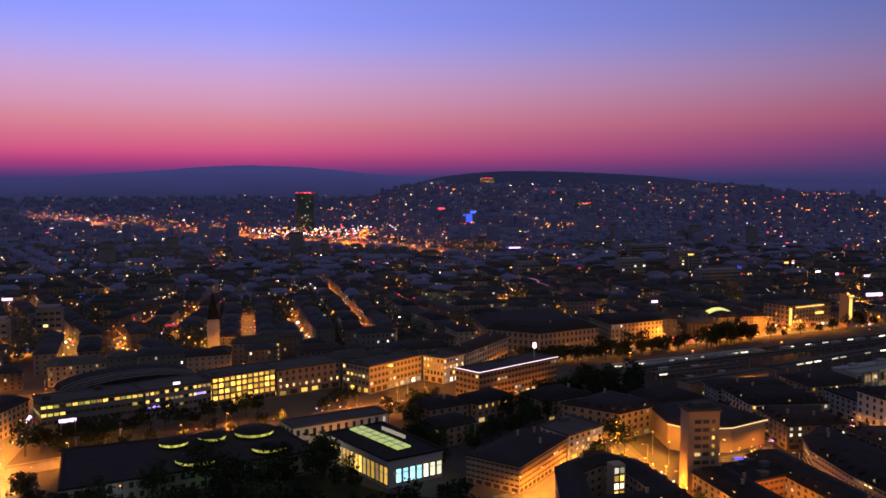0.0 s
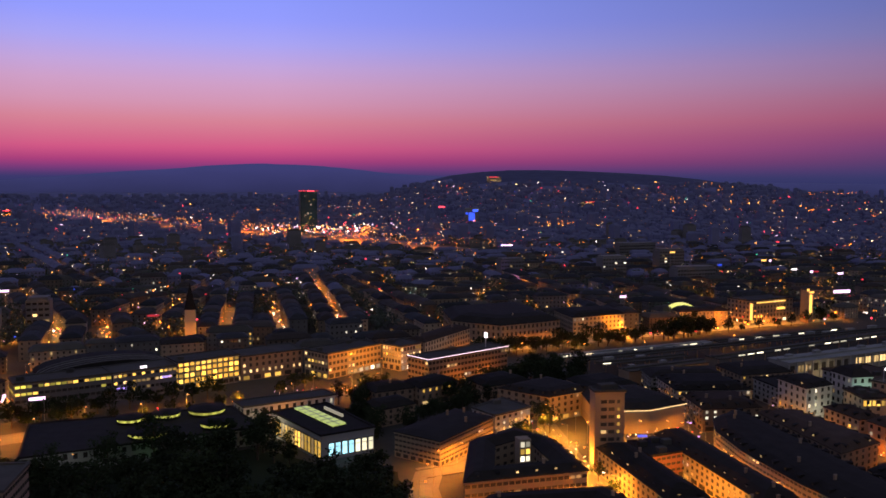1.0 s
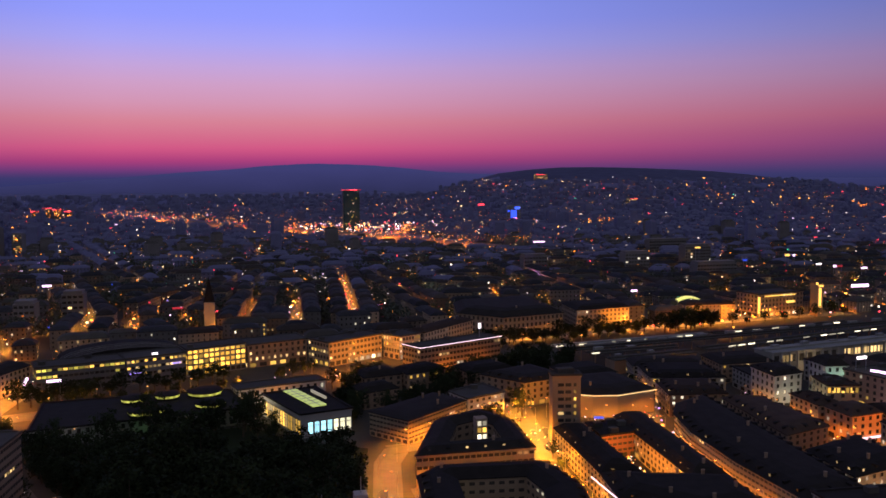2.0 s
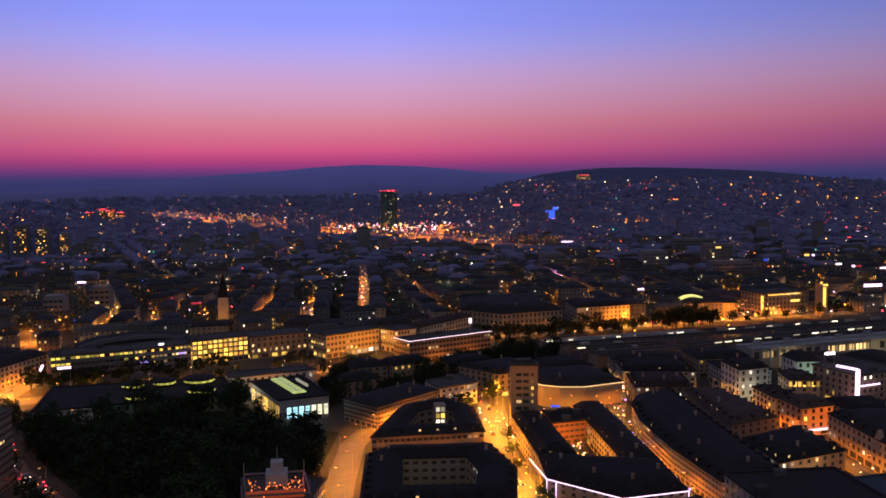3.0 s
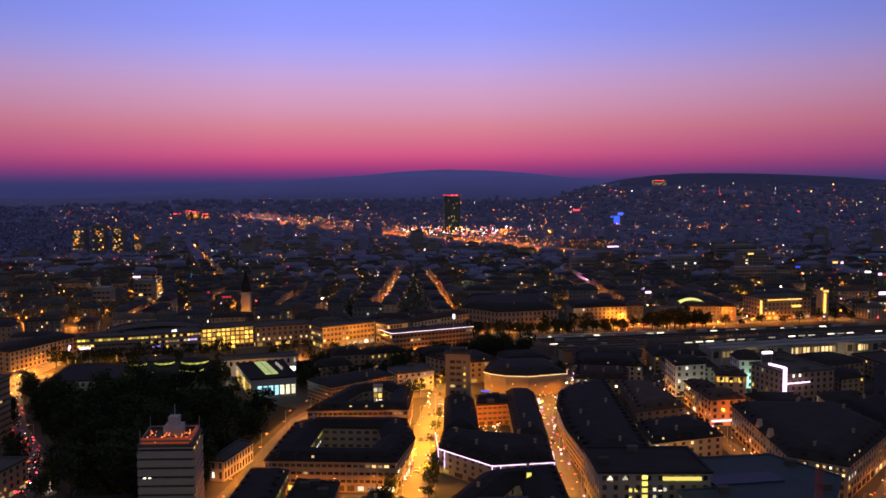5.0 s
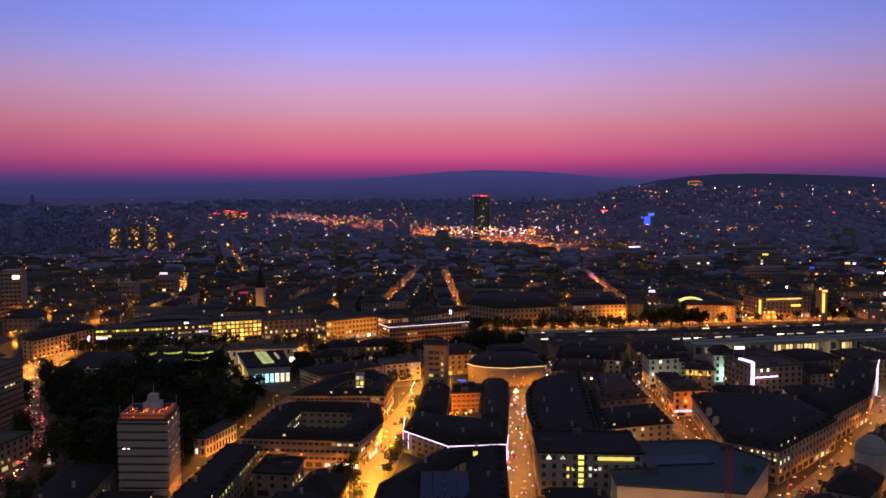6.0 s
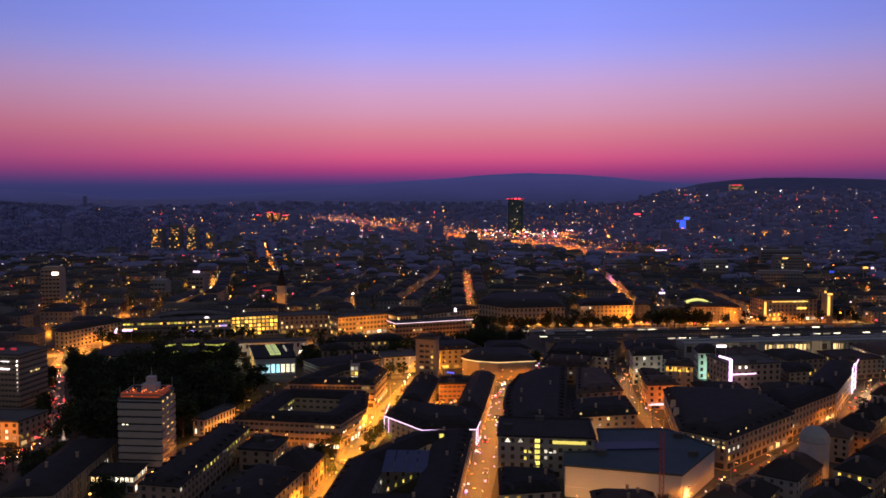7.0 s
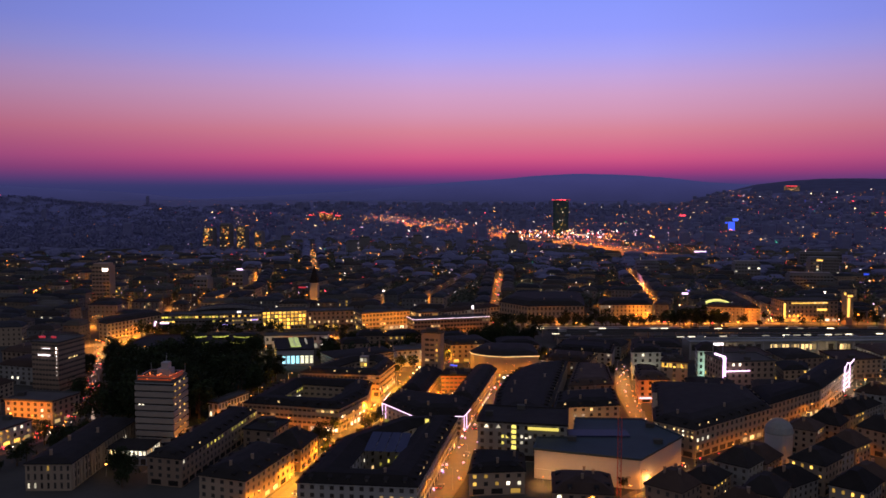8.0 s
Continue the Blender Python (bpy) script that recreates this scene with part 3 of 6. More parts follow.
for k in range(9):
    for u, w in ((0.30, 2.3), (0.56, 2.3), (0.80, 1.1)):
        lit = "lit_yellow" if u == 0.80 and k in (4, 5, 6, 7) else "lit_warm" if (k, u) == (4, 0.30) else "glass"
        place_window(e, e.location, lit, Vector((154.5 + 10.1 * u, 222.3 - 1.9 * u)), Vector((-0.185, -0.983)), 2.2 + 2.6 * k, w, 1.3)
g = Geo()
g.box(-3.2, -1.6, 27.3, 3.0, 1.8, 29.2)
part("roof_plant", g.make("roof_plant", ["gravel"]), e)
building("curved_hall", [(176, 266), (178.5, 261), (185, 256.6), (195, 254.4), (214, 259.4), (210, 290), (182, 288)], 9.6, "low stone building with a warm light line along its eave", "beige", "hip", 2.5, 8, "slate", 3, 0.02, 0.3, dormers=False, windows=False)
b = bpy.data.objects["curved_hall"]
strip(b, [(175.5, 265.6, 9.3), (178.1, 260.5, 9.3), (184.7, 255.9, 9.3), (195, 253.7, 9.3), (214.6, 258.8, 9.3)], "warmled", 0.24, label="warm white light line")
building("street_block", [(143, 90), (141, 46), (178, 46), (182.5, 125), (160, 120)], 10, "dark-roofed block with inner court and few lit windows", "grey", "ring", 2.4, 12, "slate", 4, 0.05, 0.35, ("lit_green", "lit_white", "lit_warm"))
b = bpy.data.objects["street_block"]
g = Geo()
g.box(171.2 - b.location.x, 111.8 - b.location.y, 10, 173.4 - b.location.x, 115 - b.location.y, 13.4)
part("stair_head", g.make("stair_head", ["slate"]), b)
place_window(b, b.location, "stair", Vector((172.3, 111.7)), Vector((0, -1)), 10.3, 1.7, 2.9, "stair_window")
g = Geo()
for j in range(4):
    u = 155 + 3.6 * j - b.location.x
    g.face([(u, 78 - b.location.y, 10.5), (u + 3.4, 78 - b.location.y, 10.5), (u + 3.4, 94 - b.location.y, 12.6), (u, 94 - b.location.y, 12.6)])
part("glass_roof", g.make("glass_roof", ["bluepanel"]), b, "dark bluish sloping glass roof over the court")
building("brown_office", [(93, 256), (105, 240), (133, 263), (123, 278)], 9, "brown stone office block with rows of windows", "beige", "hip", 1.0, 5, "slate", 5, 0.02, 0.25, gap=1.7, size=(1.45, 0.40), dormers=False)
building("bright_office", [(134.5, 264.5), (152, 272), (147, 288), (130, 278)], 9, "pale office house with many lit windows", "white", "flat", 1.6, 4, "gravel", 4, 0.45, 0.8, ("lit_white", "lit_warm"))
building("stone_house", [(149.5, 300), (163.8, 279.5), (187, 287), (177, 312)], 10.4, "brown stone house at the head of the street", "beige", "hip", 2.2, 6, "slate", 4, 0.05, 0.5)
building("arcade_block", [(196, 137), (218, 140), (229, 246), (212, 237), (204, 224), (198.5, 202), (195.6, 170)], 9, "long block with dark tiled roof", "beige", "hip", 2.8, 8.5, "slate", 5, 0.04, 0.55, ("lit_yellow", "lit_warm"), gap=1.9, size=(1.6, 0.42))
building("rear_block", [(221, 148), (248, 155), (248, 182), (223, 173)], 9.4, "block with dark tiled roof and lit attic windows", "beige", "hip", 2.6, 6, "slate", 4, 0.2)
building("rear_block", [(228, 190), (249, 196), (249, 236), (234, 240)], 9, "narrow block with dark tiled roof", "brown", "hip", 2.6, 5, "tile", 4, 0.2)
M["teal_roof"] = mat("dark_teal_roofing", (0.026, 0.042, 0.050), 0.85, 0.3, 6, 0.4, 0.3)
o_hall = building("department_hall", [(213, 88), (248, 80), (266, 109), (254, 131), (229, 129), (227, 102.6), (214, 101)], 10, "large flat-roofed store with pale windowless walls", "white", "flat", 1, 4, "teal_roof", 3, 0, None, windows=False)
g = Geo()
g.box(-13, -5, 10.3, 9, 3, 10.9, 0, pose(2, 4, 0, 0, 0, 6))
part("roof_light", g.make("roof_light", ["bluepanel"]), o_hall, "long bluish glass roof light")
stair = building("stair_house", [(192, 106.5), (224.5, 104.2), (225.5, 128), (193, 130)], 14, "house with glowing yellow stair windows", "grey", "flat", 1, 4, "slate", 5, 0.015, 0.1, ("lit_green", "lit_yellow", "lit_white"))
front = Vector((-0.071, -0.997))
for k in range(6):
    place_window(stair, stair.location, "stair", Vector((205.3, 105.5)), front, 2.4 + 1.95 * k, 2.0, 1.6, "stair_window")
for x, z in ((201.2, 8.4), (202.8, 8.4), (201.2, 6.0), (208.2, 8.6), (209.8, 8.6), (211.2, 8.6), (208.2, 6.4), (209.8, 6.4)):
    place_window(stair, stair.location, "lit_white" if x > 205 else "stair", Vector((x, 105.8 - (x - 202) * 0.0708)), front, z, 1.1, 1.3)
strip(stair, [(210.4, 104.9, 12.6), (221.6, 104.1, 12.6)], "stair", 0.9, "roof_band", "yellow-green lit band under the roof")
for x in (195.2, 199.6):
    g = Geo()
    y = 106.1 - (x - 192) * 0.0708 - stair.location.y
    x -= stair.location.x
    g.face([(x - 0.9, y, 12.2), (x + 0.9, y, 12.2), (x, y, 13.5)])
    g.face([(x - 0.9, y, 12.2), (x, y, 13.5), (x, y + 2.5, 13.5), (x - 0.9, y + 2.5, 12.2)])
    g.face([(x + 0.9, y + 2.5, 12.2), (x, y + 2.5, 13.5), (x, y, 13.5), (x + 0.9, y, 12.2)])
    # the whole gable emits, standing in for white light falling on it
    part("gable", g.make("gable", ["lit_white"]), stair, "small gable, its white lighting put in as glow")
building("corner_house", [(192, 68), (210, 72), (209, 90), (192, 91)], 7.5, "small corner house with bright ground floor", "beige", "hip", 2.4, 4, "slate", 3, 0.25, 0.6)
building("old_house", [(219, 52), (237, 52), (237, 70), (219, 70)], 8, "old house with hipped tile roof", "brown", "hip", 3.2, 7, "tile", 3, 0.12)
building("bank_block", [(258.5, 126.5), (272, 115.5), (308, 152), (307, 186), (266, 190)], 11, "massive bank block with lit upper windows and dark roof", "beige", "hip", 3.4, 8, "slate", 4, 0.03, 0.08, ("lit_yellow", "lit_warm", "lit_white"))
bank = bpy.data.objects["bank_block"]
for k in range(9):
    f = (k + 0.6) / 9.2
    for z in (7.6, 9.3):
        if (k, z) not in ((1, 9.3), (2, 7.6), (3, 9.3), (3, 7.6)):
            place_window(bank, bank.location, "lit_warm" if k % 3 else "lit_white", Vector((258.5 + 13.5 * f - 0.1, 126.5 - 11 * f - 0.1)), Vector((-0.63, -0.775)), z, 0.9, 0.9, "attic_window")
for y in (146, 158):
    x = 258.5 + 7.5 * (y - 126.5) / 63.5
    g = Geo()
    a, c = x - bank.location.x - 0.35, y - bank.location.y
    g.box(a, c - 1.5, 7.5, a + 1.2, c + 1.5, 11.3)
    g.face([(a, c + 1.5, 11.3), (a, c - 1.5, 11.3), (a, c, 14.6)])
    g.face([(a, c - 1.5, 11.3), (a + 1.8, c - 1.5, 11.3), (a + 1.8, c, 14.6), (a, c, 14.6)])
    g.face([(a + 1.8, c + 1.5, 11.3), (a, c + 1.5, 11.3), (a, c, 14.6), (a + 1.8, c, 14.6)])
    part("gable", g.make("gable", ["beige"]), bank, "pointed stone gable")
b = thing("roof_sign", 171.4, 220, 8.9, "small blue lit sign on a low roof", "sign")
strip(b, [(169.6, 219.6, 11.4), (173.2, 220.0, 11.0)], "blue", 0.7, "sign_panel")
strip(b, [(171.4, 219.9, 8.9), (171.4, 219.9, 11.0)], "metal", 0.2, "post")
M["platform_roof"] = mat("weathered_roof_sheet", (0.22, 0.225, 0.21), 0.8, 0.4, 7, 1.0, 0.2)
M["warm_brick"] = mat("pale_brick", (0.46, 0.25, 0.13), 0.85, 0.2, 4, 0.3, 0.3)
building("brick_house", [(260.8, 198.6), (275, 200.4), (274, 214), (260.8, 213)], 10.8, "orange-lit brick house with gable windows", "warm_brick", "hip", 3, 5, "tile", 4, 0.08, 0.6)
b = bpy.data.objects["brick_house"]
strip(b, [(261, 197.9, 2.4), (274.6, 199.6, 2.4)], "led", 0.7, "awning_light", "pinkish-white lit awning")
building("row_house", [(309.5, 158), (339, 188.5), (329, 199), (309, 186)], 11, "stone row house on the south-east street", "beige", "hip", 2.6, 5, "slate", 4, 0.03, 0.12)
b = building("row_house", [(340, 189.5), (374, 248), (363, 255), (330, 200)], 11, "bright shop house with white light frames", "white", "hip", 2.6, 5, "slate", 4, 0.08, 0.4)
for x, y in ((362.7, 227.2), (368.5, 237.4)):
    strip(b, [(x, y, 1.5), (x, y, 14)], "pink", 0.35)
strip(b, [(362.7, 227.2, 12), (365.5, 232, 15), (368.5, 237.4, 13), (374, 247, 14)], "pink", 0.35)
for k in range(4):
    strip(b, [(361.5, 225.2, 2.5 + 2.4 * k), (368.5, 237.4, 2.5 + 2.4 * k)], "led", 0.4, "light_panel")
# crooked old houses close together beyond the south-east street
old_rng = random.Random(8)
STREET_X, STREET_Y = (232, 249, 286, 315, 356, 383, 395), (50, 74, 115, 149, 206, 240, 258)
for i in range(-8, 9):
    for j in range(6):
        along_it, across = i * 19 + old_rng.uniform(-2.5, 2.5), -12 - j * 19 + old_rng.uniform(-2, 2)
        px, py = 318 + along_it * 0.63 - across * 0.77, 153 + along_it * 0.77 + across * 0.63
        w, dp, t = old_rng.uniform(10, 14.6), old_rng.uniform(9, 12.5), 0.89 + old_rng.gauss(0, 0.09)
        q = [(px + a * math.cos(t) - c * math.sin(t), py + a * math.sin(t) + c * math.cos(t)) for a, c in ((-w / 2, -dp / 2), (w / 2, -dp / 2), (w / 2, dp / 2), (-w / 2, dp / 2))]
        if any(y > np.interp(x, STREET_X, STREET_Y) - 7 for x, y in q) or py < 28 or px < 246 or py > 268 or math.hypot(px - 301, py - 114) < 13 or old_rng.random() < 0.1:
            continue
        kind = ("brown", "grey", "beige")[old_rng.randrange(3)]
        building("old_town_house", q, old_rng.uniform(6.5, 11), "old town house with dark tiled roof and lit windows", kind, "steep", old_rng.uniform(3.2, 5.0), 4.3, old_rng.choice(["tile", "slate"]), 4,
                 old_rng.choice([0.02, 0.04, 0.06, 0.1]), 0.12, group="old town houses", kinds=("lit_warm", "lit_white", "lit_yellow"), gap=2.4, size=(1.0, 0.5))
dome = thing("round_hall", 301, 113, 0, "pale grey rounded stair hall with domed roof among old houses", "building")
g, cap = Geo(), Geo()
for j in range(20):
    t0, t1 = 2 * math.pi * j / 20, 2 * math.pi * (j + 1) / 20
    c0, s0, c1, s1 = math.cos(t0), math.sin(t0), math.cos(t1), math.sin(t1)
    g.face([(4.8 * c0, 4.8 * s0, 0), (4.8 * c1, 4.8 * s1, 0), (4.8 * c1, 4.8 * s1, 12), (4.8 * c0, 4.8 * s0, 12)])
    rings = [(5.1, 12.0), (5.1, 12.5), (4.6, 14.4), (3.4, 16.0), (1.7, 17.0), (0.1, 17.3)]
    for (ra, za), (rb, zb) in zip(rings, rings[1:]):
        cap.face([(ra * c0, ra * s0, za), (ra * c1, ra * s1, za), (rb * c1, rb * s1, zb), (rb * c0, rb * s0, zb)])
part("wall", g.make("wall", ["concrete"]), dome)
part("roof", cap.make("roof", ["platform_roof"]), dome)
TAKEN.append([(295, 107), (307, 107), (307, 119), (295, 119)])
b = building("corner_store", [(306, 230), (332, 236), (328, 257), (301, 253)], 14, "store with glowing pink-white corner strips", "brown", "flat", 1, 4, "gravel", 5, 0.08, 0.7)
strip(b, [(306, 229.1, 1), (306, 229.1, 17)], "pink", 1.3, label="glowing vertical sign strip")
strip(b, [(303.6, 240, 16.4), (306, 229.3, 16.8)], "pink", 0.9)
strip(b, [(306, 229.1, 9.6), (319, 232.3, 9.6)], "pink", 0.5)

# --- roofs between the shopping streets and the station
STATION_BLOCKS = [
    ([(216, 250), (240, 246), (246, 268), (222, 274)], 9, "brown", 0.04, "dark-roofed block behind the shopping street"),
    ([(222, 278), (254, 270), (258, 296), (228, 304)], 9.5, "grey", 0.03, "dark-roofed block near the station"),
    ([(262.8, 247.5), (278, 250.5), (279, 266), (264, 266)], 14.6, "white", 0.08, "white corner house washed with lamp light"),
    ([(275.5, 231), (288, 228), (290, 245), (280, 246)], 13.6, "beige", 0.02, "house with yellow lit gallery under its flat roof"),
    ([(228, 308), (262, 300), (268, 318), (232, 324)], 8, "grey", 0.02, "long dark block beside the station"),
    ([(268, 296), (296, 296), (298, 318), (270, 318)], 9, "brown", 0.05, "dark block beside the station"),
    ([(312, 268), (340, 272), (337, 296), (310, 292)], 10, "grey", 0.10, "flat-roofed office house with few lit rooms"),
    ([(344, 262), (366, 270), (360, 292), (341, 288)], 10, "brown", 0.12, "office house with scattered lit rooms"),
    ([(268, 270), (290, 268), (292, 288), (270, 290)], 9, "grey", 0.03, "dark-roofed block behind the white corner house"),
]
LANE_BLOCKS = [
    ([(372, 262), (396, 270), (390, 294), (370, 288)], 10, "beige", 0.10, "corner house on the station street"),
    ([(314, 202), (326, 205), (338, 226), (318, 224)], 6, "beige", 0.12, "dark-roofed block behind the row houses"),
    ([(287, 200), (307, 196), (308, 222), (286, 224)], 6.5, "brown", 0.06, "dark-roofed house beside the brick house"),
    ([(262.5, 219), (273, 219), (273, 236), (263.5, 238)], 9.5, "beige", 0.06, "narrow house on the lane"),
    ([(190, 292), (214, 296), (210, 318), (188, 314)], 8.5, "brown", 0.03, "dark block near the station head"),
    ([(148, 312), (172, 318), (166, 336), (145, 330)], 8, "brown", 0.05, "dark house among the trees"),
    ([(400, 280), (430, 290), (424, 316), (396, 308)], 10, "grey", 0.12, "office block with lit rooms by the station"),
    ([(408, 222), (430, 245), (416, 258), (394, 236)], 9, "brown", 0.15, "old house with lit windows"),
    ([(337, 238), (350, 242), (354, 258), (338, 258)], 9, "brown", 0.12, "dark-roofed house behind the bright shop house"),
]
for k, (q, hh, wl, lt, lab) in enumerate(STATION_BLOCKS + LANE_BLOCKS):
    building("town_block", q, hh, lab, wl, "hip" if k not in (3, 6, 8, 9) else "flat", 2.6, 6 if hh < 12 else 4, "slate" if k % 3 else "tile", 4 if hh < 12 else 5, lt, 0.25)
gallery = [o for o in scene.objects if o.name.startswith("town_block") and abs(o.location.x - 283.4) < 1 and abs(o.location.y - 237.5) < 1][0]
for k in range(7):
    f = (k + 0.5) / 7
    place_window(gallery, gallery.location, "lit_yellow" if k else "lit_gold", Vector((275.5 + 12.5 * f, 231 - 3 * f)), Vector((-0.233, -0.972)), 10.6, 1.5, 2.5, "gallery_window")
b = building("gabled_house", [(299, 262), (309.5, 261), (311, 274), (300, 275)], 13.6, "pale gabled house in greenish light", "white", "hip", 4, 5, "slate", 4, 0.10)
b = thing("roof_sign", 307, 250, 14.3, "white lit sign on a store roof", "sign")
strip(b, [(304.8, 249.6, 19.6), (309.6, 250.4, 19.6)], "whitesign", 1.1, "sign_panel")
for x in (304.5, 309.5):
    strip(b, [(x, 250.2, 14.3), (x, 250.2, 19.6)], "metal", 0.25, "post")
st_court = thing("stair_tower", 126, 217, 0, "glazed stair tower glowing in the court", "stair tower")
g = Geo()
g.box(-2.0, -2.0, 0, 2.0, 2.0, 15.4)
part("wall", g.make("wall", ["beige"]), st_court)
for k in range(6):
    for j in (-1, 1):
        place_window(st_court, (126, 217), "lit_white" if k % 2 else "lit_yellow", Vector((126 + j * 0.92, 215.0)), Vector((0, -1)), 1.0 + 2.35 * k, 1.6, 2.0, "glass_panel")

# --- around the high hotel
M["hotel_panel"] = mat("hotel_panels", (0.320, 0.264, 0.208), 0.8, 0.12, 3, 0.4, 0.1)
h = building("hotel_tower", [(63, 99.5), (77.4, 99), (76.2, 114), (61.8, 114.2)], 27, "white high-rise hotel with banded balconies and red-lit roof bar", "concrete", "flat", 1, 3, "gravel", 10, 0.0, None, windows=False)
ho = middle([(63, 99.5), (77.4, 99), (76.2, 114), (61.8, 114.2)])
fp = [(63, 99.5), (77.4, 99), (76.2, 114), (61.8, 114.2)]
for s in range(10):
    z = 2.4 + s * 2.5
    ring = [(x - ho[0], y - ho[1]) for x, y in offset(fp, -0.55)]
    g = Geo()
    for i in range(4):
        a, c = ring[i], ring[(i + 1) % 4]
        g.bar((*a, z), (*c, z), 0.16, 1.75)
    part("balcony", g.make("balcony", ["hotel_panel"]), h)
    g = Geo()
    ring = [(x - ho[0], y - ho[1]) for x, y in offset(fp, -0.03)]
    for i in range(4):
        a, c = ring[i], ring[(i + 1) % 4]
        g.face([(*a, z + 0.9), (*c, z + 0.9), (*c, z + 1.6), (*a, z + 1.6)])
    part("window_band", g.make("window_band", ["glass"]), h)
for s, x in ((6, 64.2), (6, 65.6), (8, 72.0)):
    place_window(h, ho, "lit_white", Vector((x, 99.3)), Vector((0, -1)), 2.4 + s * 2.5 + 0.65, 0.9, 0.6)
for s in range(10):
    for k in range(3):
        if rng.random() < 0.6:
            place_window(h, ho, rng.choice(["lit_yellow", "lit_warm"]), Vector((77.3 - k * 0.4, 101.5 + k * 5)), Vector((1, 0)), 2.4 + s * 2.5 + 0.65, 1.6, 0.9)
g = Geo()
for i in range(4):
    ring = [(x - ho[0], y - ho[1]) for x, y in offset(fp, 0.2)]
    g.bar((*ring[i], 28.6), (*ring[(i + 1) % 4], 28.6), 0.12, 0.5)
    g.tube((*ring[i], 27.3), (*ring[i], 31.5), 0.12, 0.1)
part("terrace_rail", g.make("terrace_rail", ["metal"]), h)
g = Geo()
for k in range(110):
    x, y, z = rng.uniform(-6.4, 6.4), rng.uniform(-6.8, 4), 27.5 + rng.random() * 1.3
    s = rng.uniform(0.08, 0.18)
    g.box(x - s, y - s, z - s, x + s, y + s, z + s)
part("terrace_lighting", g.make("terrace_lighting", [glow("bar_lamps", (1.0, 0.20, 0.04), 2.2, 0.9)]), h, "orange-red lamps and tables of the roof bar", "stuff")
g = Geo()
g.box(-6.3, -6.6, 27.4, 6.3, -6.4, 29.3)
g.box(6.2, -6.4, 27.4, 6.4, 5, 29.3)
part("bar_screen", g.make("bar_screen", [glow("bar_glass", (1.0, 0.13, 0.02), 0.22)]), h, "red-lit glass screen of the roof bar")
g = Geo()
g.box(-2.4, 1.5, 27.3, 2.6, 6.2, 30.2)
g.box(-1.2, 2.4, 30.2, 1.6, 5.4, 32.6)
g.tube((0.3, 4, 32.6), (0.3, 4, 36), 0.12, 0.05)
part("lift_house", g.make("lift_house", ["concrete"]), h)
building("hotel_pavilion", [(58, 84), (74, 84), (73.4, 96), (58, 96)], 5.8, "low round-cornered pavilion with glowing glass front", "concrete", "hip", 1.0, 4, "slate", 2, 0.85, 0.1, ("lit_warm", "lit_white"), gap=1.5, size=(1.2, 0.62), dormers=False, tops=False)
building("long_school", [(46, 55), (61, 57), (56.5, 112), (41, 111)], 9, "long pale building with tall pilaster windows", "beige", "hip", 1.8, 6, "slate", 3, 0.03, None, gap=1.9, size=(0.8, 0.7), dormers=False)
school = bpy.data.objects["long_school"]
for k in range(21):
    f = (k + 0.3) / 21
    g = Geo()
    x, y = 61 - 4.5 * f - school.location.x, 57 + 55 * f - school.location.y
    g.box(x, y - 0.28, 0.6, x + 0.5, y + 0.28, 8.4)
    part("pilaster", g.make("pilaster", ["beige"]), school)
building("slope_house", [(83, 66), (96, 64), (99.5, 128), (88, 130)], 9.6, "long block with dark roof beside the sloping street", "brown", "hip", 2.4, 5, "slate", 4, 0.08, 0.05, ("lit_green", "lit_green", "lit_white"))
building("street_house", [(108, 50), (124.5, 46), (130, 79.5), (114, 84)], 9.6, "house with a brightly lit street front", "beige", "hip", 3, 6, "slate", 4, 0.05, 0.4)
building("gable_house", [(117, 87), (131, 84), (132.5, 101), (120, 105)], 8.2, "dark house with steep slate roof on the street corner", "brown", "steep", 4.6, 6, "slate", 3, 0.05, 0.3, dormers=False)
building("low_house", [(101.5, 108), (114, 106), (115.5, 121), (103, 125)], 7.6, "low flat-roofed house in a yard with lit top floor", "brown", "flat", 2.4, 4, "slate", 3, 0.25, 0.3, ("lit_green", "lit_white", "lit_warm"))
building("garden_wall_house", [(71, 149), (76, 147.5), (82.2, 168), (77, 170)], 6.8, "narrow house with orange-lit pillared front", "white", "flat", 1, 2, "gravel", 2, 0.0, None, gap=2.0, size=(1.0, 0.7), tops=False)
building("west_house", [(-12, 131), (10, 130), (13, 146), (-11, 147)], 9.8, "orange-lit corner house on the western street", "beige", "flat", 1, 3, "gravel", 4, 0.15, 0.6)
building("west_house", [(-14, 96), (8, 92), (12, 112), (-11, 116)], 7, "curved shop house with bright ground floor", "white", "flat", 1, 3, "gravel", 3, 0.3, 0.9)
b = building("west_tower", [(-35, 187), (-20, 185), (-17.5, 205), (-32, 207.5)], 24.4, "dark office tower with banded windows and red roof signs", "brown", "flat", 1, 3, "gravel", 10, 0.015, None, ("lit_warm", "lit_white"), gap=1.6, size=(1.5, 0.4))
for x, w in ((-31.4, 3.2), (-25.0, 2.4)):
    strip(b, [(x, 188.0, 26.9), (x + w, 187.6, 26.9)], "red", 0.9, "roof_sign", "red lit roof sign")
strip(b, [(-31.0, 186.2, 18.2), (-24.6, 185.4, 18.2)], "whitesign", 0.6, "wall_sign", "white lit sign")
strip(b, [(-28.6, 185.9, 21.6), (-24.6, 185.4, 21.6)], "whitesign", 0.3, "wall_sign", "white lit sign")
for k in range(8):
    strip(b, [(-20.9, 184.9, 8.2 + 1.9 * k), (-20.9, 184.9, 8.9 + 1.9 * k)], "whitelamp", 0.28, "stair_lamp", "small white lamp")
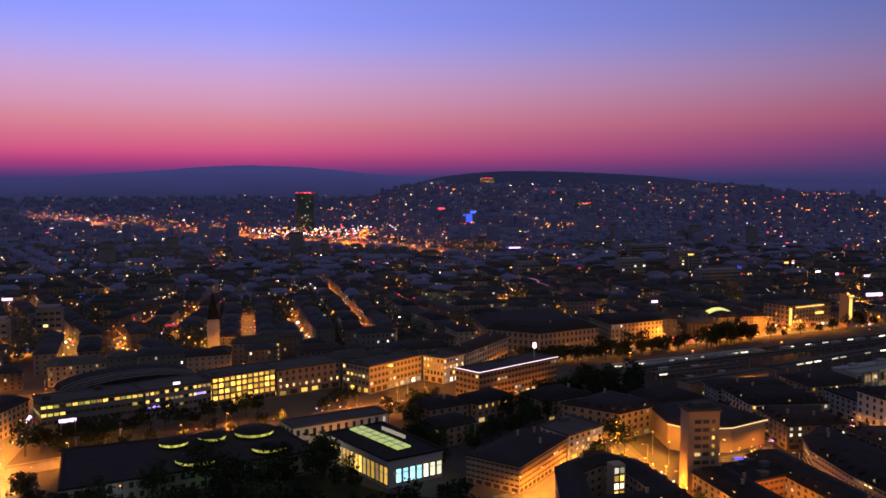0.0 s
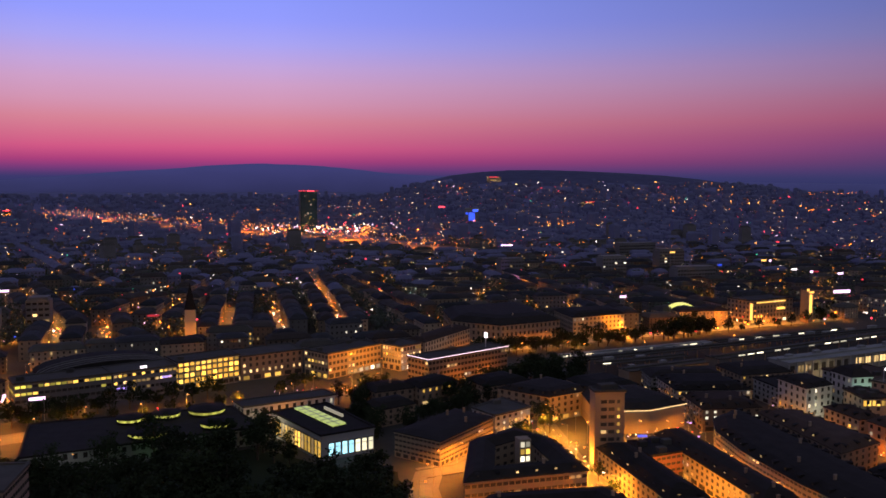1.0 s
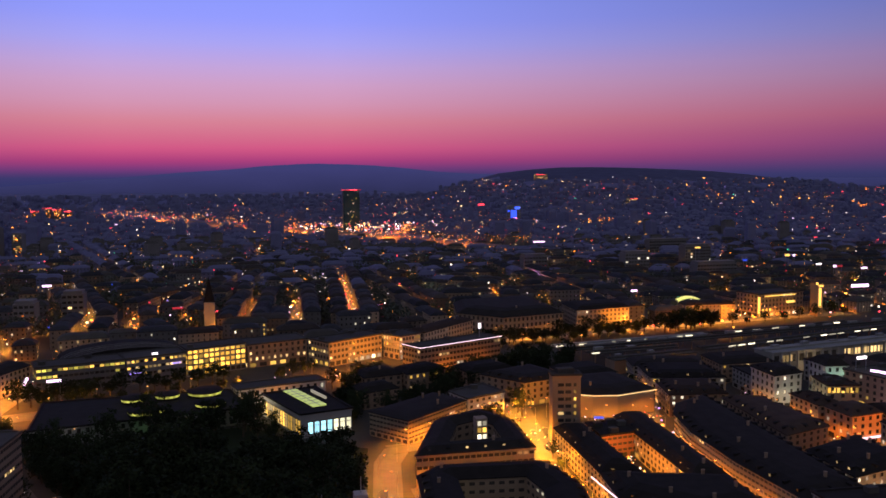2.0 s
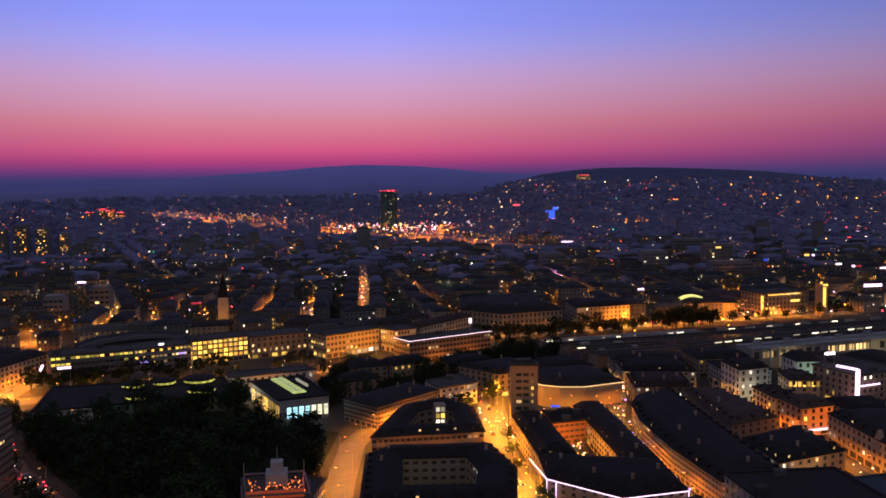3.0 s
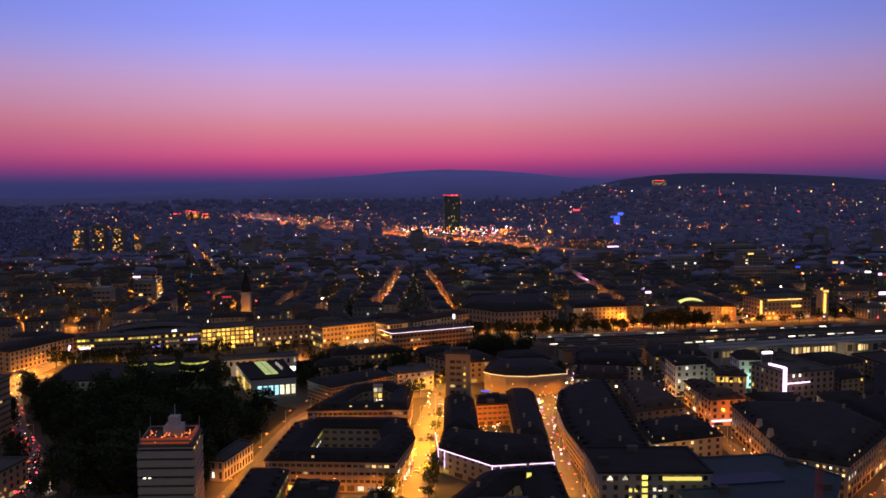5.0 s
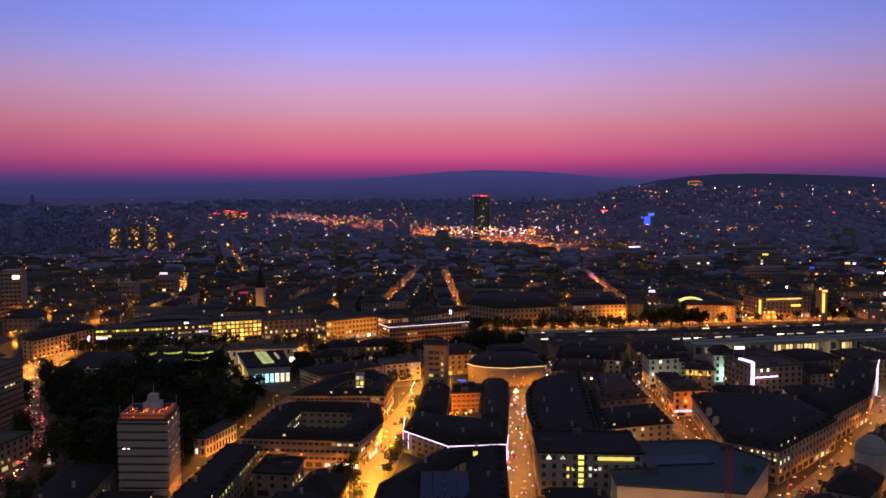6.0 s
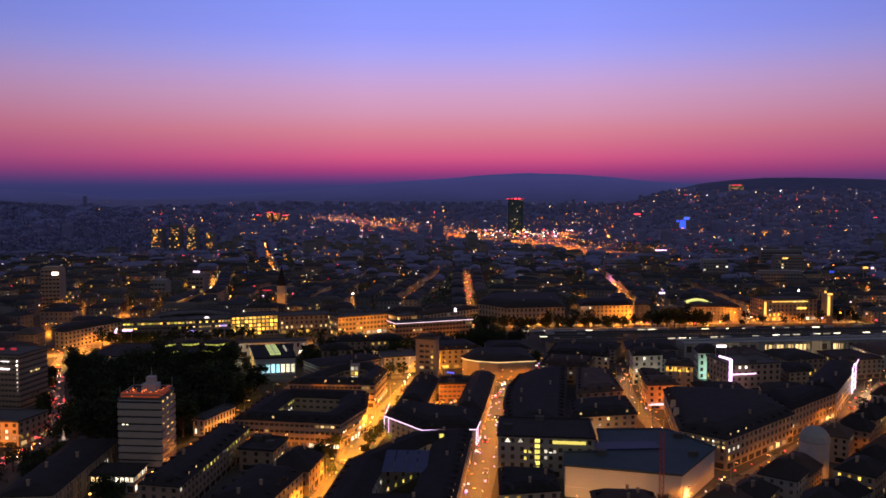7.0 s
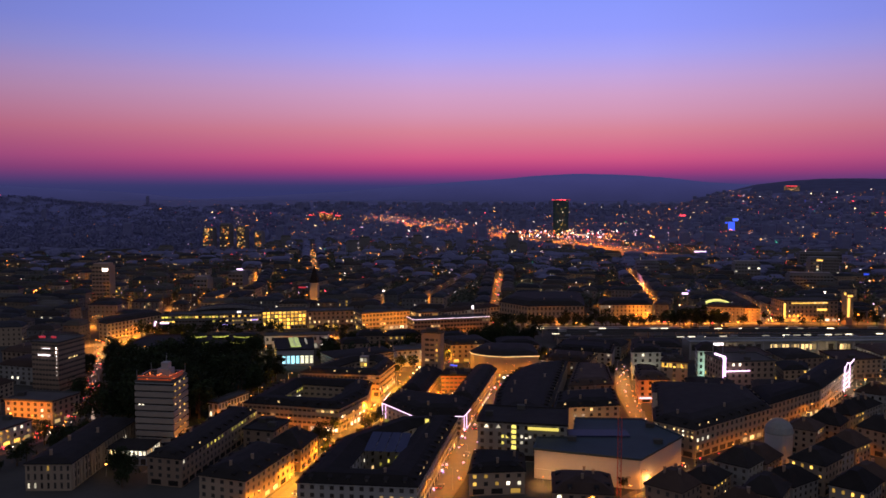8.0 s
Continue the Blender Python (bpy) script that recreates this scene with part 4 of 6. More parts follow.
b = thing("roof_sign", -34.8, 335.5, 0, "pinkish-white lit sign on posts", "sign")
strip(b, [(-37.8, 335.0, 10.6), (-31.8, 336.0, 10.6)], "pink", 1.0, "sign_panel")
for x in (-37.2, -32.4):
    strip(b, [(x, 335.6, 0), (x, 335.6, 10.2)], "metal", 0.2, "post")
for k, q in enumerate(([(-44, 120), (-22, 118), (-20, 140), (-42, 143)], [(-62, 200), (-38, 196), (-34, 216), (-60, 222)], [(-80, 230), (-58, 226), (-56, 250), (-78, 254)],
                       [(-52, 150), (-36, 148), (-34, 170), (-50, 172)], [(-92, 270), (-70, 266), (-68, 290), (-90, 292)], [(-30, 62), (2, 60), (4, 82), (-28, 84)],
                       [(-88, 180), (-66, 176), (-64, 196), (-86, 200)], [(-110, 215), (-88, 212), (-86, 234), (-108, 238)])):
    building("villa", q, 8.5 + k % 3, "apartment house with dark roof beyond the western street", ("beige", "grey", "brown")[k % 3], "hip", 3, 6, "tile", 4, 0.12, 0.2, group="western houses")

# --- long office front and square in the middle distance
building("street_front_house", [(-79, 331), (-71, 327), (-53, 373), (-64, 382), (-84, 345)], 10.5, "long dark-roofed house with orange-lit street front", "beige", "hip", 3, 6, "slate", 4, 0.02)
def glazed_front(b, a, c, n, floors, chosen, w_share=0.94):
    """Rows of wide panes along one front; chosen(column, floor) names what each pane shows."""
    a, c = Vector(a), Vector(c)
    d = (c - a) / n
    nrm = Vector((d.y, -d.x)).normalized()
    for k in range(n):
        for f in range(floors):
            place_window(b, b.location, chosen(k, f), a + d * (k + 0.5), nrm, 1.0 + 3.1 * f, d.length * w_share, 1.35)


GREENISH = ["lit_green", "lit_yellow", "lit_green"]
b = building("glass_office", [(-46.5, 355.5), (-9, 365), (-14, 380), (-51, 370)], 12.4, "long dark glass office building with its top floor lit", "darkgrey", "flat", 1, 4, "gravel", 4, 0, None, windows=False)
glazed_front(b, (-46.5, 355.5), (-9, 365), 17, 4, lambda k, f: rng.choice(GREENISH) if (f == 3 and rng.random() < 0.88) or (f == 2 and k < 4) or rng.random() < 0.05 else "glass")
glazed_front(b, (-51, 370), (-46.5, 355.5), 6, 4, lambda k, f: "lit_green" if f == 2 or rng.random() < 0.1 else "glass")
b = building("glass_office", [(-8.4, 365.2), (18.5, 375.8), (13.5, 390.6), (-13.6, 380.5)], 12.4, "glass office building with two rows of yellow windows", "darkgrey", "flat", 1, 4, "gravel", 4, 0, None, windows=False)
glazed_front(b, (-8.4, 365.2), (18.5, 375.8), 14, 4, lambda k, f: rng.choice(["lit_yellow", "lit_yellow", "lit_warm"]) if (f > 1 and rng.random() < 0.85) or rng.random() < 0.07 else "glass", 0.8)
strip(b, [(3, 369.3, 13.9), (5.5, 370.3, 13.9)], "whitesign", 0.9, "roof_sign", "bluish-white roof sign")
strip(b, [(-7.2, 365.2, 5.4), (-2.2, 367.2, 5.4)], "violet", 0.6, "wall_sign", "bluish lit sign over the entrance")
strip(b, [(12, 372.8, 8.0), (16, 374.4, 8.0)], "violet", 0.6, "wall_sign", "bluish lit sign on the front")
building("glass_office", [(19, 376), (47.5, 387.2), (42.5, 402), (14, 390.8)], 13.4, "glazed hall glowing yellow on all floors", "metal", "flat", 1, 4, "gravel", 5, 1.0, None, ("lit_gold", "lit_gold", "lit_gold", "lit_yellow"), gap=2.6, size=(2.3, 0.78))
b = bpy.data.objects["glass_office"]
strip(b, [(-52, 356.5, 5), (-50, 354.5, 8.5)], "pink", 0.9, "corner_sign", "pink lit sign at the corner")
building("corner_offices", [(48.5, 388), (80, 399), (75, 417), (43, 406)], 12, "brown office block with lit corner stair", "brown", "flat", 1, 3, "gravel", 4, 0.08, 0.4)
building("lit_corner_building", [(90, 380), (121, 399), (113, 412), (80.5, 396)], 12.6, "stone office building in bright orange street light", "beige", "flat", 1, 3, "gravel", 4, 0.12, 0.9, ("lit_yellow", "lit_warm"), gap=2.4, size=(1.7, 0.5))
building("lit_corner_building", [(122, 399), (129, 388), (142, 395), (135, 410)], 12.6, "rounded corner building with gallery of lamps", "beige", "flat", 1, 3, "gravel", 4, 0.3, 0.9, ("lit_yellow", "lit_warm"), gap=1.9)
b = building("led_store", [(125.5, 360), (132, 347), (180, 367.5), (174, 381)], 13.6, "brown store with a white light line round its roof", "brown", "flat", 1, 4, "gravel", 5, 0.10, 0.55, ("lit_white", "lit_warm"), gap=2.2, size=(1.7, 0.5))
strip(b, [(125, 360.2, 14.3), (131.8, 346.4, 14.3), (180.6, 367.3, 14.3)], "led", 0.34, label="white-pink light line on the roof edge")
b = thing("roof_sign", 169, 369, 13.6, "bright white lit sign on a store roof", "sign")
strip(b, [(169.0, 369.4, 18.9), (169.0, 369.4, 21.4)], "whitesign", 1.3, "sign_panel")
strip(b, [(169, 369.7, 14.2), (169, 369.7, 18.8)], "metal", 0.4, "post")
building("long_apartments", [(146, 402), (184, 438), (176, 450), (138, 412)], 11.5, "long apartment block with even dark windows", "beige", "hip", 2.4, 6, "tile", 4, 0.05, 0.3)
building("museum", [(182, 466), (205, 441), (248, 450), (250, 520), (190, 510)], 11.5, "large museum with dark steep roofs", "beige", "hip", 4.5, 12, "slate", 3, 0.01, None)
building("quay_house", [(260, 456), (300, 462), (305, 490), (262, 488)], 11.5, "long stone quay house with rows of windows", "beige", "hip", 3, 7, "slate", 4, 0.015)
vault = thing("market_hall", -15, 400, 0, "hall with dark vaulted roof and pale ribs", "building")
g = Geo()
n = 10
for k in range(n):
    a0, a1 = math.pi * k / n, math.pi * (k + 1) / n
    p0, p1 = (-30 * math.cos(a0), 8 + 6 * math.sin(a0)), (-30 * math.cos(a1), 8 + 6 * math.sin(a1))
    m = pose(0, 0, 0, 0, 0, 15)
    g.face([tuple(m @ Vector(v)) for v in ((p0[0], -13, p0[1]), (p1[0], -13, p1[1]), (p1[0], 13, p1[1]), (p0[0], 13, p0[1]))])
    g.face([tuple(m @ Vector(v)) for v in ((p0[0], -13, 0), (p1[0], -13, 0), (p1[0], -13, p1[1]), (p0[0], -13, p0[1]))])
part("roof", g.make("roof", ["slate"]), vault)
for y in (-13, -8.7, -4.3, 0):
    g = Geo()
    for k in range(n):
        a0, a1 = math.pi * k / n, math.pi * (k + 1) / n
        g.bar(m @ Vector((-30 * math.cos(a0), y, 8.2 + 6 * math.sin(a0))), m @ Vector((-30 * math.cos(a1), y, 8.2 + 6 * math.sin(a1))), 0.5, 0.4)
    part("roof_rib", g.make("roof_rib", ["darkgrey"]), vault)
TAKEN.append([(-46, 380), (16, 396), (10, 424), (-52, 408)])
b = thing("fountain", 22.5, 139.8, 0, "small fountain jet lit white at the park edge", "fountain")
g = Geo()
g.tube((0, 0, 0), (0, 0, 0.5), 2.0, 2.0, 16)
part("basin", g.make("basin", ["concrete"]), b)
g = Geo()
g.tube((0, 0, 0.5), (0, 0, 5.0), 0.75, 0.15, 8)
# light on the water is put in as the jet's own emission
part("jet", g.make("jet", [glow("glowing_water", (1.0, 0.66, 0.5), 0.55)]), b, "pale water jet, its lighting put in as glow")

# --- museum garden: pavilion with roof light, lanterned low building
gpoly = [(54, 294), (67, 258), (87, 263), (76, 301)]
pav = building("art_pavilion", gpoly, 9, "dark flat-roofed gallery with long yellow-green roof light", "concrete", "flat", 1, 3, "slate", 2, 0, None, windows=False, tops=False)
po = middle(gpoly)
turn = math.atan2(258 - 294, 67 - 54)
g = Geo()
g.box(-17, -3.0, 9.35, 13, 2.6, 9.9, 0, pose(0, 1.5, 0, 0, 0, math.degrees(turn)))
part("roof_light", g.make("roof_light", [glow("gallery_light", (0.62, 0.72, 0.20), 0.75)]), pav, "long glowing roof light")
for j in range(7):
    g = Geo()
    g.box(-17 + 4.3 * j, -3.1, 9.36, -16.6 + 4.3 * j, 2.7, 10.0, 0, pose(0, 1.5, 0, 0, 0, math.degrees(turn)))
    part("glazing_bar", g.make("glazing_bar", ["metal"]), pav)
g = Geo()
g.box(-17, -0.5, 9.36, 13, -0.1, 9.98, 0, pose(0, 1.5, 0, 0, 0, math.degrees(turn)))
part("glazing_bar", g.make("glazing_bar", ["metal"]), pav)
g = Geo()
g.box(-10, 6.2, 9.35, 4, 6.9, 10.4, 0, pose(0, 1.5, 0, 0, 0, math.degrees(turn)))
part("clerestory", g.make("clerestory", ["lit_white"]), pav)
for a, d, n, nrm in facade_edges(gpoly):
    if nrm.y > 0.4:
        continue
    k = int(n / 2.4)
    south = nrm.y < -0.8
    for j in range(k):
        if south and j < 1:
            continue
        p = a + d * (n * (j + 0.5) / k)
        if nrm.x > 0.5 and j > 3:
            continue
        place_window(pav, po, ("lit_yellow" if j % 3 else "lit_warm") if not south else ("gallery_cool" if j < 5 else "gallery"), p, nrm, 0.6 if not south else 1.0, 2.1, 6.6 if not south else 5.2, "glass_panel")
mus = building("lantern_building", [(-34, 312), (-31, 270), (49, 284), (43, 303), (40, 316)], 6.4, "low dark museum building with round roof lanterns", "grey", "flat", 1, 3, "slate", 2, 0.02, None, tops=False)
mo = mus.location
for x, y, r in ((2, 304, 5), (15, 307, 5), (30, 309, 7), (33, 289, 6), (9, 284, 7)):
    drum = Geo()
    band = Geo()
    for j in range(24):
        t0, t1 = 2 * math.pi * j / 24, 2 * math.pi * (j + 1) / 24
        for gg, rr, za, zb in ((drum, r, 6.6, 7.6), (drum, r + 0.4, 8.6, 9.0), (band, r - 0.1, 7.6, 8.6)):
            gg.face([(rr * math.cos(t0), rr * math.sin(t0), za), (rr * math.cos(t1), rr * math.sin(t1), za), (rr * math.cos(t1), rr * math.sin(t1), zb), (rr * math.cos(t0), rr * math.sin(t0), zb)])
        drum.face([((r + 0.4) * math.cos(t0), (r + 0.4) * math.sin(t0), 9.0), ((r + 0.4) * math.cos(t1), (r + 0.4) * math.sin(t1), 9.0), (0, 0, 9.9)])
        drum.face([((r + 0.4) * math.cos(t1), (r + 0.4) * math.sin(t1), 8.6), ((r + 0.4) * math.cos(t0), (r + 0.4) * math.sin(t0), 8.6), (0, 0, 8.6)])
    lantern = part("roof_lantern", drum.make("roof_lantern", ["slate"]), mus, at=Matrix.Translation((x - mo.x, y - mo.y, 0)))
    part("lantern_glass", band.make("lantern_glass", [glow("lantern_light", (0.72, 0.70, 0.12), 0.75, 0.5)]), lantern, "yellow-green glowing glass band")
building("beige_wing", [(44, 306), (82, 316), (79, 326), (41, 317)], 8.4, "low beige wing with lit entrance", "white", "flat", 1, 3, "gravel", 2, 0.12, 0.4)
building("villa", [(100, 318), (118, 322), (114, 336), (97, 331)], 7.5, "villa with dark roof among trees", "brown", "hip", 3, 5, "slate", 3, 0.1)
building("villa", [(96, 292), (112, 298), (108, 310), (92, 304)], 7, "villa with dark roof among trees", "brown", "hip", 3, 5, "slate", 3, 0.06)
building("kiosk_house", [(120, 318), (140, 326), (134, 340), (116, 332)], 8, "small brown house on the square", "brown", "hip", 2.6, 5, "slate", 3, 0.12, 0.6)

# --- railway station: long low roofs
st = thing("railway_station", 300, 350, 0, "long low railway station with flat platform roofs", "station")
so = Vector((300, 350, 0))
for k, (a, c, w, z) in enumerate((((226, 330), (276, 338), 10, 7.4), ((301, 312), (440, 335), 14, 11), ((222, 348), (275, 354), 8, 7.0), ((220, 362), (480, 396), 8, 6.6), ((212, 373), (310, 384.8), 8, 6.4), ((318, 388), (420, 402), 8, 6.0), ((286, 344), (452, 380), 10, 7.0))):
    d = (Vector(c) - Vector(a)).normalized()
    m = Matrix.Translation((a[0] - so.x, a[1] - so.y, 0)) @ Matrix.Rotation(math.atan2(d.y, d.x), 4, "Z")
    n = (Vector(c) - Vector(a)).length
    g = Geo()
    g.box(0, -w / 2, z - 0.5, n, w / 2, z, 0, m)
    g.box(0, -1, z, n, 1, z + 0.8, 0, m)
    part("platform_roof", g.make("platform_roof", ["platform_roof" if k in (1, 4) else "gravel"]), st)
    g = Geo()
    if k < 2:
        g.box(0, -w / 2 + 1, 0, n, w / 2 - 1, z - 0.5, 0, m)
    else:
        for j in range(int(n / 9)):
            g.box(j * 9 + 4, -0.2, 0, j * 9 + 4.4, 0.2, z - 0.5, 0, m)
    part("colonnade", g.make("colonnade", ["grey" if k == 1 else "brown"]), st, "", "stuff")
    if k == 1:
        for j in range(int(n / 5.5)):
            g = Geo()
            g.box(j * 5.5 + 0.2, -w / 2 + 0.55, 0, j * 5.5 + 0.9, -w / 2 + 1.0, z - 0.5, 0, m)
            part("pilaster", g.make("pilaster", ["concrete"]), st)
            if not 42 < j * 5.5 < 80:
                g = Geo()
                g.box(j * 5.5 + 1.6, -w / 2 + 0.93, z - 5.6, j * 5.5 + 4.6, -w / 2 + 0.99, z - 2.0, 0, m)
                part("dark_window", g.make("dark_window", ["glass"]), st)
    if k < 4:
        for j in range(int(n / 19)):
            g = Geo()
            u, lng = j * 19 + 5 + (j * 7 + k * 3) % 6, 3 + (j * 5 + k) % 5
            g.box(u, 1.4, z, u + lng, 3.6, z + 1.1 + 0.4 * ((j + k) % 3), 0, m)
            g.box(u - 0.2, 1.2, z + 1.1 + 0.4 * ((j + k) % 3), u + lng + 0.2, 3.8, z + 1.25 + 0.4 * ((j + k) % 3), 0, m)
            part("roof_plant", g.make("roof_plant", ["platform_roof"]), st)
    for j in range(int(n / 7)):
        g = Geo()
        if k < 2:
            if (k == 1 and 44 < j * 7 < 76) or rng.random() < 0.08:
                for i in (0, 2.3, 4.6):
                    g.box(j * 7 + i, -w / 2 + 0.9, z - 5.4, j * 7 + i + 1.7, -w / 2 + 0.98, z - 2.2, 0, m)
        elif (k >= 4 and rng.random() < 0.4) or rng.random() < 0.04:
            g.box(j * 7, -w / 2 - 0.1, z + 0.02, j * 7 + 4.6, -w / 2 + 0.3, z + 0.6, 0, m)
        if g.f:
            part("platform_light" if k > 1 else "arcade_window", g.make("platform_light", ["lit_white" if k > 1 else "lit_warm"]), st)
    TAKEN.append([tuple((Vector(p) + s * Vector((-d.y, d.x)) * w / 2)) for p, s in ((a, -1), (c, -1), (c, 1), (a, 1))])
b = building("sign_office", [(398, 462), (440, 470), (436, 490), (394, 482)], 16, "office block with yellow light lines", "brown", "flat", 1, 4, "gravel", 5, 0.04, 0.4)
strip(b, [(398.6, 461.2, 3), (398.6, 461.2, 14.5)], "signlight", 1.2)
strip(b, [(404, 462.4, 14.6), (432, 467.8, 14.6)], "signlight", 0.6)
strip(b, [(424, 466.0, 9.5), (431, 467.4, 9.5)], "signlight", 1.4)
b = building("clock_tower", [(441, 455), (446, 456), (445, 463), (440, 462)], 23, "slim tower with yellow light column", "brown", "flat", 1, 1.5, "gravel", 8, 0, None, windows=False, tops=False)
strip(b, [(442.5, 454.6, 6), (442.5, 454.6, 20)], "signlight", 1.3, label="yellow light column")
strip(b, [(441.5, 454.4, 21.6), (445, 455, 21.6)], "signlight", 1.1)
strip(b, [(439.2, 454.0, 23.4), (439.9, 454.1, 23.4)], "signlight", 1.6)
t = thing("church_tower", 26, 490, 0, "slim stone church tower with pointed spire", "church")
g = Geo()
g.box(-3.2, -3.2, 0, 3.2, 3.2, 22)
g.box(-3.6, -3.6, 15, 3.6, 3.6, 15.6)
part("wall", g.make("wall", ["grey"]), t)
g = Geo()
for i, (a, c2) in enumerate((((-3.5, -3.5), (3.5, -3.5)), ((3.5, -3.5), (3.5, 3.5)), ((3.5, 3.5), (-3.5, 3.5)), ((-3.5, 3.5), (-3.5, -3.5)))):
    g.face([(*a, 22), (*c2, 22), (0, 0, 38)])
part("spire", g.make("spire", ["slate"]), t)
TAKEN.append([(20, 484), (32, 484), (32, 496), (20, 496)])


# ---------------------------------------------------------------- city blocks beyond the railway
def line_distance(x, y, pts):
    best = 1e9
    p = Vector((x, y))
    for a, b in zip(pts, pts[1:]):
        a, b = Vector(a), Vector(b)
        d = b - a
        t = min(1, max(0, (p - a).dot(d) / d.length_squared))
        best = min(best, (a + d * t - p).length)
    return best


ALL_STREETS = {**STREETS, **FAR_STREETS}


CELL = 40
street_cells, house_cells = {}, {}
known = [0]


def cells_of(pts, margin):
    xs, ys = [p[0] for p in pts], [p[1] for p in pts]
    for i in range(int((min(xs) - margin) // CELL), int((max(xs) + margin) // CELL) + 1):
        for j in range(int((min(ys) - margin) // CELL), int((max(ys) + margin) // CELL) + 1):
            yield i, j


for pts, width, *_ in ALL_STREETS.values():
    for a, b in zip(pts, pts[1:]):
        for c in cells_of((a, b), 20):
            street_cells.setdefault(c, []).append(((a, b), width))


def on_street(x, y, margin):
    return any(line_distance(x, y, s) < w / 2 + margin for s, w in street_cells.get((int(x // CELL), int(y // CELL)), ()))


def on_building(x, y, margin):
    while known[0] < len(TAKEN):
        for c in cells_of(TAKEN[known[0]], 8):
            house_cells.setdefault(c, []).append(TAKEN[known[0]])
        known[0] += 1
    return any(inside(q, x, y) or line_distance(x, y, list(q) + [q[0]]) < margin for q in house_cells.get((int(x // CELL), int(y // CELL)), ()))


HOLES = []          # open plots between the houses
JOINED = Geo()      # houses too far off to be told apart
HOUSE_MATERIALS = ["beige", "darkgrey", "umber", "greyer_tile", "paler_slate", "gravel", "glass", "lit_yellow", "lit_warm", "lit_white", "hazewall", "hazeroof"]
single_houses = 0


def plain_house(poly, h, wall, cover, lit):
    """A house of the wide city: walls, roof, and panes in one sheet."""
    global single_houses
    o = middle(poly)
    depth, rise = rng.uniform(3.6, 5.2), rng.uniform(2.2, 3.6)
    tint = rng.choice(["lit_yellow", "lit_warm", "lit_white", "lit_warm"])
    # the farther off, the more houses take the haze-tinted colours
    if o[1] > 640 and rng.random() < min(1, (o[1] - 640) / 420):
        wall, cover = "hazewall", "hazeroof"
    alone = o[1] < 640 and single_houses < 270
    shift = (0, 0) if not alone else o
    g = Geo() if alone else JOINED
    slots = {k: n for n, k in enumerate(HOUSE_MATERIALS)}
    if alone:
        single_houses += 1
        e = thing("city_house", o[0], o[1], 0, "city house with dark roof and a few lit windows", "building", "city houses")
        part("wall", wall_mesh(poly, h, o, wall, None, ((h - 0.4, 0.35, 0.25),)), e)
        part("roof", roof_mesh(poly, h, o, "hip", rise, depth, cover), e)
        slots = {"glass": 0, tint: 1}
    else:
        levels = [(poly, 0), (poly, h), (offset(poly, -0.5), h), (offset(poly, depth * 0.6), h + rise * 0.8), (offset(poly, depth), h + rise)]
        for k, ((p, za), (q, zb)) in enumerate(zip(levels, levels[1:])):
            for i in range(4):
                j = (i + 1) % 4
                g.face([(*p[i], za), (*p[j], za), (*q[j], zb), (*q[i], zb)], slots[wall if k == 0 else cover])
        g.face([(*p, h + rise) for p in levels[-1][0]], slots[cover])
    storeys = 4
    for a, d, n, nrm in facade_edges(poly):
        if nrm.y > 0.35:
            continue
        c = max(1, int(n / 2.8))
        for s in range(storeys):
            for j in range(c):
                k = tint if rng.random() < lit else "glass"
                p = a + d * (n * (j + 0.5) / c) + nrm * 0.05 - Vector(shift)
                w = d * 0.45
                z = h / storeys * (s + 0.25)
                g.face([(p.x - w.x, p.y - w.y, z), (p.x + w.x, p.y + w.y, z), (p.x + w.x, p.y + w.y, z + 1.2), (p.x - w.x, p.y - w.y, z + 1.2)], slots[k])
    if alone:
        part("window_panes", g.make("window_panes", ["glass", tint]), e, "", "stuff")
    TAKEN.append(poly)


def city():
    """Houses of uneven size and turn, the nearer ones each on their own."""
    for row in range(34):
        y0 = 300 + row * 21
        x = -420 - row * 6 + rng.uniform(0, 30)
        block = 0.05
        while x < 640 + row * 6:
            w, dp = rng.uniform(10, 27), rng.uniform(9, 13)
            cx, cy = x + w / 2 + (y0 - 420) * 0.06, y0 + rng.uniform(-3.5, 3.5)
            x += w + (rng.uniform(5, 14) if rng.random() < 0.45 else 0.8)
            if rng.random() < 0.3:
                block = rng.gauss(0.05, 0.16)
            angle = math.degrees(math.atan2(cx - 120, cy + 120))
            if not -36 < angle < 50 or (cy < 418 and cx > -86) or (cy < 458 and cx > 138):
                continue
            q = [(-w / 2, -dp / 2), (w / 2, -dp / 2), (w / 2, dp / 2), (-w / 2, dp / 2)]
            q = [(cx + a * math.cos(block) - b * math.sin(block), cy + a * math.sin(block) + b * math.cos(block)) for a, b in q]
            probe = q + [(cx, cy)] + [((q[i][0] + q[i - 1][0]) / 2, (q[i][1] + q[i - 1][1]) / 2) for i in range(4)]
            if any(on_street(a, b, 1.6) or on_building(a, b, 0.4) for a, b in probe):
                continue
            if rng.random() < 0.16:
                HOLES.append((cx, cy))
                continue
            plain_house(q, rng.uniform(6.5, 13.5), rng.choice(["darkgrey", "umber", "darkgrey", "umber", "beige"]), rng.choice(["greyer_tile", "gravel", "paler_slate", "paler_slate"]), rng.choice([0.02, 0.04, 0.08, 0.16]))
    return y0


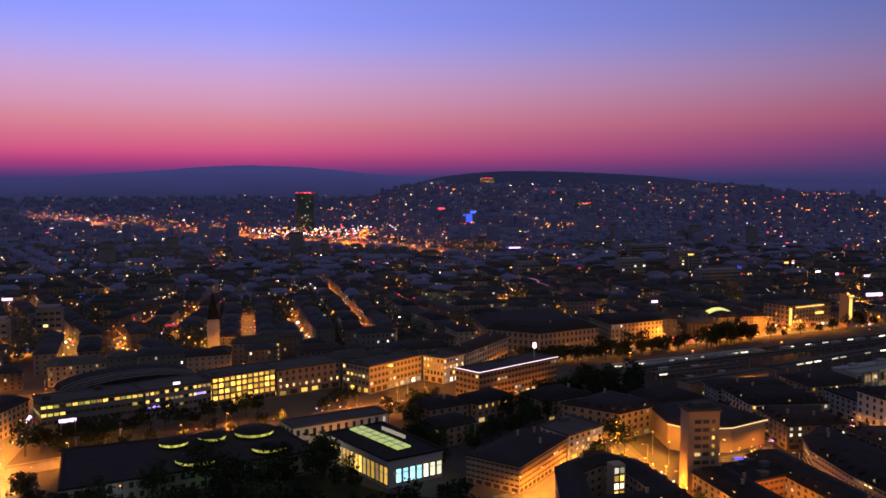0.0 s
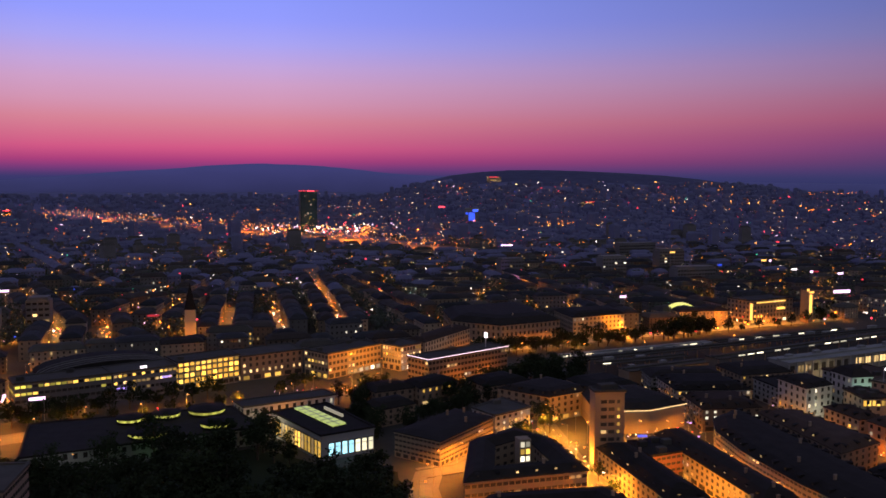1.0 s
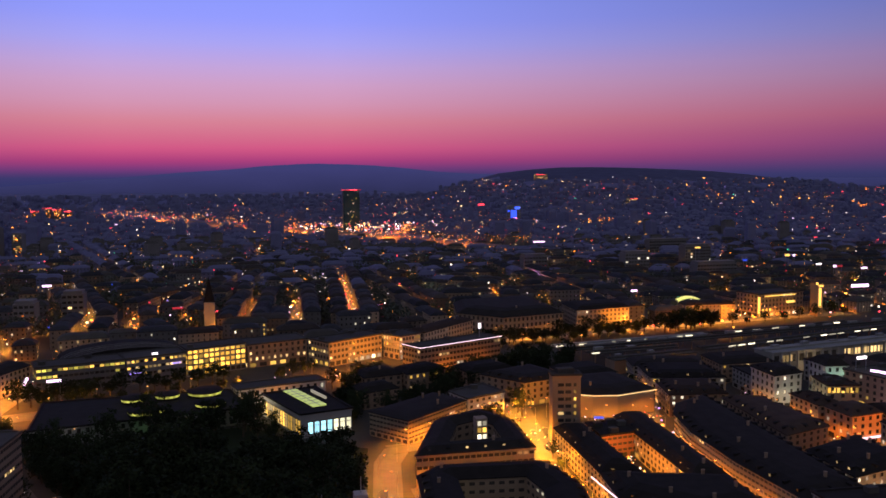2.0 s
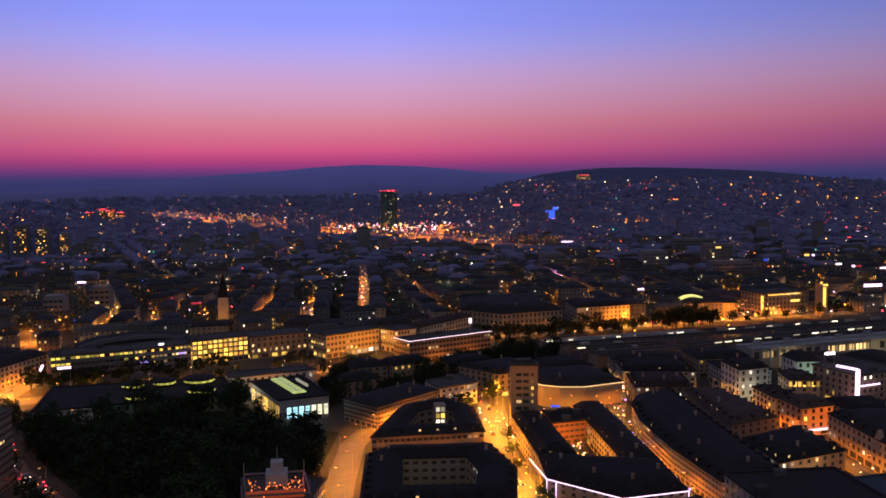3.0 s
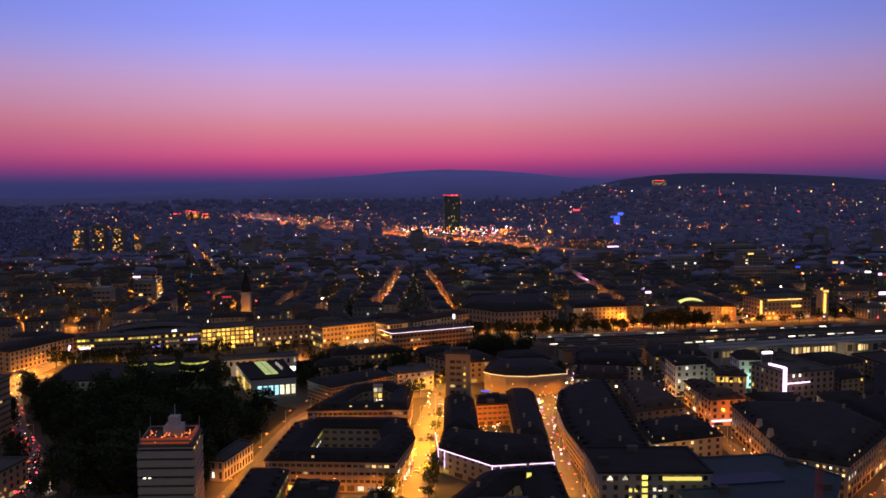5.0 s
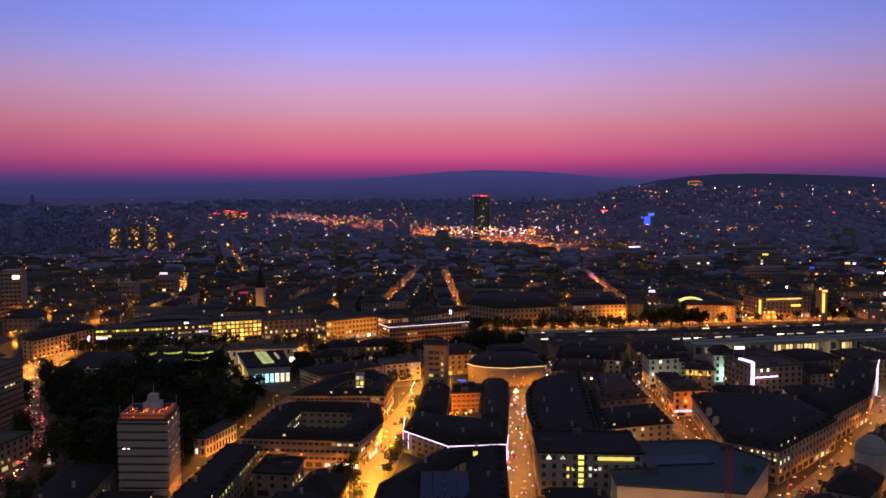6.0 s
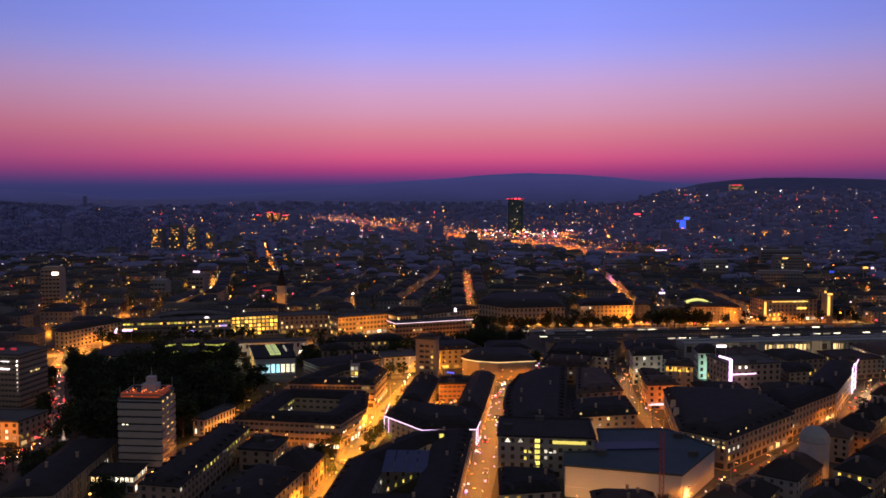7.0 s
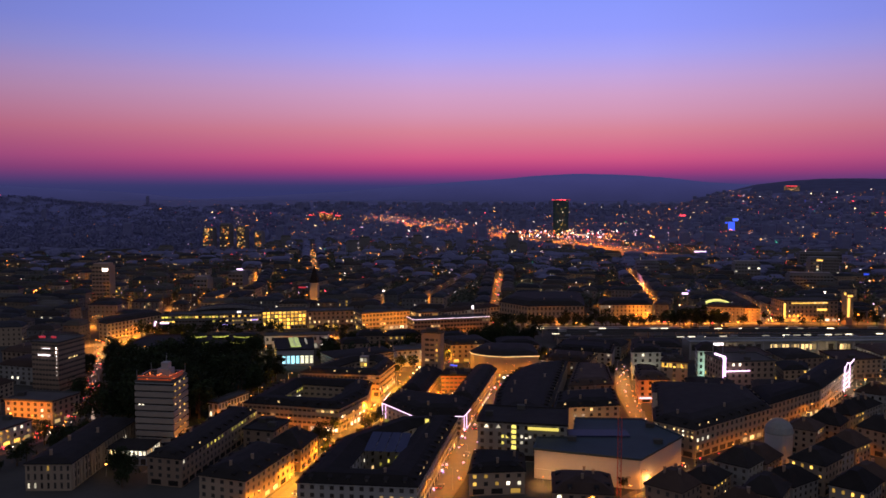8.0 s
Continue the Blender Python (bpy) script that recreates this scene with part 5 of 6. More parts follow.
def street_rows():
    """Houses shoulder to shoulder along the streets that run away from the railway."""
    for name, (pts, w, *_) in FAR_STREETS.items():
        if name in ("ray_i",):
            continue
        for side in (-1, 1):
            for p, d in along(pts, 22, 0.5):
                s = Vector((-d.y, d.x)) * side
                c = p + s * (w / 2 + 2.4 + 5.5)
                q = [c + d * a + s * b for a, b in ((-10.6, -5.5), (10.6, -5.5), (10.6, 5.5), (-10.6, 5.5))]
                q = [tuple(v) for v in q]
                if area(q) < 0:
                    q = q[::-1]
                if any(on_street(a, b, 1.0) or on_building(a, b, 0.6) for a, b in q + [tuple(c)]):
                    continue
                plain_house(q, rng.uniform(9, 12.5), rng.choice(["umber", "darkgrey", "beige"]), rng.choice(["greyer_tile", "paler_slate"]), rng.choice([0.03, 0.06, 0.12]))


street_rows()
CITY_EDGE = city()
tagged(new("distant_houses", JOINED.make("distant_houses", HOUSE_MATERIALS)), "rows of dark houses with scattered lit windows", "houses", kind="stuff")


YARD = [(-360, 2640), (-160, 2200), (58, 1779), (212, 1516), (330, 1220), (400, 1090)]
ribbon("railway_yard", YARD, 120, 0.5, "paving", "wide pale railway yard under amber mast lamps", "yard")


def far_city():
    """The thousands of houses far off, one object."""
    g = Geo()
    r = random.Random(5)
    n = 0
    while n < 5200:
        az, d = r.uniform(-40, 52), r.uniform(CITY_EDGE * 0.8, 3350)
        x, y = 100 + d * math.sin(radians(az)), -100 + d * math.cos(radians(az))
        if y < CITY_EDGE + 8 or (d < 2700 and line_distance(x, y, YARD) < 80) or (d < 1300 and (on_street(x, y, 9) or on_building(x, y, 6))):
            continue
        if d > 2300 and az < 12 and r.random() < 0.35:
            continue
        if az < -15 and d > 1120 and r.random() < 0.93:
            continue
        z = land(x, y)
        if z > 90:
            continue
        w, dp, h = r.uniform(8, 22), r.uniform(8, 12), r.uniform(5, 13)
        if r.random() < 0.03:
            w, h = r.uniform(10, 18), r.uniform(18, 34)
        m = pose(x, y, z - 3, 0, 0, r.uniform(-30, 30))
        # somewhere past 1050 to 1500 m houses change to the haze-tinted materials
        near = d < 1050 + r.uniform(0, 450)
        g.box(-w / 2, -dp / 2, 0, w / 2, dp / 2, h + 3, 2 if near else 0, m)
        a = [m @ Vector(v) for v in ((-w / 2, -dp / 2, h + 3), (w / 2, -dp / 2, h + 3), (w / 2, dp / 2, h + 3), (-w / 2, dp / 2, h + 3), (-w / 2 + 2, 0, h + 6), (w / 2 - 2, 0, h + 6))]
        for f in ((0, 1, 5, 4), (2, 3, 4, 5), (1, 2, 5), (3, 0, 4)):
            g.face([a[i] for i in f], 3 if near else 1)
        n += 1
    tagged(new("far_houses", g.make("far_houses", ["hazewall", "hazeroof", "darkgrey", "gravel"])), "countless dark houses of the far city", "houses", kind="stuff")


far_city()


def far_trees():
    """Trees of streets and gardens far off and the woods of the hill, as loose clumps of leaves in one object."""
    g = Geo()
    r = random.Random(14)

    def crown(g, x, y, z, h, w, n, s):
        for _ in range(n):
            p = Vector((x + r.gauss(0, w * 0.42), y + r.gauss(0, w * 0.42), z + h * r.uniform(0.25, 1.0)))
            u = Vector((r.gauss(0, 1), r.gauss(0, 1), r.gauss(0, 0.7))).normalized() * s * r.uniform(0.6, 1.3)
            v = u.cross(Vector((r.gauss(0, 1), r.gauss(0, 1), r.gauss(0, 1)))).normalized() * s * r.uniform(0.5, 0.9)
            g.face([p - u, p + v, p + u, p - v])

    n = 0
    while n < 1500:
        az, d = r.uniform(-36, 50), r.uniform(500, 1150)
        x, y = 100 + d * math.sin(radians(az)), -100 + d * math.cos(radians(az))
        if y < 490 or on_street(x, y, 3) or on_building(x, y, 1.5):
            continue
        for _ in range(r.randrange(1, 4)):
            crown(g, x + r.uniform(-6, 6), y + r.uniform(-6, 6), 0, r.uniform(8, 14), r.uniform(4, 7), 40, 1.1)
        n += 1
    tagged(new("city_trees", g.make("city_trees", ["city_leaf"])), "countless dark-green trees between the houses", "trees", kind="stuff")
    g = Geo()
    for n in range(4300):
        az, d = r.uniform(-40, 52 if n < 3200 else -15), r.uniform(1100, 3200)
        x, y = 100 + d * math.sin(radians(az)), -100 + d * math.cos(radians(az))
        if land(x, y) < 70 and line_distance(x, y, YARD) > 85:
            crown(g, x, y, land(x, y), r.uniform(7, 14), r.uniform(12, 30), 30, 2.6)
    tagged(new("far_trees", g.make("far_trees", ["haze_leaf"])), "countless dark trees between the far houses", "trees", kind="stuff")


far_trees()


def far_lights():
    """The points of light over the city, one object for each colour."""
    r = random.Random(9)
    sets = {k: Geo() for k in ("amber", "warmdot", "whitelamp", "red", "blue", "pink", "green", "lamp", "violet")}
    everyday = ["amber"] * 38 + ["lamp"] * 16 + ["warmdot"] * 14 + ["whitelamp"] * 8 + ["red"] * 14 + ["pink"] * 5 + ["violet"] * 2 + ["blue", "green"]

    def dot(k, x, y, z, s, wide=1.0):
        sets[k].box(x - s * wide / 2, y - s / 2, z - s / 2, x + s * wide / 2, y + s / 2, z + s / 2)

    def at(az, d):
        return 100 + d * math.sin(radians(az)), -100 + d * math.cos(radians(az))

    def size(d):
        return d / 1500 * r.choice([0.2, 0.25, 0.25, 0.3, 0.3, 0.4, 0.5, 0.7, 1.3])

    def dark(az, d):
        """Woods and parks with hardly a lamp."""
        return az < -15 and 1120 < d < 1900 or az < -21 and d > 1120 or (-2 < az < 5 and 900 < d < 1080)

    n = 0
    while n < 3900:
        az, d = r.uniform(-40, 52), r.uniform(1000, 2900)
        x, y = at(az, d)
        z = land(x, y)
        if z > 92 or (d > 1900 and az < 8 and r.random() < 0.5) or (dark(az, d) and r.random() < 0.95) or (az > 26 and r.random() < 0.4):
            continue
        dot(r.choice(everyday), x, y, z + r.choice([5, 8, 11, 14]), size(d))
        n += 1
    # lamps along streets, in short rows of one colour
    n = 0
    while n < 330:
        az, d, turn = r.uniform(-38, 50), r.uniform(1000, 2550), r.gauss(0.3, 0.6)
        x, y = at(az, d)
        if dark(az, d) or land(x, y) > 70:
            continue
        k, s = r.choice(["amber", "amber", "amber", "lamp", "warmdot", "red"]), size(d) * 0.9
        for j in range(r.randrange(4, 13)):
            px, py = x + j * 13 * math.cos(turn), y + j * 13 * math.sin(turn)
            dot(k, px, py, land(px, py) + 8 + r.uniform(-1, 1), s * r.uniform(0.6, 1.2))
        n += 1
    # lit floors and signs, wider than high
    for _ in range(260):
        az, d = r.uniform(-30, 48), r.uniform(900, 2300)
        x, y = at(az, d)
        if not dark(az, d) and land(x, y) < 80:
            dot(r.choice(["warmdot", "whitelamp", "red", "pink", "lamp", "amber"]), x, y, land(x, y) + r.uniform(8, 16), d / 1500 * r.uniform(0.4, 0.8), r.uniform(2.5, 8))
    # windows, shop signs and lamps of the middle distance
    for _ in range(4600):
        az, d = r.uniform(-36, 48), r.uniform(610, 1150)
        x, y = at(az, d)
        if not on_building(x, y, 0.4) and not (dark(az, d) and r.random() < 0.8):
            dot(r.choice(everyday), x, y, r.uniform(4, 13), r.choice([0.15, 0.2, 0.2, 0.25, 0.3, 0.4, 0.8]) * (0.6 + d / 1500))
    # the lit hillside, with fewer houses towards the wood
    for _ in range(700):
        az, d = r.uniform(7, 44), r.uniform(1750, 3000)
        x, y = at(az, d)
        z = land(x, y)
        if z < 92:
            dot(r.choice(everyday + ["red", "amber"] * 12), x, y, z + r.uniform(5, 14), size(d) * 0.8)
    # goods yard and railway fan, a dense band of amber lamps
    line = YARD
    for _ in range(2300):
        k = r.randrange(len(line) - 1)
        f = r.random()
        x = line[k][0] + f * (line[k + 1][0] - line[k][0]) + r.gauss(0, 75)
        y = line[k][1] + f * (line[k + 1][1] - line[k][1]) + r.gauss(0, 50)
        dot(r.choice(["amber"] * 12 + ["lamp"] * 4 + ["red"] * 3 + ["warmdot"]), x, y, r.choice([8, 12, 12, 16]), size(math.hypot(x, y)) * 0.85)
    # bright halls and shop fronts at the foot of the glass tower
    for _ in range(190):
        dot(r.choice(["lamp", "whitelamp", "pink", "amber", "red"]), 250 + r.gauss(0, 80), 1500 + r.gauss(0, 25), r.uniform(6, 20), r.uniform(0.7, 2.2))
    for k, x, y, z, w in (("whitelamp", 168, 1395, 7, 30), ("lamp", 200, 1360, 7, 26), ("whitelamp", 300, 1530, 10, 22), ("pink", 322, 1540, 12, 10), ("whitelamp", 318, 1545, 16, 6), ("pink", 330, 1500, 8, 8)):
        dot(k, x, y, z, 2.2, w / 2.2)
    # orange estate lamps, far villages under the hills, and a lit road over the saddle
    for _ in range(70):
        dot(r.choice(["amber", "amber", "lamp"]), 765 + r.gauss(0, 32), 1555 + r.gauss(0, 25), r.uniform(8, 18), r.uniform(0.5, 1.6))
    for _ in range(520):
        az, d = r.uniform(-34, 12), r.uniform(2000, 3500)
        x, y = at(az, d)
        if not (dark(az, d) and r.random() < 0.6):
            dot(r.choice(["amber", "amber", "lamp", "red", "warmdot"]), x, y, land(x, y) + 8, size(d) * 0.8)
    for _ in range(90):
        f = r.random()
        x, y = 1660 + 540 * f, 2060 + 240 * f
        dot(r.choice(["amber", "amber", "lamp", "red"]), x + r.gauss(0, 18), y + r.gauss(0, 18), 40 + 26 * min(1, f * 2) + r.uniform(-5, 3), r.uniform(0.6, 1.8))
    # green light line of a long shed, red sign
    for j in range(34):
        dot("green", 548 + 41 * j / 33, 2095 - 310 * j / 33, 8, 0.7, 5)
    dot("red", 486, 1474, 52, 2.4, 5)
    names = {"amber": "amber", "lamp": "orange-yellow", "warmdot": "warm", "whitelamp": "white", "red": "red", "blue": "blue", "pink": "pink", "green": "green", "violet": "violet"}
    for k, g in sets.items():
        tagged(new("city_lights", g.make("city_lights", [k])), "scattered " + names[k] + " points of light over the far city", "lights", kind="stuff")


far_lights()


# ---------------------------------------------------------------- far landmarks
def slab_tower(name, x, y, w, d, h, label, wall, lit, kinds, turn=0, floors=None, cols=None, top=None):
    z = land(x, y)
    e = thing(name, x, y, z, label, "tower")
    e.rotation_euler = (0, 0, radians(turn))
    g = Geo()
    g.box(-w / 2, -d / 2, -2, w / 2, d / 2, h)
    g.box(-w / 2 + 1, -d / 2 + 1, h, w / 2 - 1, d / 2 - 1, h + 2)
    part("wall", g.make("wall", [wall]), e)
    floors, cols = floors or int(h / 3.2), cols or int(w / 3)
    panes = {}
    for s in range(floors):
        for j in range(cols):
            if rng.random() < lit or wall != "tower_glass":
                q = panes.setdefault(rng.choice(kinds) if rng.random() < lit or wall == "tower_glass" else "glass", Geo())
                cx, z0 = -w / 2 + w * (j + 0.5) / cols, h * (s + 0.25) / floors
                q.face([(cx - w / cols * 0.36, -d / 2 - 0.1, z0), (cx + w / cols * 0.36, -d / 2 - 0.1, z0), (cx + w / cols * 0.36, -d / 2 - 0.1, z0 + h / floors * 0.42), (cx - w / cols * 0.36, -d / 2 - 0.1, z0 + h / floors * 0.42)])
    for k, q in panes.items():
        part("window_panes", q.make("window_panes", [k]), e, "", "stuff")
    if top:
        g = Geo()
        for j in range(5):
            cx = -w / 2 + w * j / 4
            g.box(cx - w * 0.09, -d / 2 - 0.5, h + 0.5, cx + w * 0.09, -d / 2 + 0.5, h + 2.2)
        part("warning_lamps", g.make("warning_lamps", [top]), e, "red warning lamps on the roof edge", "stuff")
    return e


M["tower_glass"] = mat("green_tower_glass", (0.016, 0.066, 0.072), 0.3, 0.3, 12, 2, 0.0)
slab_tower("glass_tower", 256, 1600, 32, 24, 79, "tall green-black glass tower with red roof lamps", "tower_glass", 0.07, ["lit_green", "lit_white", "lit_green"], 0, 24, 12, "red")
for x, y, w, h in ((-296, 1064, 16, 40), (-270, 1066, 16, 46), (-246, 1072, 14, 42), (-222, 1080, 12, 34)):
    slab_tower("apartment_tower", x, y, w, 14, h, "apartment tower with many warm lit windows", "darkgrey", 0.34, ["lit_warm", "lit_yellow", "amber"], -8, 15, 6)
for x, y, w, h in ((-452, 2236, 16, 24), (-428, 2250, 17, 31), (-404, 2246, 18, 28), (-380, 2258, 16, 22), (-466, 2290, 14, 20)):
    slab_tower("apartment_tower", x, y, w, 14, h, "far apartment tower with orange windows", "brown", 0.3, ["lit_yellow", "amber", "lit_warm", "lamp"], -5, 9, 6, "red")
for x, y, w, h in ((-66, 560, 14, 22), (-92, 540, 13, 19)):
    slab_tower("office_block", x, y, w, 14, h, "dark office block with few lit rooms", "darkgrey", 0.02, ["lit_warm", "lit_white"], 0)
b = slab_tower("office_block", -169, 505, 15, 14, 33, "slim dark office tower with a white sign near its top", "brown", 0.02, ["lit_warm", "lit_white"], 8)
g = Geo()
g.box(1.5, -7.6, 28.2, 6.5, -7.1, 31.0)
part("roof_sign", g.make("roof_sign", ["whitelamp"]), b, "white lit sign")
for x, y, w, h in ((470, 640, 40, 20), (520, 760, 30, 26), (430, 720, 26, 24), (330, 740, 24, 22), (560, 900, 50, 22)):
    slab_tower("office_block", x, y, w, 14, h, "dark office block with few lit rooms", "darkgrey", 0.05, ["lit_warm", "lit_white"], 0)
b = slab_tower("blue_sign_building", 634, 1730, 30, 16, 34, "office building with glowing blue sign", "grey", 0.04, ["lit_white"], -15)
g = Geo()
g.box(-7, -8.6, 6, 6, -8.2, 26)
g.box(-14, -8.6, 22, -9, -8.2, 26)
g.box(2, -8.6, 28, 13, -8.2, 33)
part("sign", g.make("sign", ["blue"]), b, "bright blue light panels")
for k, (x, y, w, hh) in enumerate(((975, 2496, 44, 6), (1030, 1925, 60, 4))):
    b = slab_tower("hill_house", x, y, w, 14, hh + 8, "large house high on the hillside with red-lit top", "beige", 0.4, ["lit_yellow", "lit_warm"], -24, 4, 9)
    g = Geo()
    g.box(-w / 3, -7.6, hh + 8, w / 3, -7.2, hh + 9)
    part("roof_sign", g.make("roof_sign", ["red"]), b, "long red roof sign")
LIT_SIGNS = [
    (525, 764, 20, 9, 2.2, "pink"), (509, 735, 26, 6, 1.6, "signlight"), (546, 706, 14.5, 5, 2.0, "blue"), (555, 650, 24, 5, 1.8, "signlight"), (560, 647, 24, 2.4, 1.8, "pink"),
    (580, 637, 16, 6, 1.6, "whitesign"), (574, 607, 17, 3, 2.0, "pink"), (579, 607, 17, 6, 1.5, "red"), (592, 591, 16.5, 6, 1.6, "pink"), (348, 583, 9, 2.2, 1.2, "violet"),
    (336, 528, 13, 5, 1.5, "pink"), (438, 1022, 14, 16, 1.8, "pink"), (4, 530, 13, 7, 1.2, "red"), (-108, 679, 14, 7, 1.6, "pink"), (73, 728, 5, 3, 1.6, "green"),
    (530, 521, 11, 16, 2.4, "pink"), (526, 512, 3, 16, 4.0, "whitesign"), (536, 516, 8, 9, 1.0, "red"), (820, 960, 16, 5, 1.2, "red"), (1005, 2287, 68, 15, 2.6, "whitesign"),
]
for x, y, z, w, hh, k in LIT_SIGNS:
    s = thing("roof_sign", x, y, land(x, y), {"signlight": "yellow", "pink": "pinkish-white", "whitesign": "white"}.get(k, k) + " lit sign on posts over dark roofs", "sign")
    base = land(x, y)
    g = Geo()
    for u in (-w * 0.35, w * 0.35):
        g.box(u - 0.15, 0.1, 0, u + 0.15, 0.4, z - base + hh / 2)
    part("post", g.make("post", ["metal"]), s)
    g = Geo()
    g.box(-w / 2, -0.3, z - base - hh / 2, w / 2, 0.1, z - base + hh / 2)
    part("sign_panel", g.make("sign_panel", [k]), s)
# yellow-green canopy before the quay, row of pink lamps on a roof edge, chain of lamps round a terrace
canopy = thing("canopy", 352, 476, 0, "curved canopy glowing yellow-green from below", "canopy")
g = Geo()
for j in range(8):
    u0, u1 = -9 + 18 * j / 8, -9 + 18 * (j + 1) / 8
    z0, z1 = 14.6 - 2.2 * (u0 / 9) ** 2, 14.6 - 2.2 * (u1 / 9) ** 2
    g.face([(u0, -2, z0), (u1, -2, z1), (u1, 2, z1 + 0.5), (u0, 2, z0 + 0.5)])
    g.face([(u0, -2, z0 - 1.0), (u1, -2, z1 - 1.0), (u1, -2, z1), (u0, -2, z0)])
part("roof", g.make("roof", [glow("canopy_light", (0.85, 0.80, 0.22), 1.1)]), canopy)
g = Geo()
for u in (-8, 0, 8):
    g.tube((u, 1, 0), (u, 1, 12.6), 0.25, 0.2)
part("post", g.make("post", ["metal"]), canopy, "", "stuff")
for j in range(8):
    e = thing("wall_lamp", 232 + 0.8 * j, 568 - 4.2 * j, 0, "small violet-pink lamp on a thin post along a roof edge", "lamp", "row of pink lamps")
    g = Geo()
    g.tube((0, 0, 0), (0, 0, 7), 0.08, 0.06)
    part("post", g.make("post", ["metal"]), e)
    g = Geo()
    g.box(-0.5, -0.5, 7, 0.5, 0.5, 7.9)
    part("lamp_glass", g.make("lamp_glass", ["pink"]), e)


# ---------------------------------------------------------------- trees
def tree_model(seed, h, r):
    q = random.Random(seed)
    e = new("tree")
    g = Geo()
    top = h * 0.5
    g.tube((0, 0, -0.3), (0.1, 0, top * 0.6), 0.34, 0.24, 7)
    g.tube((0.1, 0, top * 0.6), (0, 0.1, h * 0.85), 0.24, 0.05, 6)
    tips = []
    for k in range(9):
        a = 2.4 * k + q.uniform(-0.4, 0.4)
        z0 = top * (0.45 + 0.06 * k)
        tip = Vector((math.cos(a) * r * q.uniform(0.5, 0.85), math.sin(a) * r * q.uniform(0.5, 0.85), z0 + h * q.uniform(0.15, 0.38)))
        g.tube((0.05, 0, z0), tip, 0.13, 0.03, 5)
        tips.append(tip)
    part("trunk", g.make("trunk", ["bark"]), e)
    v, f = [], []
    clumps = tips + [Vector((q.gauss(0, r * 0.36), q.gauss(0, r * 0.36), h * q.uniform(0.42, 0.97))) for _ in range(22)]
    for c in clumps:
        cr = r * q.uniform(0.22, 0.40) * (1.15 - 0.5 * max(0, c.z / h - 0.5))
        for _ in range(34):
            d = Vector((q.gauss(0, 1), q.gauss(0, 1), q.gauss(0, 0.8))).normalized() * cr * q.uniform(0.55, 1.05)
            p = c + d
            s = q.uniform(0.22, 0.5)
            u = Vector((q.gauss(0, 1), q.gauss(0, 1), q.gauss(0, 0.6))).normalized()
            w = u.cross(Vector((q.gauss(0, 1), q.gauss(0, 1), q.gauss(0, 1)))).normalized()
            n = len(v)
            v += [p - u * s, p + w * s * 0.6, p + u * s, p - w * s * 0.6]
            f.append((n, n + 1, n + 2, n + 3))
    part("crown", mesh("crown", v, f, ["leaf"]), e)
    return tagged(e, "broad dark-green deciduous tree in full leaf", "tree", "trees")


TREES = [tree_model(s, h, r) for s, h, r in ((1, 10.5, 4.2), (2, 9, 3.8), (3, 12, 4.6), (4, 7, 3.0))]
tree_rng = random.Random(21)
used = set()


def plant(x, y, size=1.0, z=0.0):
    k = tree_rng.randrange(4)
    m = pose(x, y, z, 0, 0, tree_rng.uniform(0, 360))
    s = size * tree_rng.uniform(0.85, 1.15)
    if k not in used:
        used.add(k)
        TREES[k].scale = (s, s, s)
        TREES[k].matrix_basis = m @ Matrix.Diagonal((s, s, s, 1))
        return
    t = copy_thing(TREES[k], m)
    t.scale = (s, s, s)


PARK = [(-30, 255), (-8, 212), (14, 176), (28, 150), (34, 124), (58, 120), (72, 140), (68, 160), (78, 180), (86, 220), (90, 240), (66, 254), (48, 280), (-28, 266)]
for _ in range(700):
    x, y = tree_rng.uniform(-32, 92), tree_rng.uniform(118, 284)
    if inside(PARK, x, y) and math.hypot(x - 72, y - 250) > 29 and not on_street(x, y, 4.5) and not on_building(x, y, 2.5):
        plant(x, y, 1.6 if y < 225 else 1.3)
    if sum(o.name.startswith("tree") for o in scene.objects) > 104:
        break
GARDEN_TREES = [
    ((-44, 338), (40, 360), 13, 0.95), ((-40, 322), (50, 341), 9, 0.6), ((60, 350), (84, 372), 4, 0.7), ((60, 268), (57, 276), 2, 0.55),
    ((50, 262), (58, 256), 2, 0.8), ((84, 300), (94, 282), 4, 1.1), ((-50, 330), (-20, 336), 6, 1.0), ((92, 316), (100, 340), 4, 0.9),
    ((100, 282), (150, 312), 10, 0.8), ((84, 330), (112, 346), 5, 0.8), ((86, 262), (92, 300), 6, 0.8), ((20, 100), (46, 118), 6, 0.7),
    ((20, 60), (40, 108), 7, 0.8), ((64, 80), (78, 62), 7, 0.8), ((-46, 294), (-36, 262), 5, 0.8),
]
GARDEN_TREES_MORE = [
    ((-40, 250), (-16, 200), 7, 0.9), ((-30, 258), (-4, 206), 7, 0.9), ((-8, 186), (8, 150), 5, 0.9), ((12, 172), (26, 130), 5, 0.9),
]
STREET_TREES = [
    ((178, 412), (300, 432), 18, 0.95), ((180, 404), (290, 424), 12, 0.85), ((178, 318), (190, 352), 8, 1.1), ((186, 322), (200, 356), 8, 1.1),
    ((196, 322), (212, 350), 8, 1.05), ((168, 340), (184, 350), 4, 0.9), ((146, 176), (150, 220), 3, 0.5), ((180, 410), (470, 454), 20, 0.75),
    ((126, 108), (133, 140), 5, 0.7), ((143, 126), (147, 158), 5, 0.62), ((156, 262), (162, 282), 3, 0.8), ((134, 318), (168, 342), 7, 1.0),
    ((152, 330), (196, 360), 8, 1.0), ((118, 300), (140, 306), 4, 0.9), ((134, 245), (146, 262), 3, 0.8),
]
STREET_TREES_MORE = [
    ((126, 128), (136, 100), 4, 0.5),
]
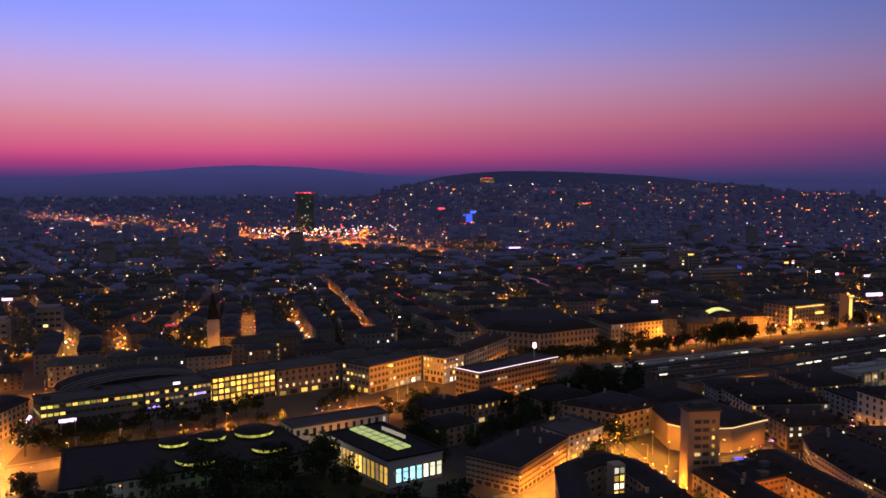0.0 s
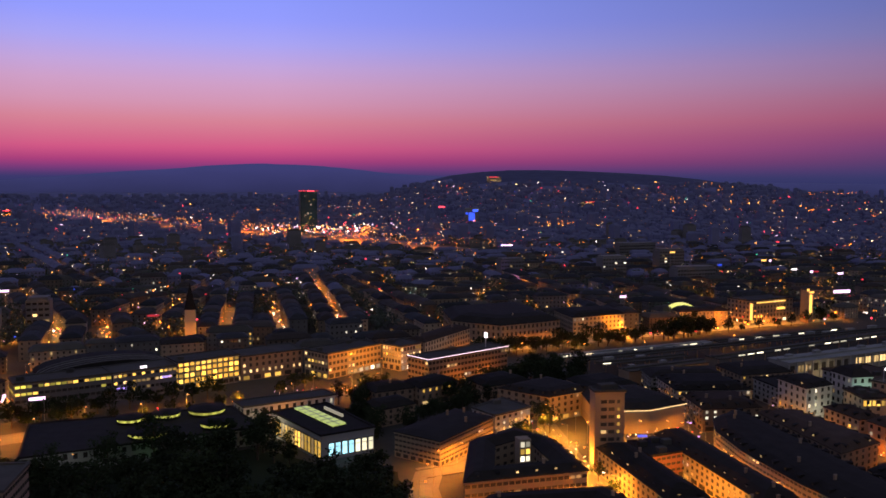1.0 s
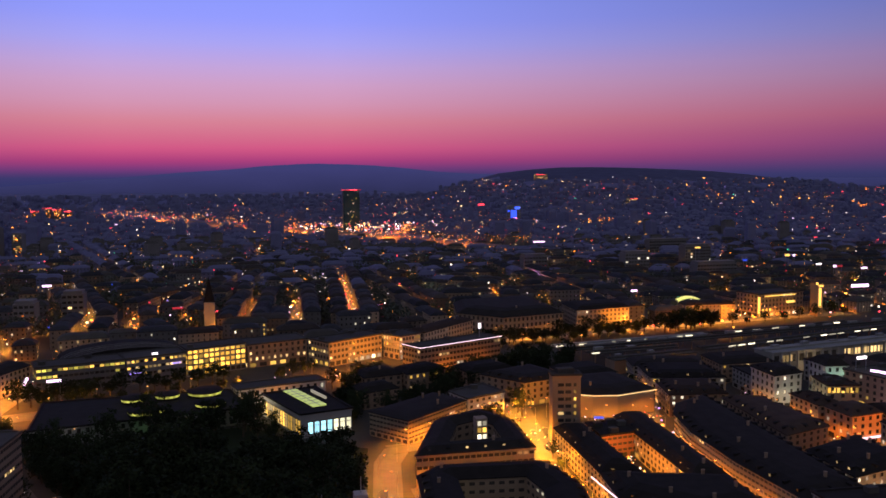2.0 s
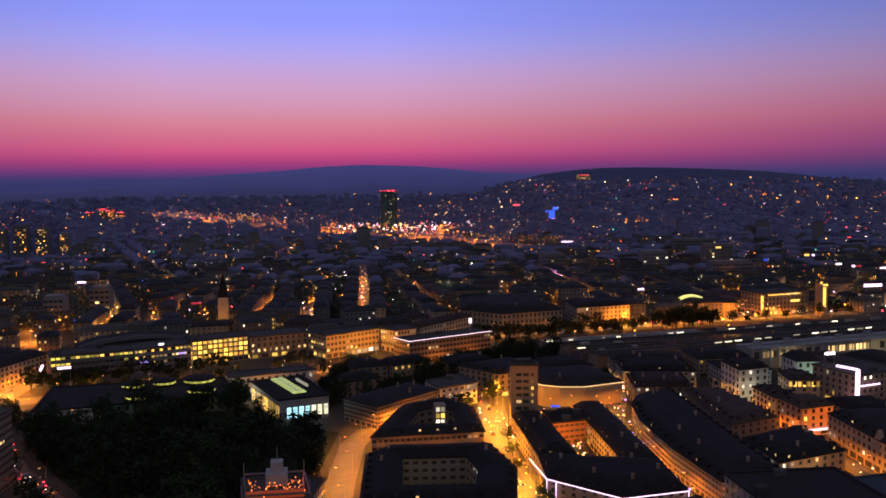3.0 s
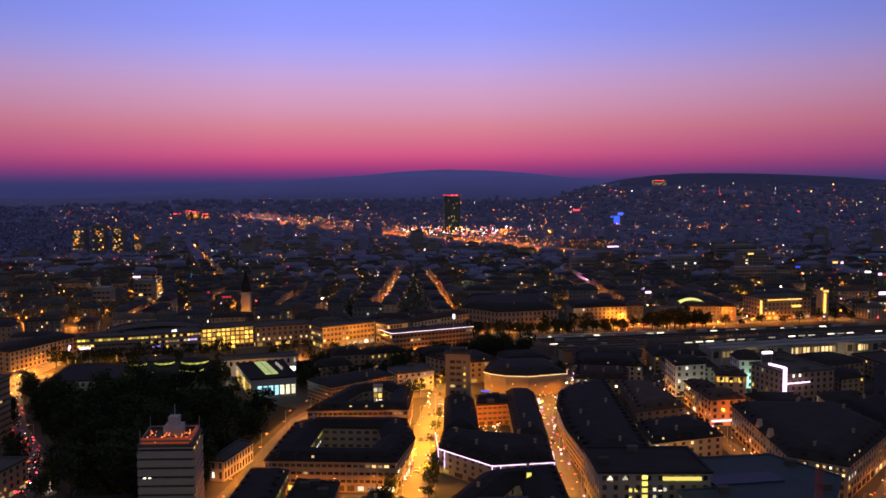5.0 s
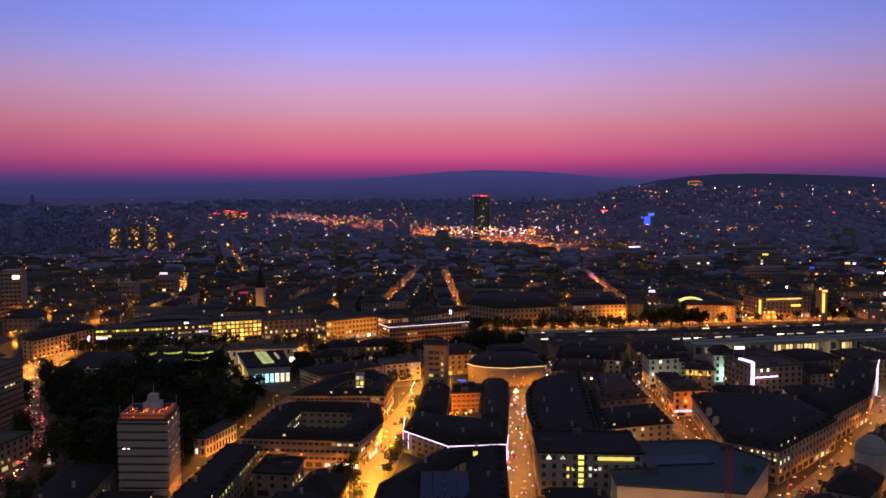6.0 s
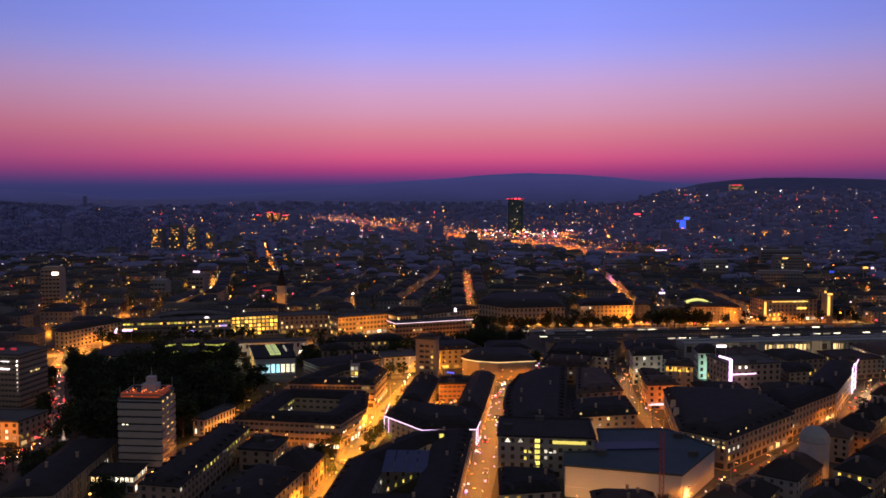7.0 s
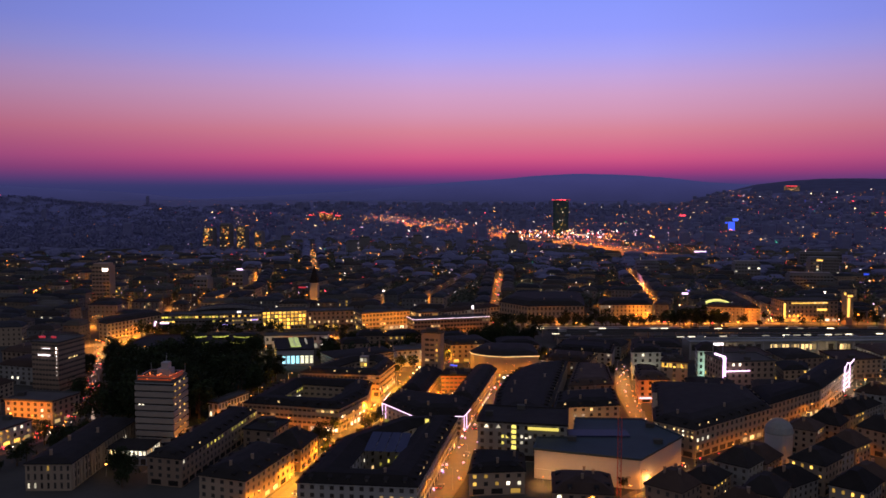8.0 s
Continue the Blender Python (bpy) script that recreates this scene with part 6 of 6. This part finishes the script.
EASTERN_TREES = [
    ((268, 84), (312, 136), 8, 0.62), ((316, 140), (378, 226), 10, 0.62), ((206, 272), (218, 290), 3, 0.8), ((306, 424), (352, 440), 12, 1.35),
    ((360, 470), (392, 474), 4, 0.8), ((270, 112), (290, 134), 3, 0.5), ((252, 252), (246, 244), 2, 0.7), ((240, 76), (252, 90), 2, 0.4),
    ((450, 470), (500, 480), 8, 0.8),
]
for a, c, n, s in GARDEN_TREES + GARDEN_TREES_MORE + STREET_TREES + STREET_TREES_MORE + EASTERN_TREES:
    for k in range(n):
        f = (k + 0.5) / n
        x, y = a[0] + (c[0] - a[0]) * f + tree_rng.uniform(-1.5, 1.5), a[1] + (c[1] - a[1]) * f + tree_rng.uniform(-1.5, 1.5)
        if not on_building(x, y, 1.0):
            plant(x, y, s)
lawn = mesh("lawn", [(*p, 0.04) for p in PARK], [tuple(range(len(PARK)))], ["lawn"])
tagged(new("lawn", lawn), "dark park lawn under dense trees", "lawn", kind="structure")


# ---------------------------------------------------------------- street lamps
def lamp_model():
    e = new("street_lamp")
    g = Geo()
    g.tube((0, 0, 0), (0, 0, 0.5), 0.16, 0.12, 8)
    g.tube((0, 0, 0.5), (0, 0, 7.2), 0.09, 0.06, 8)
    g.tube((0, 0, 7.1), (0, -0.9, 7.5), 0.05, 0.045, 6)
    g.tube((0, -0.9, 7.5), (0, -1.6, 7.55), 0.045, 0.04, 6)
    g.box(-0.20, -2.3, 7.46, 0.20, -1.55, 7.62)
    part("pole", g.make("pole", ["metal"]), e)
    g = Geo()
    g.box(-0.24, -2.3, 7.30, 0.24, -1.6, 7.455)
    part("lamp_glass", g.make("lamp_glass", ["lamp"]), e, "glowing orange lamp glass")
    return tagged(e, "street lamp with curved arm and orange sodium light", "street lamp", "street lamps")


NEAR_POWER, FAR_POWER = 6.2, 4.2
LAMP = lamp_model()
first = True
bulbs = {}
DISTANT_POLES, DISTANT_GLASS, DISTANT_BULBS = Geo(), Geo(), []


def street_bulb(name, energy, colour, spread):
    L = bpy.data.lights.new(name, "SPOT")
    L.spot_size, L.spot_blend = radians(spread), 0.8
    L.energy, L.color, L.shadow_soft_size = energy, colour, 0.35
    return L


def near_lamp(m, bulb):
    """A lamp close enough to be told apart, a thing of its own."""
    global first
    if first:
        LAMP.matrix_basis = m
        part("bulb", bulb, LAMP, at=Matrix.Translation((0, -1.95, 7.1)))
        first = False
        return
    one = copy_thing(LAMP, m)
    for c in one.children:
        if c.type == "LIGHT":
            c.data = bulb


def distant_lamp(m, bulb):
    """A lamp among the hundreds beyond the railway."""
    DISTANT_POLES.tube(m @ Vector((0, 0, 0)), m @ Vector((0, 0, 7.2)), 0.1, 0.06, 5)
    DISTANT_POLES.bar(m @ Vector((0, 0, 7.2)), m @ Vector((0, -1.7, 7.55)), 0.09, 0.09)
    DISTANT_GLASS.box(-0.26, -2.3, 7.28, 0.26, -1.5, 7.46, 0, m)
    DISTANT_BULBS.append((m @ Vector((0, -1.95, 7.05)), bulb))


for name, (pts, w, step, power, colour) in ALL_STREETS.items():
    far = name in FAR_STREETS
    bulbs[name] = street_bulb("sodium_bulb", power * (FAR_POWER if far else NEAR_POWER), colour, 156 if far else 168)
    for k, (p, d) in enumerate(along(pts, step)):
        side = 1 if k % 2 else -1
        s = Vector((-d.y, d.x)) * side
        q = p + s * (w / 2 + 0.5)
        turn = math.degrees(math.atan2(-s.y, -s.x)) + 90
        (distant_lamp if far else near_lamp)(pose(q.x, q.y, 0.2, 0, 0, turn), bulbs[name])

side_bulb = street_bulb("side_street_bulb", 36000, AMBER, 174)
side_rng = random.Random(33)
NEAR_HOLES = [p for p in HOLES if p[1] < 760]
for k in range(190):
    x, y = side_rng.choice(NEAR_HOLES if k % 3 else HOLES)
    distant_lamp(pose(x + side_rng.uniform(-4, 4), y + side_rng.uniform(-3, 4), 0, 0, 0, side_rng.uniform(0, 360)), side_bulb)
poles = tagged(new("distant_street_lamps", DISTANT_POLES.make("distant_street_lamps", ["metal"])), "hundreds of orange street lamps between far houses", "street lamps", kind="stuff")
part("lamp_glass", DISTANT_GLASS.make("lamp_glass", ["lamp"]), poles, "glowing orange lamp glasses", "stuff")
for p, bulb in DISTANT_BULBS:
    part("bulb", bulb, poles, at=Matrix.Translation(p))


lane_bulb = street_bulb("lane_bulb", 6500, AMBER, 170)
n = 0
while n < 16:
    x, y = side_rng.uniform(262, 400), side_rng.uniform(40, 210)
    if on_building(x, y, 0.8) or y > np.interp(x, STREET_X, STREET_Y) - 14 or on_street(x, y, 4):
        continue
    near_lamp(pose(x, y, 0, 0, 0, side_rng.uniform(0, 360)), lane_bulb)
    n += 1


def flood(name, x, y, z, power, colour, label):
    """A lamp on a mast; outside the railway yard many are added to brighten dark walls."""
    e = thing(name, x, y, 0, label, "lamp", "flood lamps")
    g = Geo()
    g.tube((0, 0, 0), (0, 0, z), 0.12, 0.08, 6)
    part("mast", g.make("mast", ["metal"]), e)
    g = Geo()
    g.box(-0.3, -0.3, z, 0.3, 0.3, z + 0.3)
    part("lamp_glass", g.make("lamp_glass", ["lamp"]), e)
    L = bpy.data.lights.new("flood_bulb", "SPOT" if name == "yard_mast" else "POINT")
    if name == "yard_mast":
        L.spot_size, L.spot_blend = radians(150), 0.6
    L.energy, L.color, L.shadow_soft_size = power * 1.3, colour, 0.5
    part("bulb", L, e, at=Matrix.Translation((0, 0, z - 0.5)))


# fill lights: many of these masts are made up to brighten fronts and courts
COURT_LAMPS = [
    (205, 133.2, 5, 1500, (1.0, 0.5, 0.16)), (215, 134.2, 5, 1500, (1.0, 0.5, 0.16)), (234, 143, 5, 1600, (1.0, 0.5, 0.16)),
    (31, 478, 6, 7000, AMBER), (18, 474, 5, 3000, AMBER),
    (167, 262, 8, 7000, SODIUM), (166, 250, 8, 7000, SODIUM), (150.5, 228, 8, 5000, SODIUM),
    (169, 197, 2.6, 5200, SODIUM), (171, 187, 2.6, 5200, SODIUM), (168, 177, 2.6, 5200, SODIUM), (128, 350, 4, 2600, SODIUM),
    (150, 348, 4, 2200, AMBER), (168, 356, 4, 2200, AMBER), (106, 372, 8, 9000, SODIUM), (118, 384, 8, 7000, SODIUM),
    (98, 360, 8, 5000, AMBER), (132, 376, 8, 4000, AMBER), (230, 74, 3, 2200, (1.0, 0.46, 0.14)), (216, 80, 3, 1700, (1.0, 0.46, 0.14)),
    (252, 84, 3, 1700, (1.0, 0.46, 0.14)),
]
YARD_LAMPS = [
    (-51.5, 293, 5.5, 5200, (1.0, 0.5, 0.14)), (-58.5, 303, 5.5, 5200, (1.0, 0.5, 0.14)), (-13.7, 263, 8.4, 300, (0.9, 0.95, 1.0)), (-5, 124, 6, 5000, AMBER), (6, 122, 6, 4000, AMBER),
    (60, 331, 6, 5200, SODIUM), (50, 290, 5, 1500, (1.0, 0.9, 0.6)), (160, 268, 6, 3500, SODIUM), (271, 243, 6, 700, (0.9, 1.0, 0.8)),
    (304, 257.4, 5, 2400, (0.5, 1.0, 0.85)), (259.5, 246, 5, 1500, (1.0, 0.5, 0.15)), (303, 226, 4, 1500, (1.0, 0.6, 0.9)), (300, 222, 6, 2500, SODIUM),
    (350, 452, 8, 9000, AMBER), (311, 694, 6, 9000, (0.35, 0.2, 1.0)), (316, 676, 5, 9000, AMBER), (223, 597, 7, 5000, (0.5, 1.0, 0.85)), (201, 608, 7, 6000, (0.8, 1.0, 0.9)),
    (291, 452, 7, 9000, SODIUM), (318, 438, 7, 5000, AMBER), (-46, 482, 6, 9000, (1.0, 0.5, 0.1)), (170, 384, 4, 2600, (0.8, 0.8, 1.0)),
]
STATION_LAMPS = [
    (62, 303, 4, 1600, SODIUM), (150, 200, 6, 3000, SODIUM), (22, 266, 3, 700, (0.25, 1.0, 0.2)), (81, 106, 4, 3200, AMBER), (65, 72, 4, 120, (1.0, 0.62, 0.28)),
    (372, 458, 8, 9000, AMBER), (371, 229, 5, 2600, (1.0, 0.75, 0.55)), (377, 240, 5, 2000, (1.0, 0.75, 0.55)), (418, 358, 6, 500, AMBER),
    (273, 190, 4, 6000, AMBER), (262, 326, 6, 2500, SODIUM), (326, 304, 6, 900, (1.0, 0.7, 0.35)), (384, 313, 6, 900, (1.0, 0.7, 0.35)),
    (345, 596, 14, 5000, (0.12, 0.14, 1.0)), (240, 400, 6, 2500, SODIUM), (340, 400, 6, 4000, SODIUM), (276, 395, 6, 2500, SODIUM),
]
for x, y, z, p, c in COURT_LAMPS + YARD_LAMPS + STATION_LAMPS:
    flood("flood_lamp", x, y, z, p, c, "mast lamp added to light a wall, court or street")
for x, y in ((58, 1779), (140, 1640), (180, 1516), (290, 1380), (330, 1240), (370, 1170), (-60, 1990), (-160, 2200), (100, 1700), (0, 1880), (240, 1450), (310, 1310), (-110, 2090), (150, 1540), (350, 1500), (420, 1400)):
    flood("yard_mast", x, y, 22, 380000, (1.0, 0.2, 0.008), "tall lamp mast over the railway yard")


# ---------------------------------------------------------------- cars and trams
def car_model():
    e = new("car")
    g = Geo()
    prof = [(-2.0, 0.3), (2.0, 0.3), (2.05, 0.75), (1.1, 0.85), (0.5, 1.35), (-1.1, 1.38), (-1.7, 0.9), (-2.05, 0.8)]
    for s in (-0.8, 0.8):
        g.face([(s, x, z) for x, z in (prof if s < 0 else prof[::-1])])
    for i in range(len(prof)):
        a, c = prof[i - 1], prof[i]
        g.face([(-0.8, *a), (0.8, *a), (0.8, *c), (-0.8, *c)])
    part("body", g.make("body", ["car"]), e)
    for x in (-0.72, 0.72):
        for y in (-1.3, 1.3):
            g = Geo()
            g.tube((x - 0.1, y, 0.32), (x + 0.1, y, 0.32), 0.32, 0.32, 10)
            part("wheel", g.make("wheel", ["slate"]), e)
        g = Geo()
        g.box(x - 0.18, -2.12, 0.6, x + 0.18, -2.0, 0.8)
        part("tail_light", g.make("tail_light", ["red"]), e)
        g = Geo()
        g.box(x - 0.18, 2.0, 0.55, x + 0.18, 2.12, 0.75)
        part("headlight", g.make("headlight", ["whitelamp"]), e)
    return tagged(e, "dark parked car with lights on", "car", "cars in the street")


CAR = car_model()
placed = False
for name, gap in (("main", 18), ("west", 22), ("west_low", 8), ("shops", 36), ("south_east", 30), ("ray_g", 26)):
    pts, w = ALL_STREETS[name][:2]
    for k, (p, d) in enumerate(along(pts, gap, 0.3)):
        s = Vector((-d.y, d.x)) * (w * 0.22 if k % 2 else -w * 0.22)
        a = math.degrees(math.atan2(d.y, d.x)) - 90 + (0 if k % 2 else 180)
        m = pose(p.x + s.x, p.y + s.y, 0.07, 0, 0, a)
        if not placed:
            CAR.matrix_basis, placed = m, True
        else:
            copy_thing(CAR, m)

# shop signs, bicycle lamps and café lights along the busy streets
sign_rng = random.Random(77)
signs = {k: Geo() for k in ("whitelamp", "lamp", "pink", "red", "violet", "amber")}
for name, gap, weights in (("shops", 1.6, ["whitelamp", "pink", "pink", "violet", "lamp", "red"]), ("main", 2.2, ["lamp", "whitelamp", "red", "amber", "whitelamp"]),
                           ("south_east", 2.4, ["lamp", "amber", "red", "whitelamp"]), ("west", 5.0, ["red", "lamp", "amber"]), ("west_low", 1.5, ["red", "red", "amber", "lamp"]),
                           ("lane", 2.2, ["lamp", "pink", "whitelamp"]), ("quay", 4.0, ["amber", "red", "lamp"]), ("square", 1.8, ["red", "lamp", "whitelamp", "pink"]),
                           ("west_cross", 4.0, ["red", "amber", "lamp"]), ("ray_g", 2.5, ["lamp", "red", "whitelamp", "amber"]), ("ray_d", 3.4, ["red", "lamp", "pink", "whitelamp", "red"]), ("ray_a", 7.0, ["lamp", "amber"]), ("ray_b", 5.0, ["lamp", "amber", "red"]), ("ray_h", 5.0, ["lamp", "whitelamp"]), ("cross_a", 5.0, ["amber", "lamp"]), ("cross_b", 6.0, ["amber", "lamp"]), ("ray_k", 4.0, ["lamp", "whitelamp", "pink"]), ("ray_l", 8.0, ["amber", "lamp"]),
                           ("ray_e", 6.0, ["red", "lamp", "violet"]), ("ray_f", 5.0, ["amber", "lamp"]), ("ray_c", 6.0, ["pink", "whitelamp", "amber"]), ("tower_side", 1.6, ["lamp", "whitelamp", "pink"])):
    pts, w = ALL_STREETS[name][:2]
    for p, d in along(pts, gap):
        if sign_rng.random() < 0.45:
            continue
        q = p + Vector((-d.y, d.x)) * sign_rng.choice([-1, 1]) * (w / 2 + sign_rng.uniform(-1.5, 2.0))
        z, a = sign_rng.uniform(0.9, 3.6), sign_rng.uniform(0.08, 0.26) * (2.2 if p.y > 440 else 1.6 if name in ("shops", "west_low") else 1)
        signs[sign_rng.choice(weights)].box(q.x - a, q.y - a, z - a * 0.7, q.x + a, q.y + a, z + a * 0.7)
for _ in range(80):
    q, a = (sign_rng.uniform(164.5, 175), sign_rng.uniform(169, 202), sign_rng.uniform(0.8, 3.4)), sign_rng.uniform(0.12, 0.3)
    signs[sign_rng.choice(["lamp", "lamp", "whitelamp", "amber"])].box(q[0] - a, q[1] - a, q[2] - a * 0.6, q[0] + a, q[1] + a, q[2] + a * 0.6)
for k, g in signs.items():
    tagged(new("shop_lights", g.make("shop_lights", [k])), "many small lights of shops, cafés and bicycles along the streets", "lights", kind="stuff")

# crane behind the store
cr = thing("crane", 240.5, 73, 0, "slim red tower crane beside the store", "crane")
g = Geo()
for x, y in ((-0.6, -0.6), (0.6, -0.6), (0.6, 0.6), (-0.6, 0.6)):
    g.bar((x, y, 0), (x, y, 26), 0.14, 0.14)
for k in range(16):
    z = 1.6 * k
    g.bar((-0.6, -0.6, z), (0.6, -0.6, z + 1.6), 0.08, 0.08)
    g.bar((0.6, 0.6, z), (-0.6, 0.6, z + 1.6), 0.08, 0.08)
part("mast", g.make("mast", ["red_steel"]), cr)
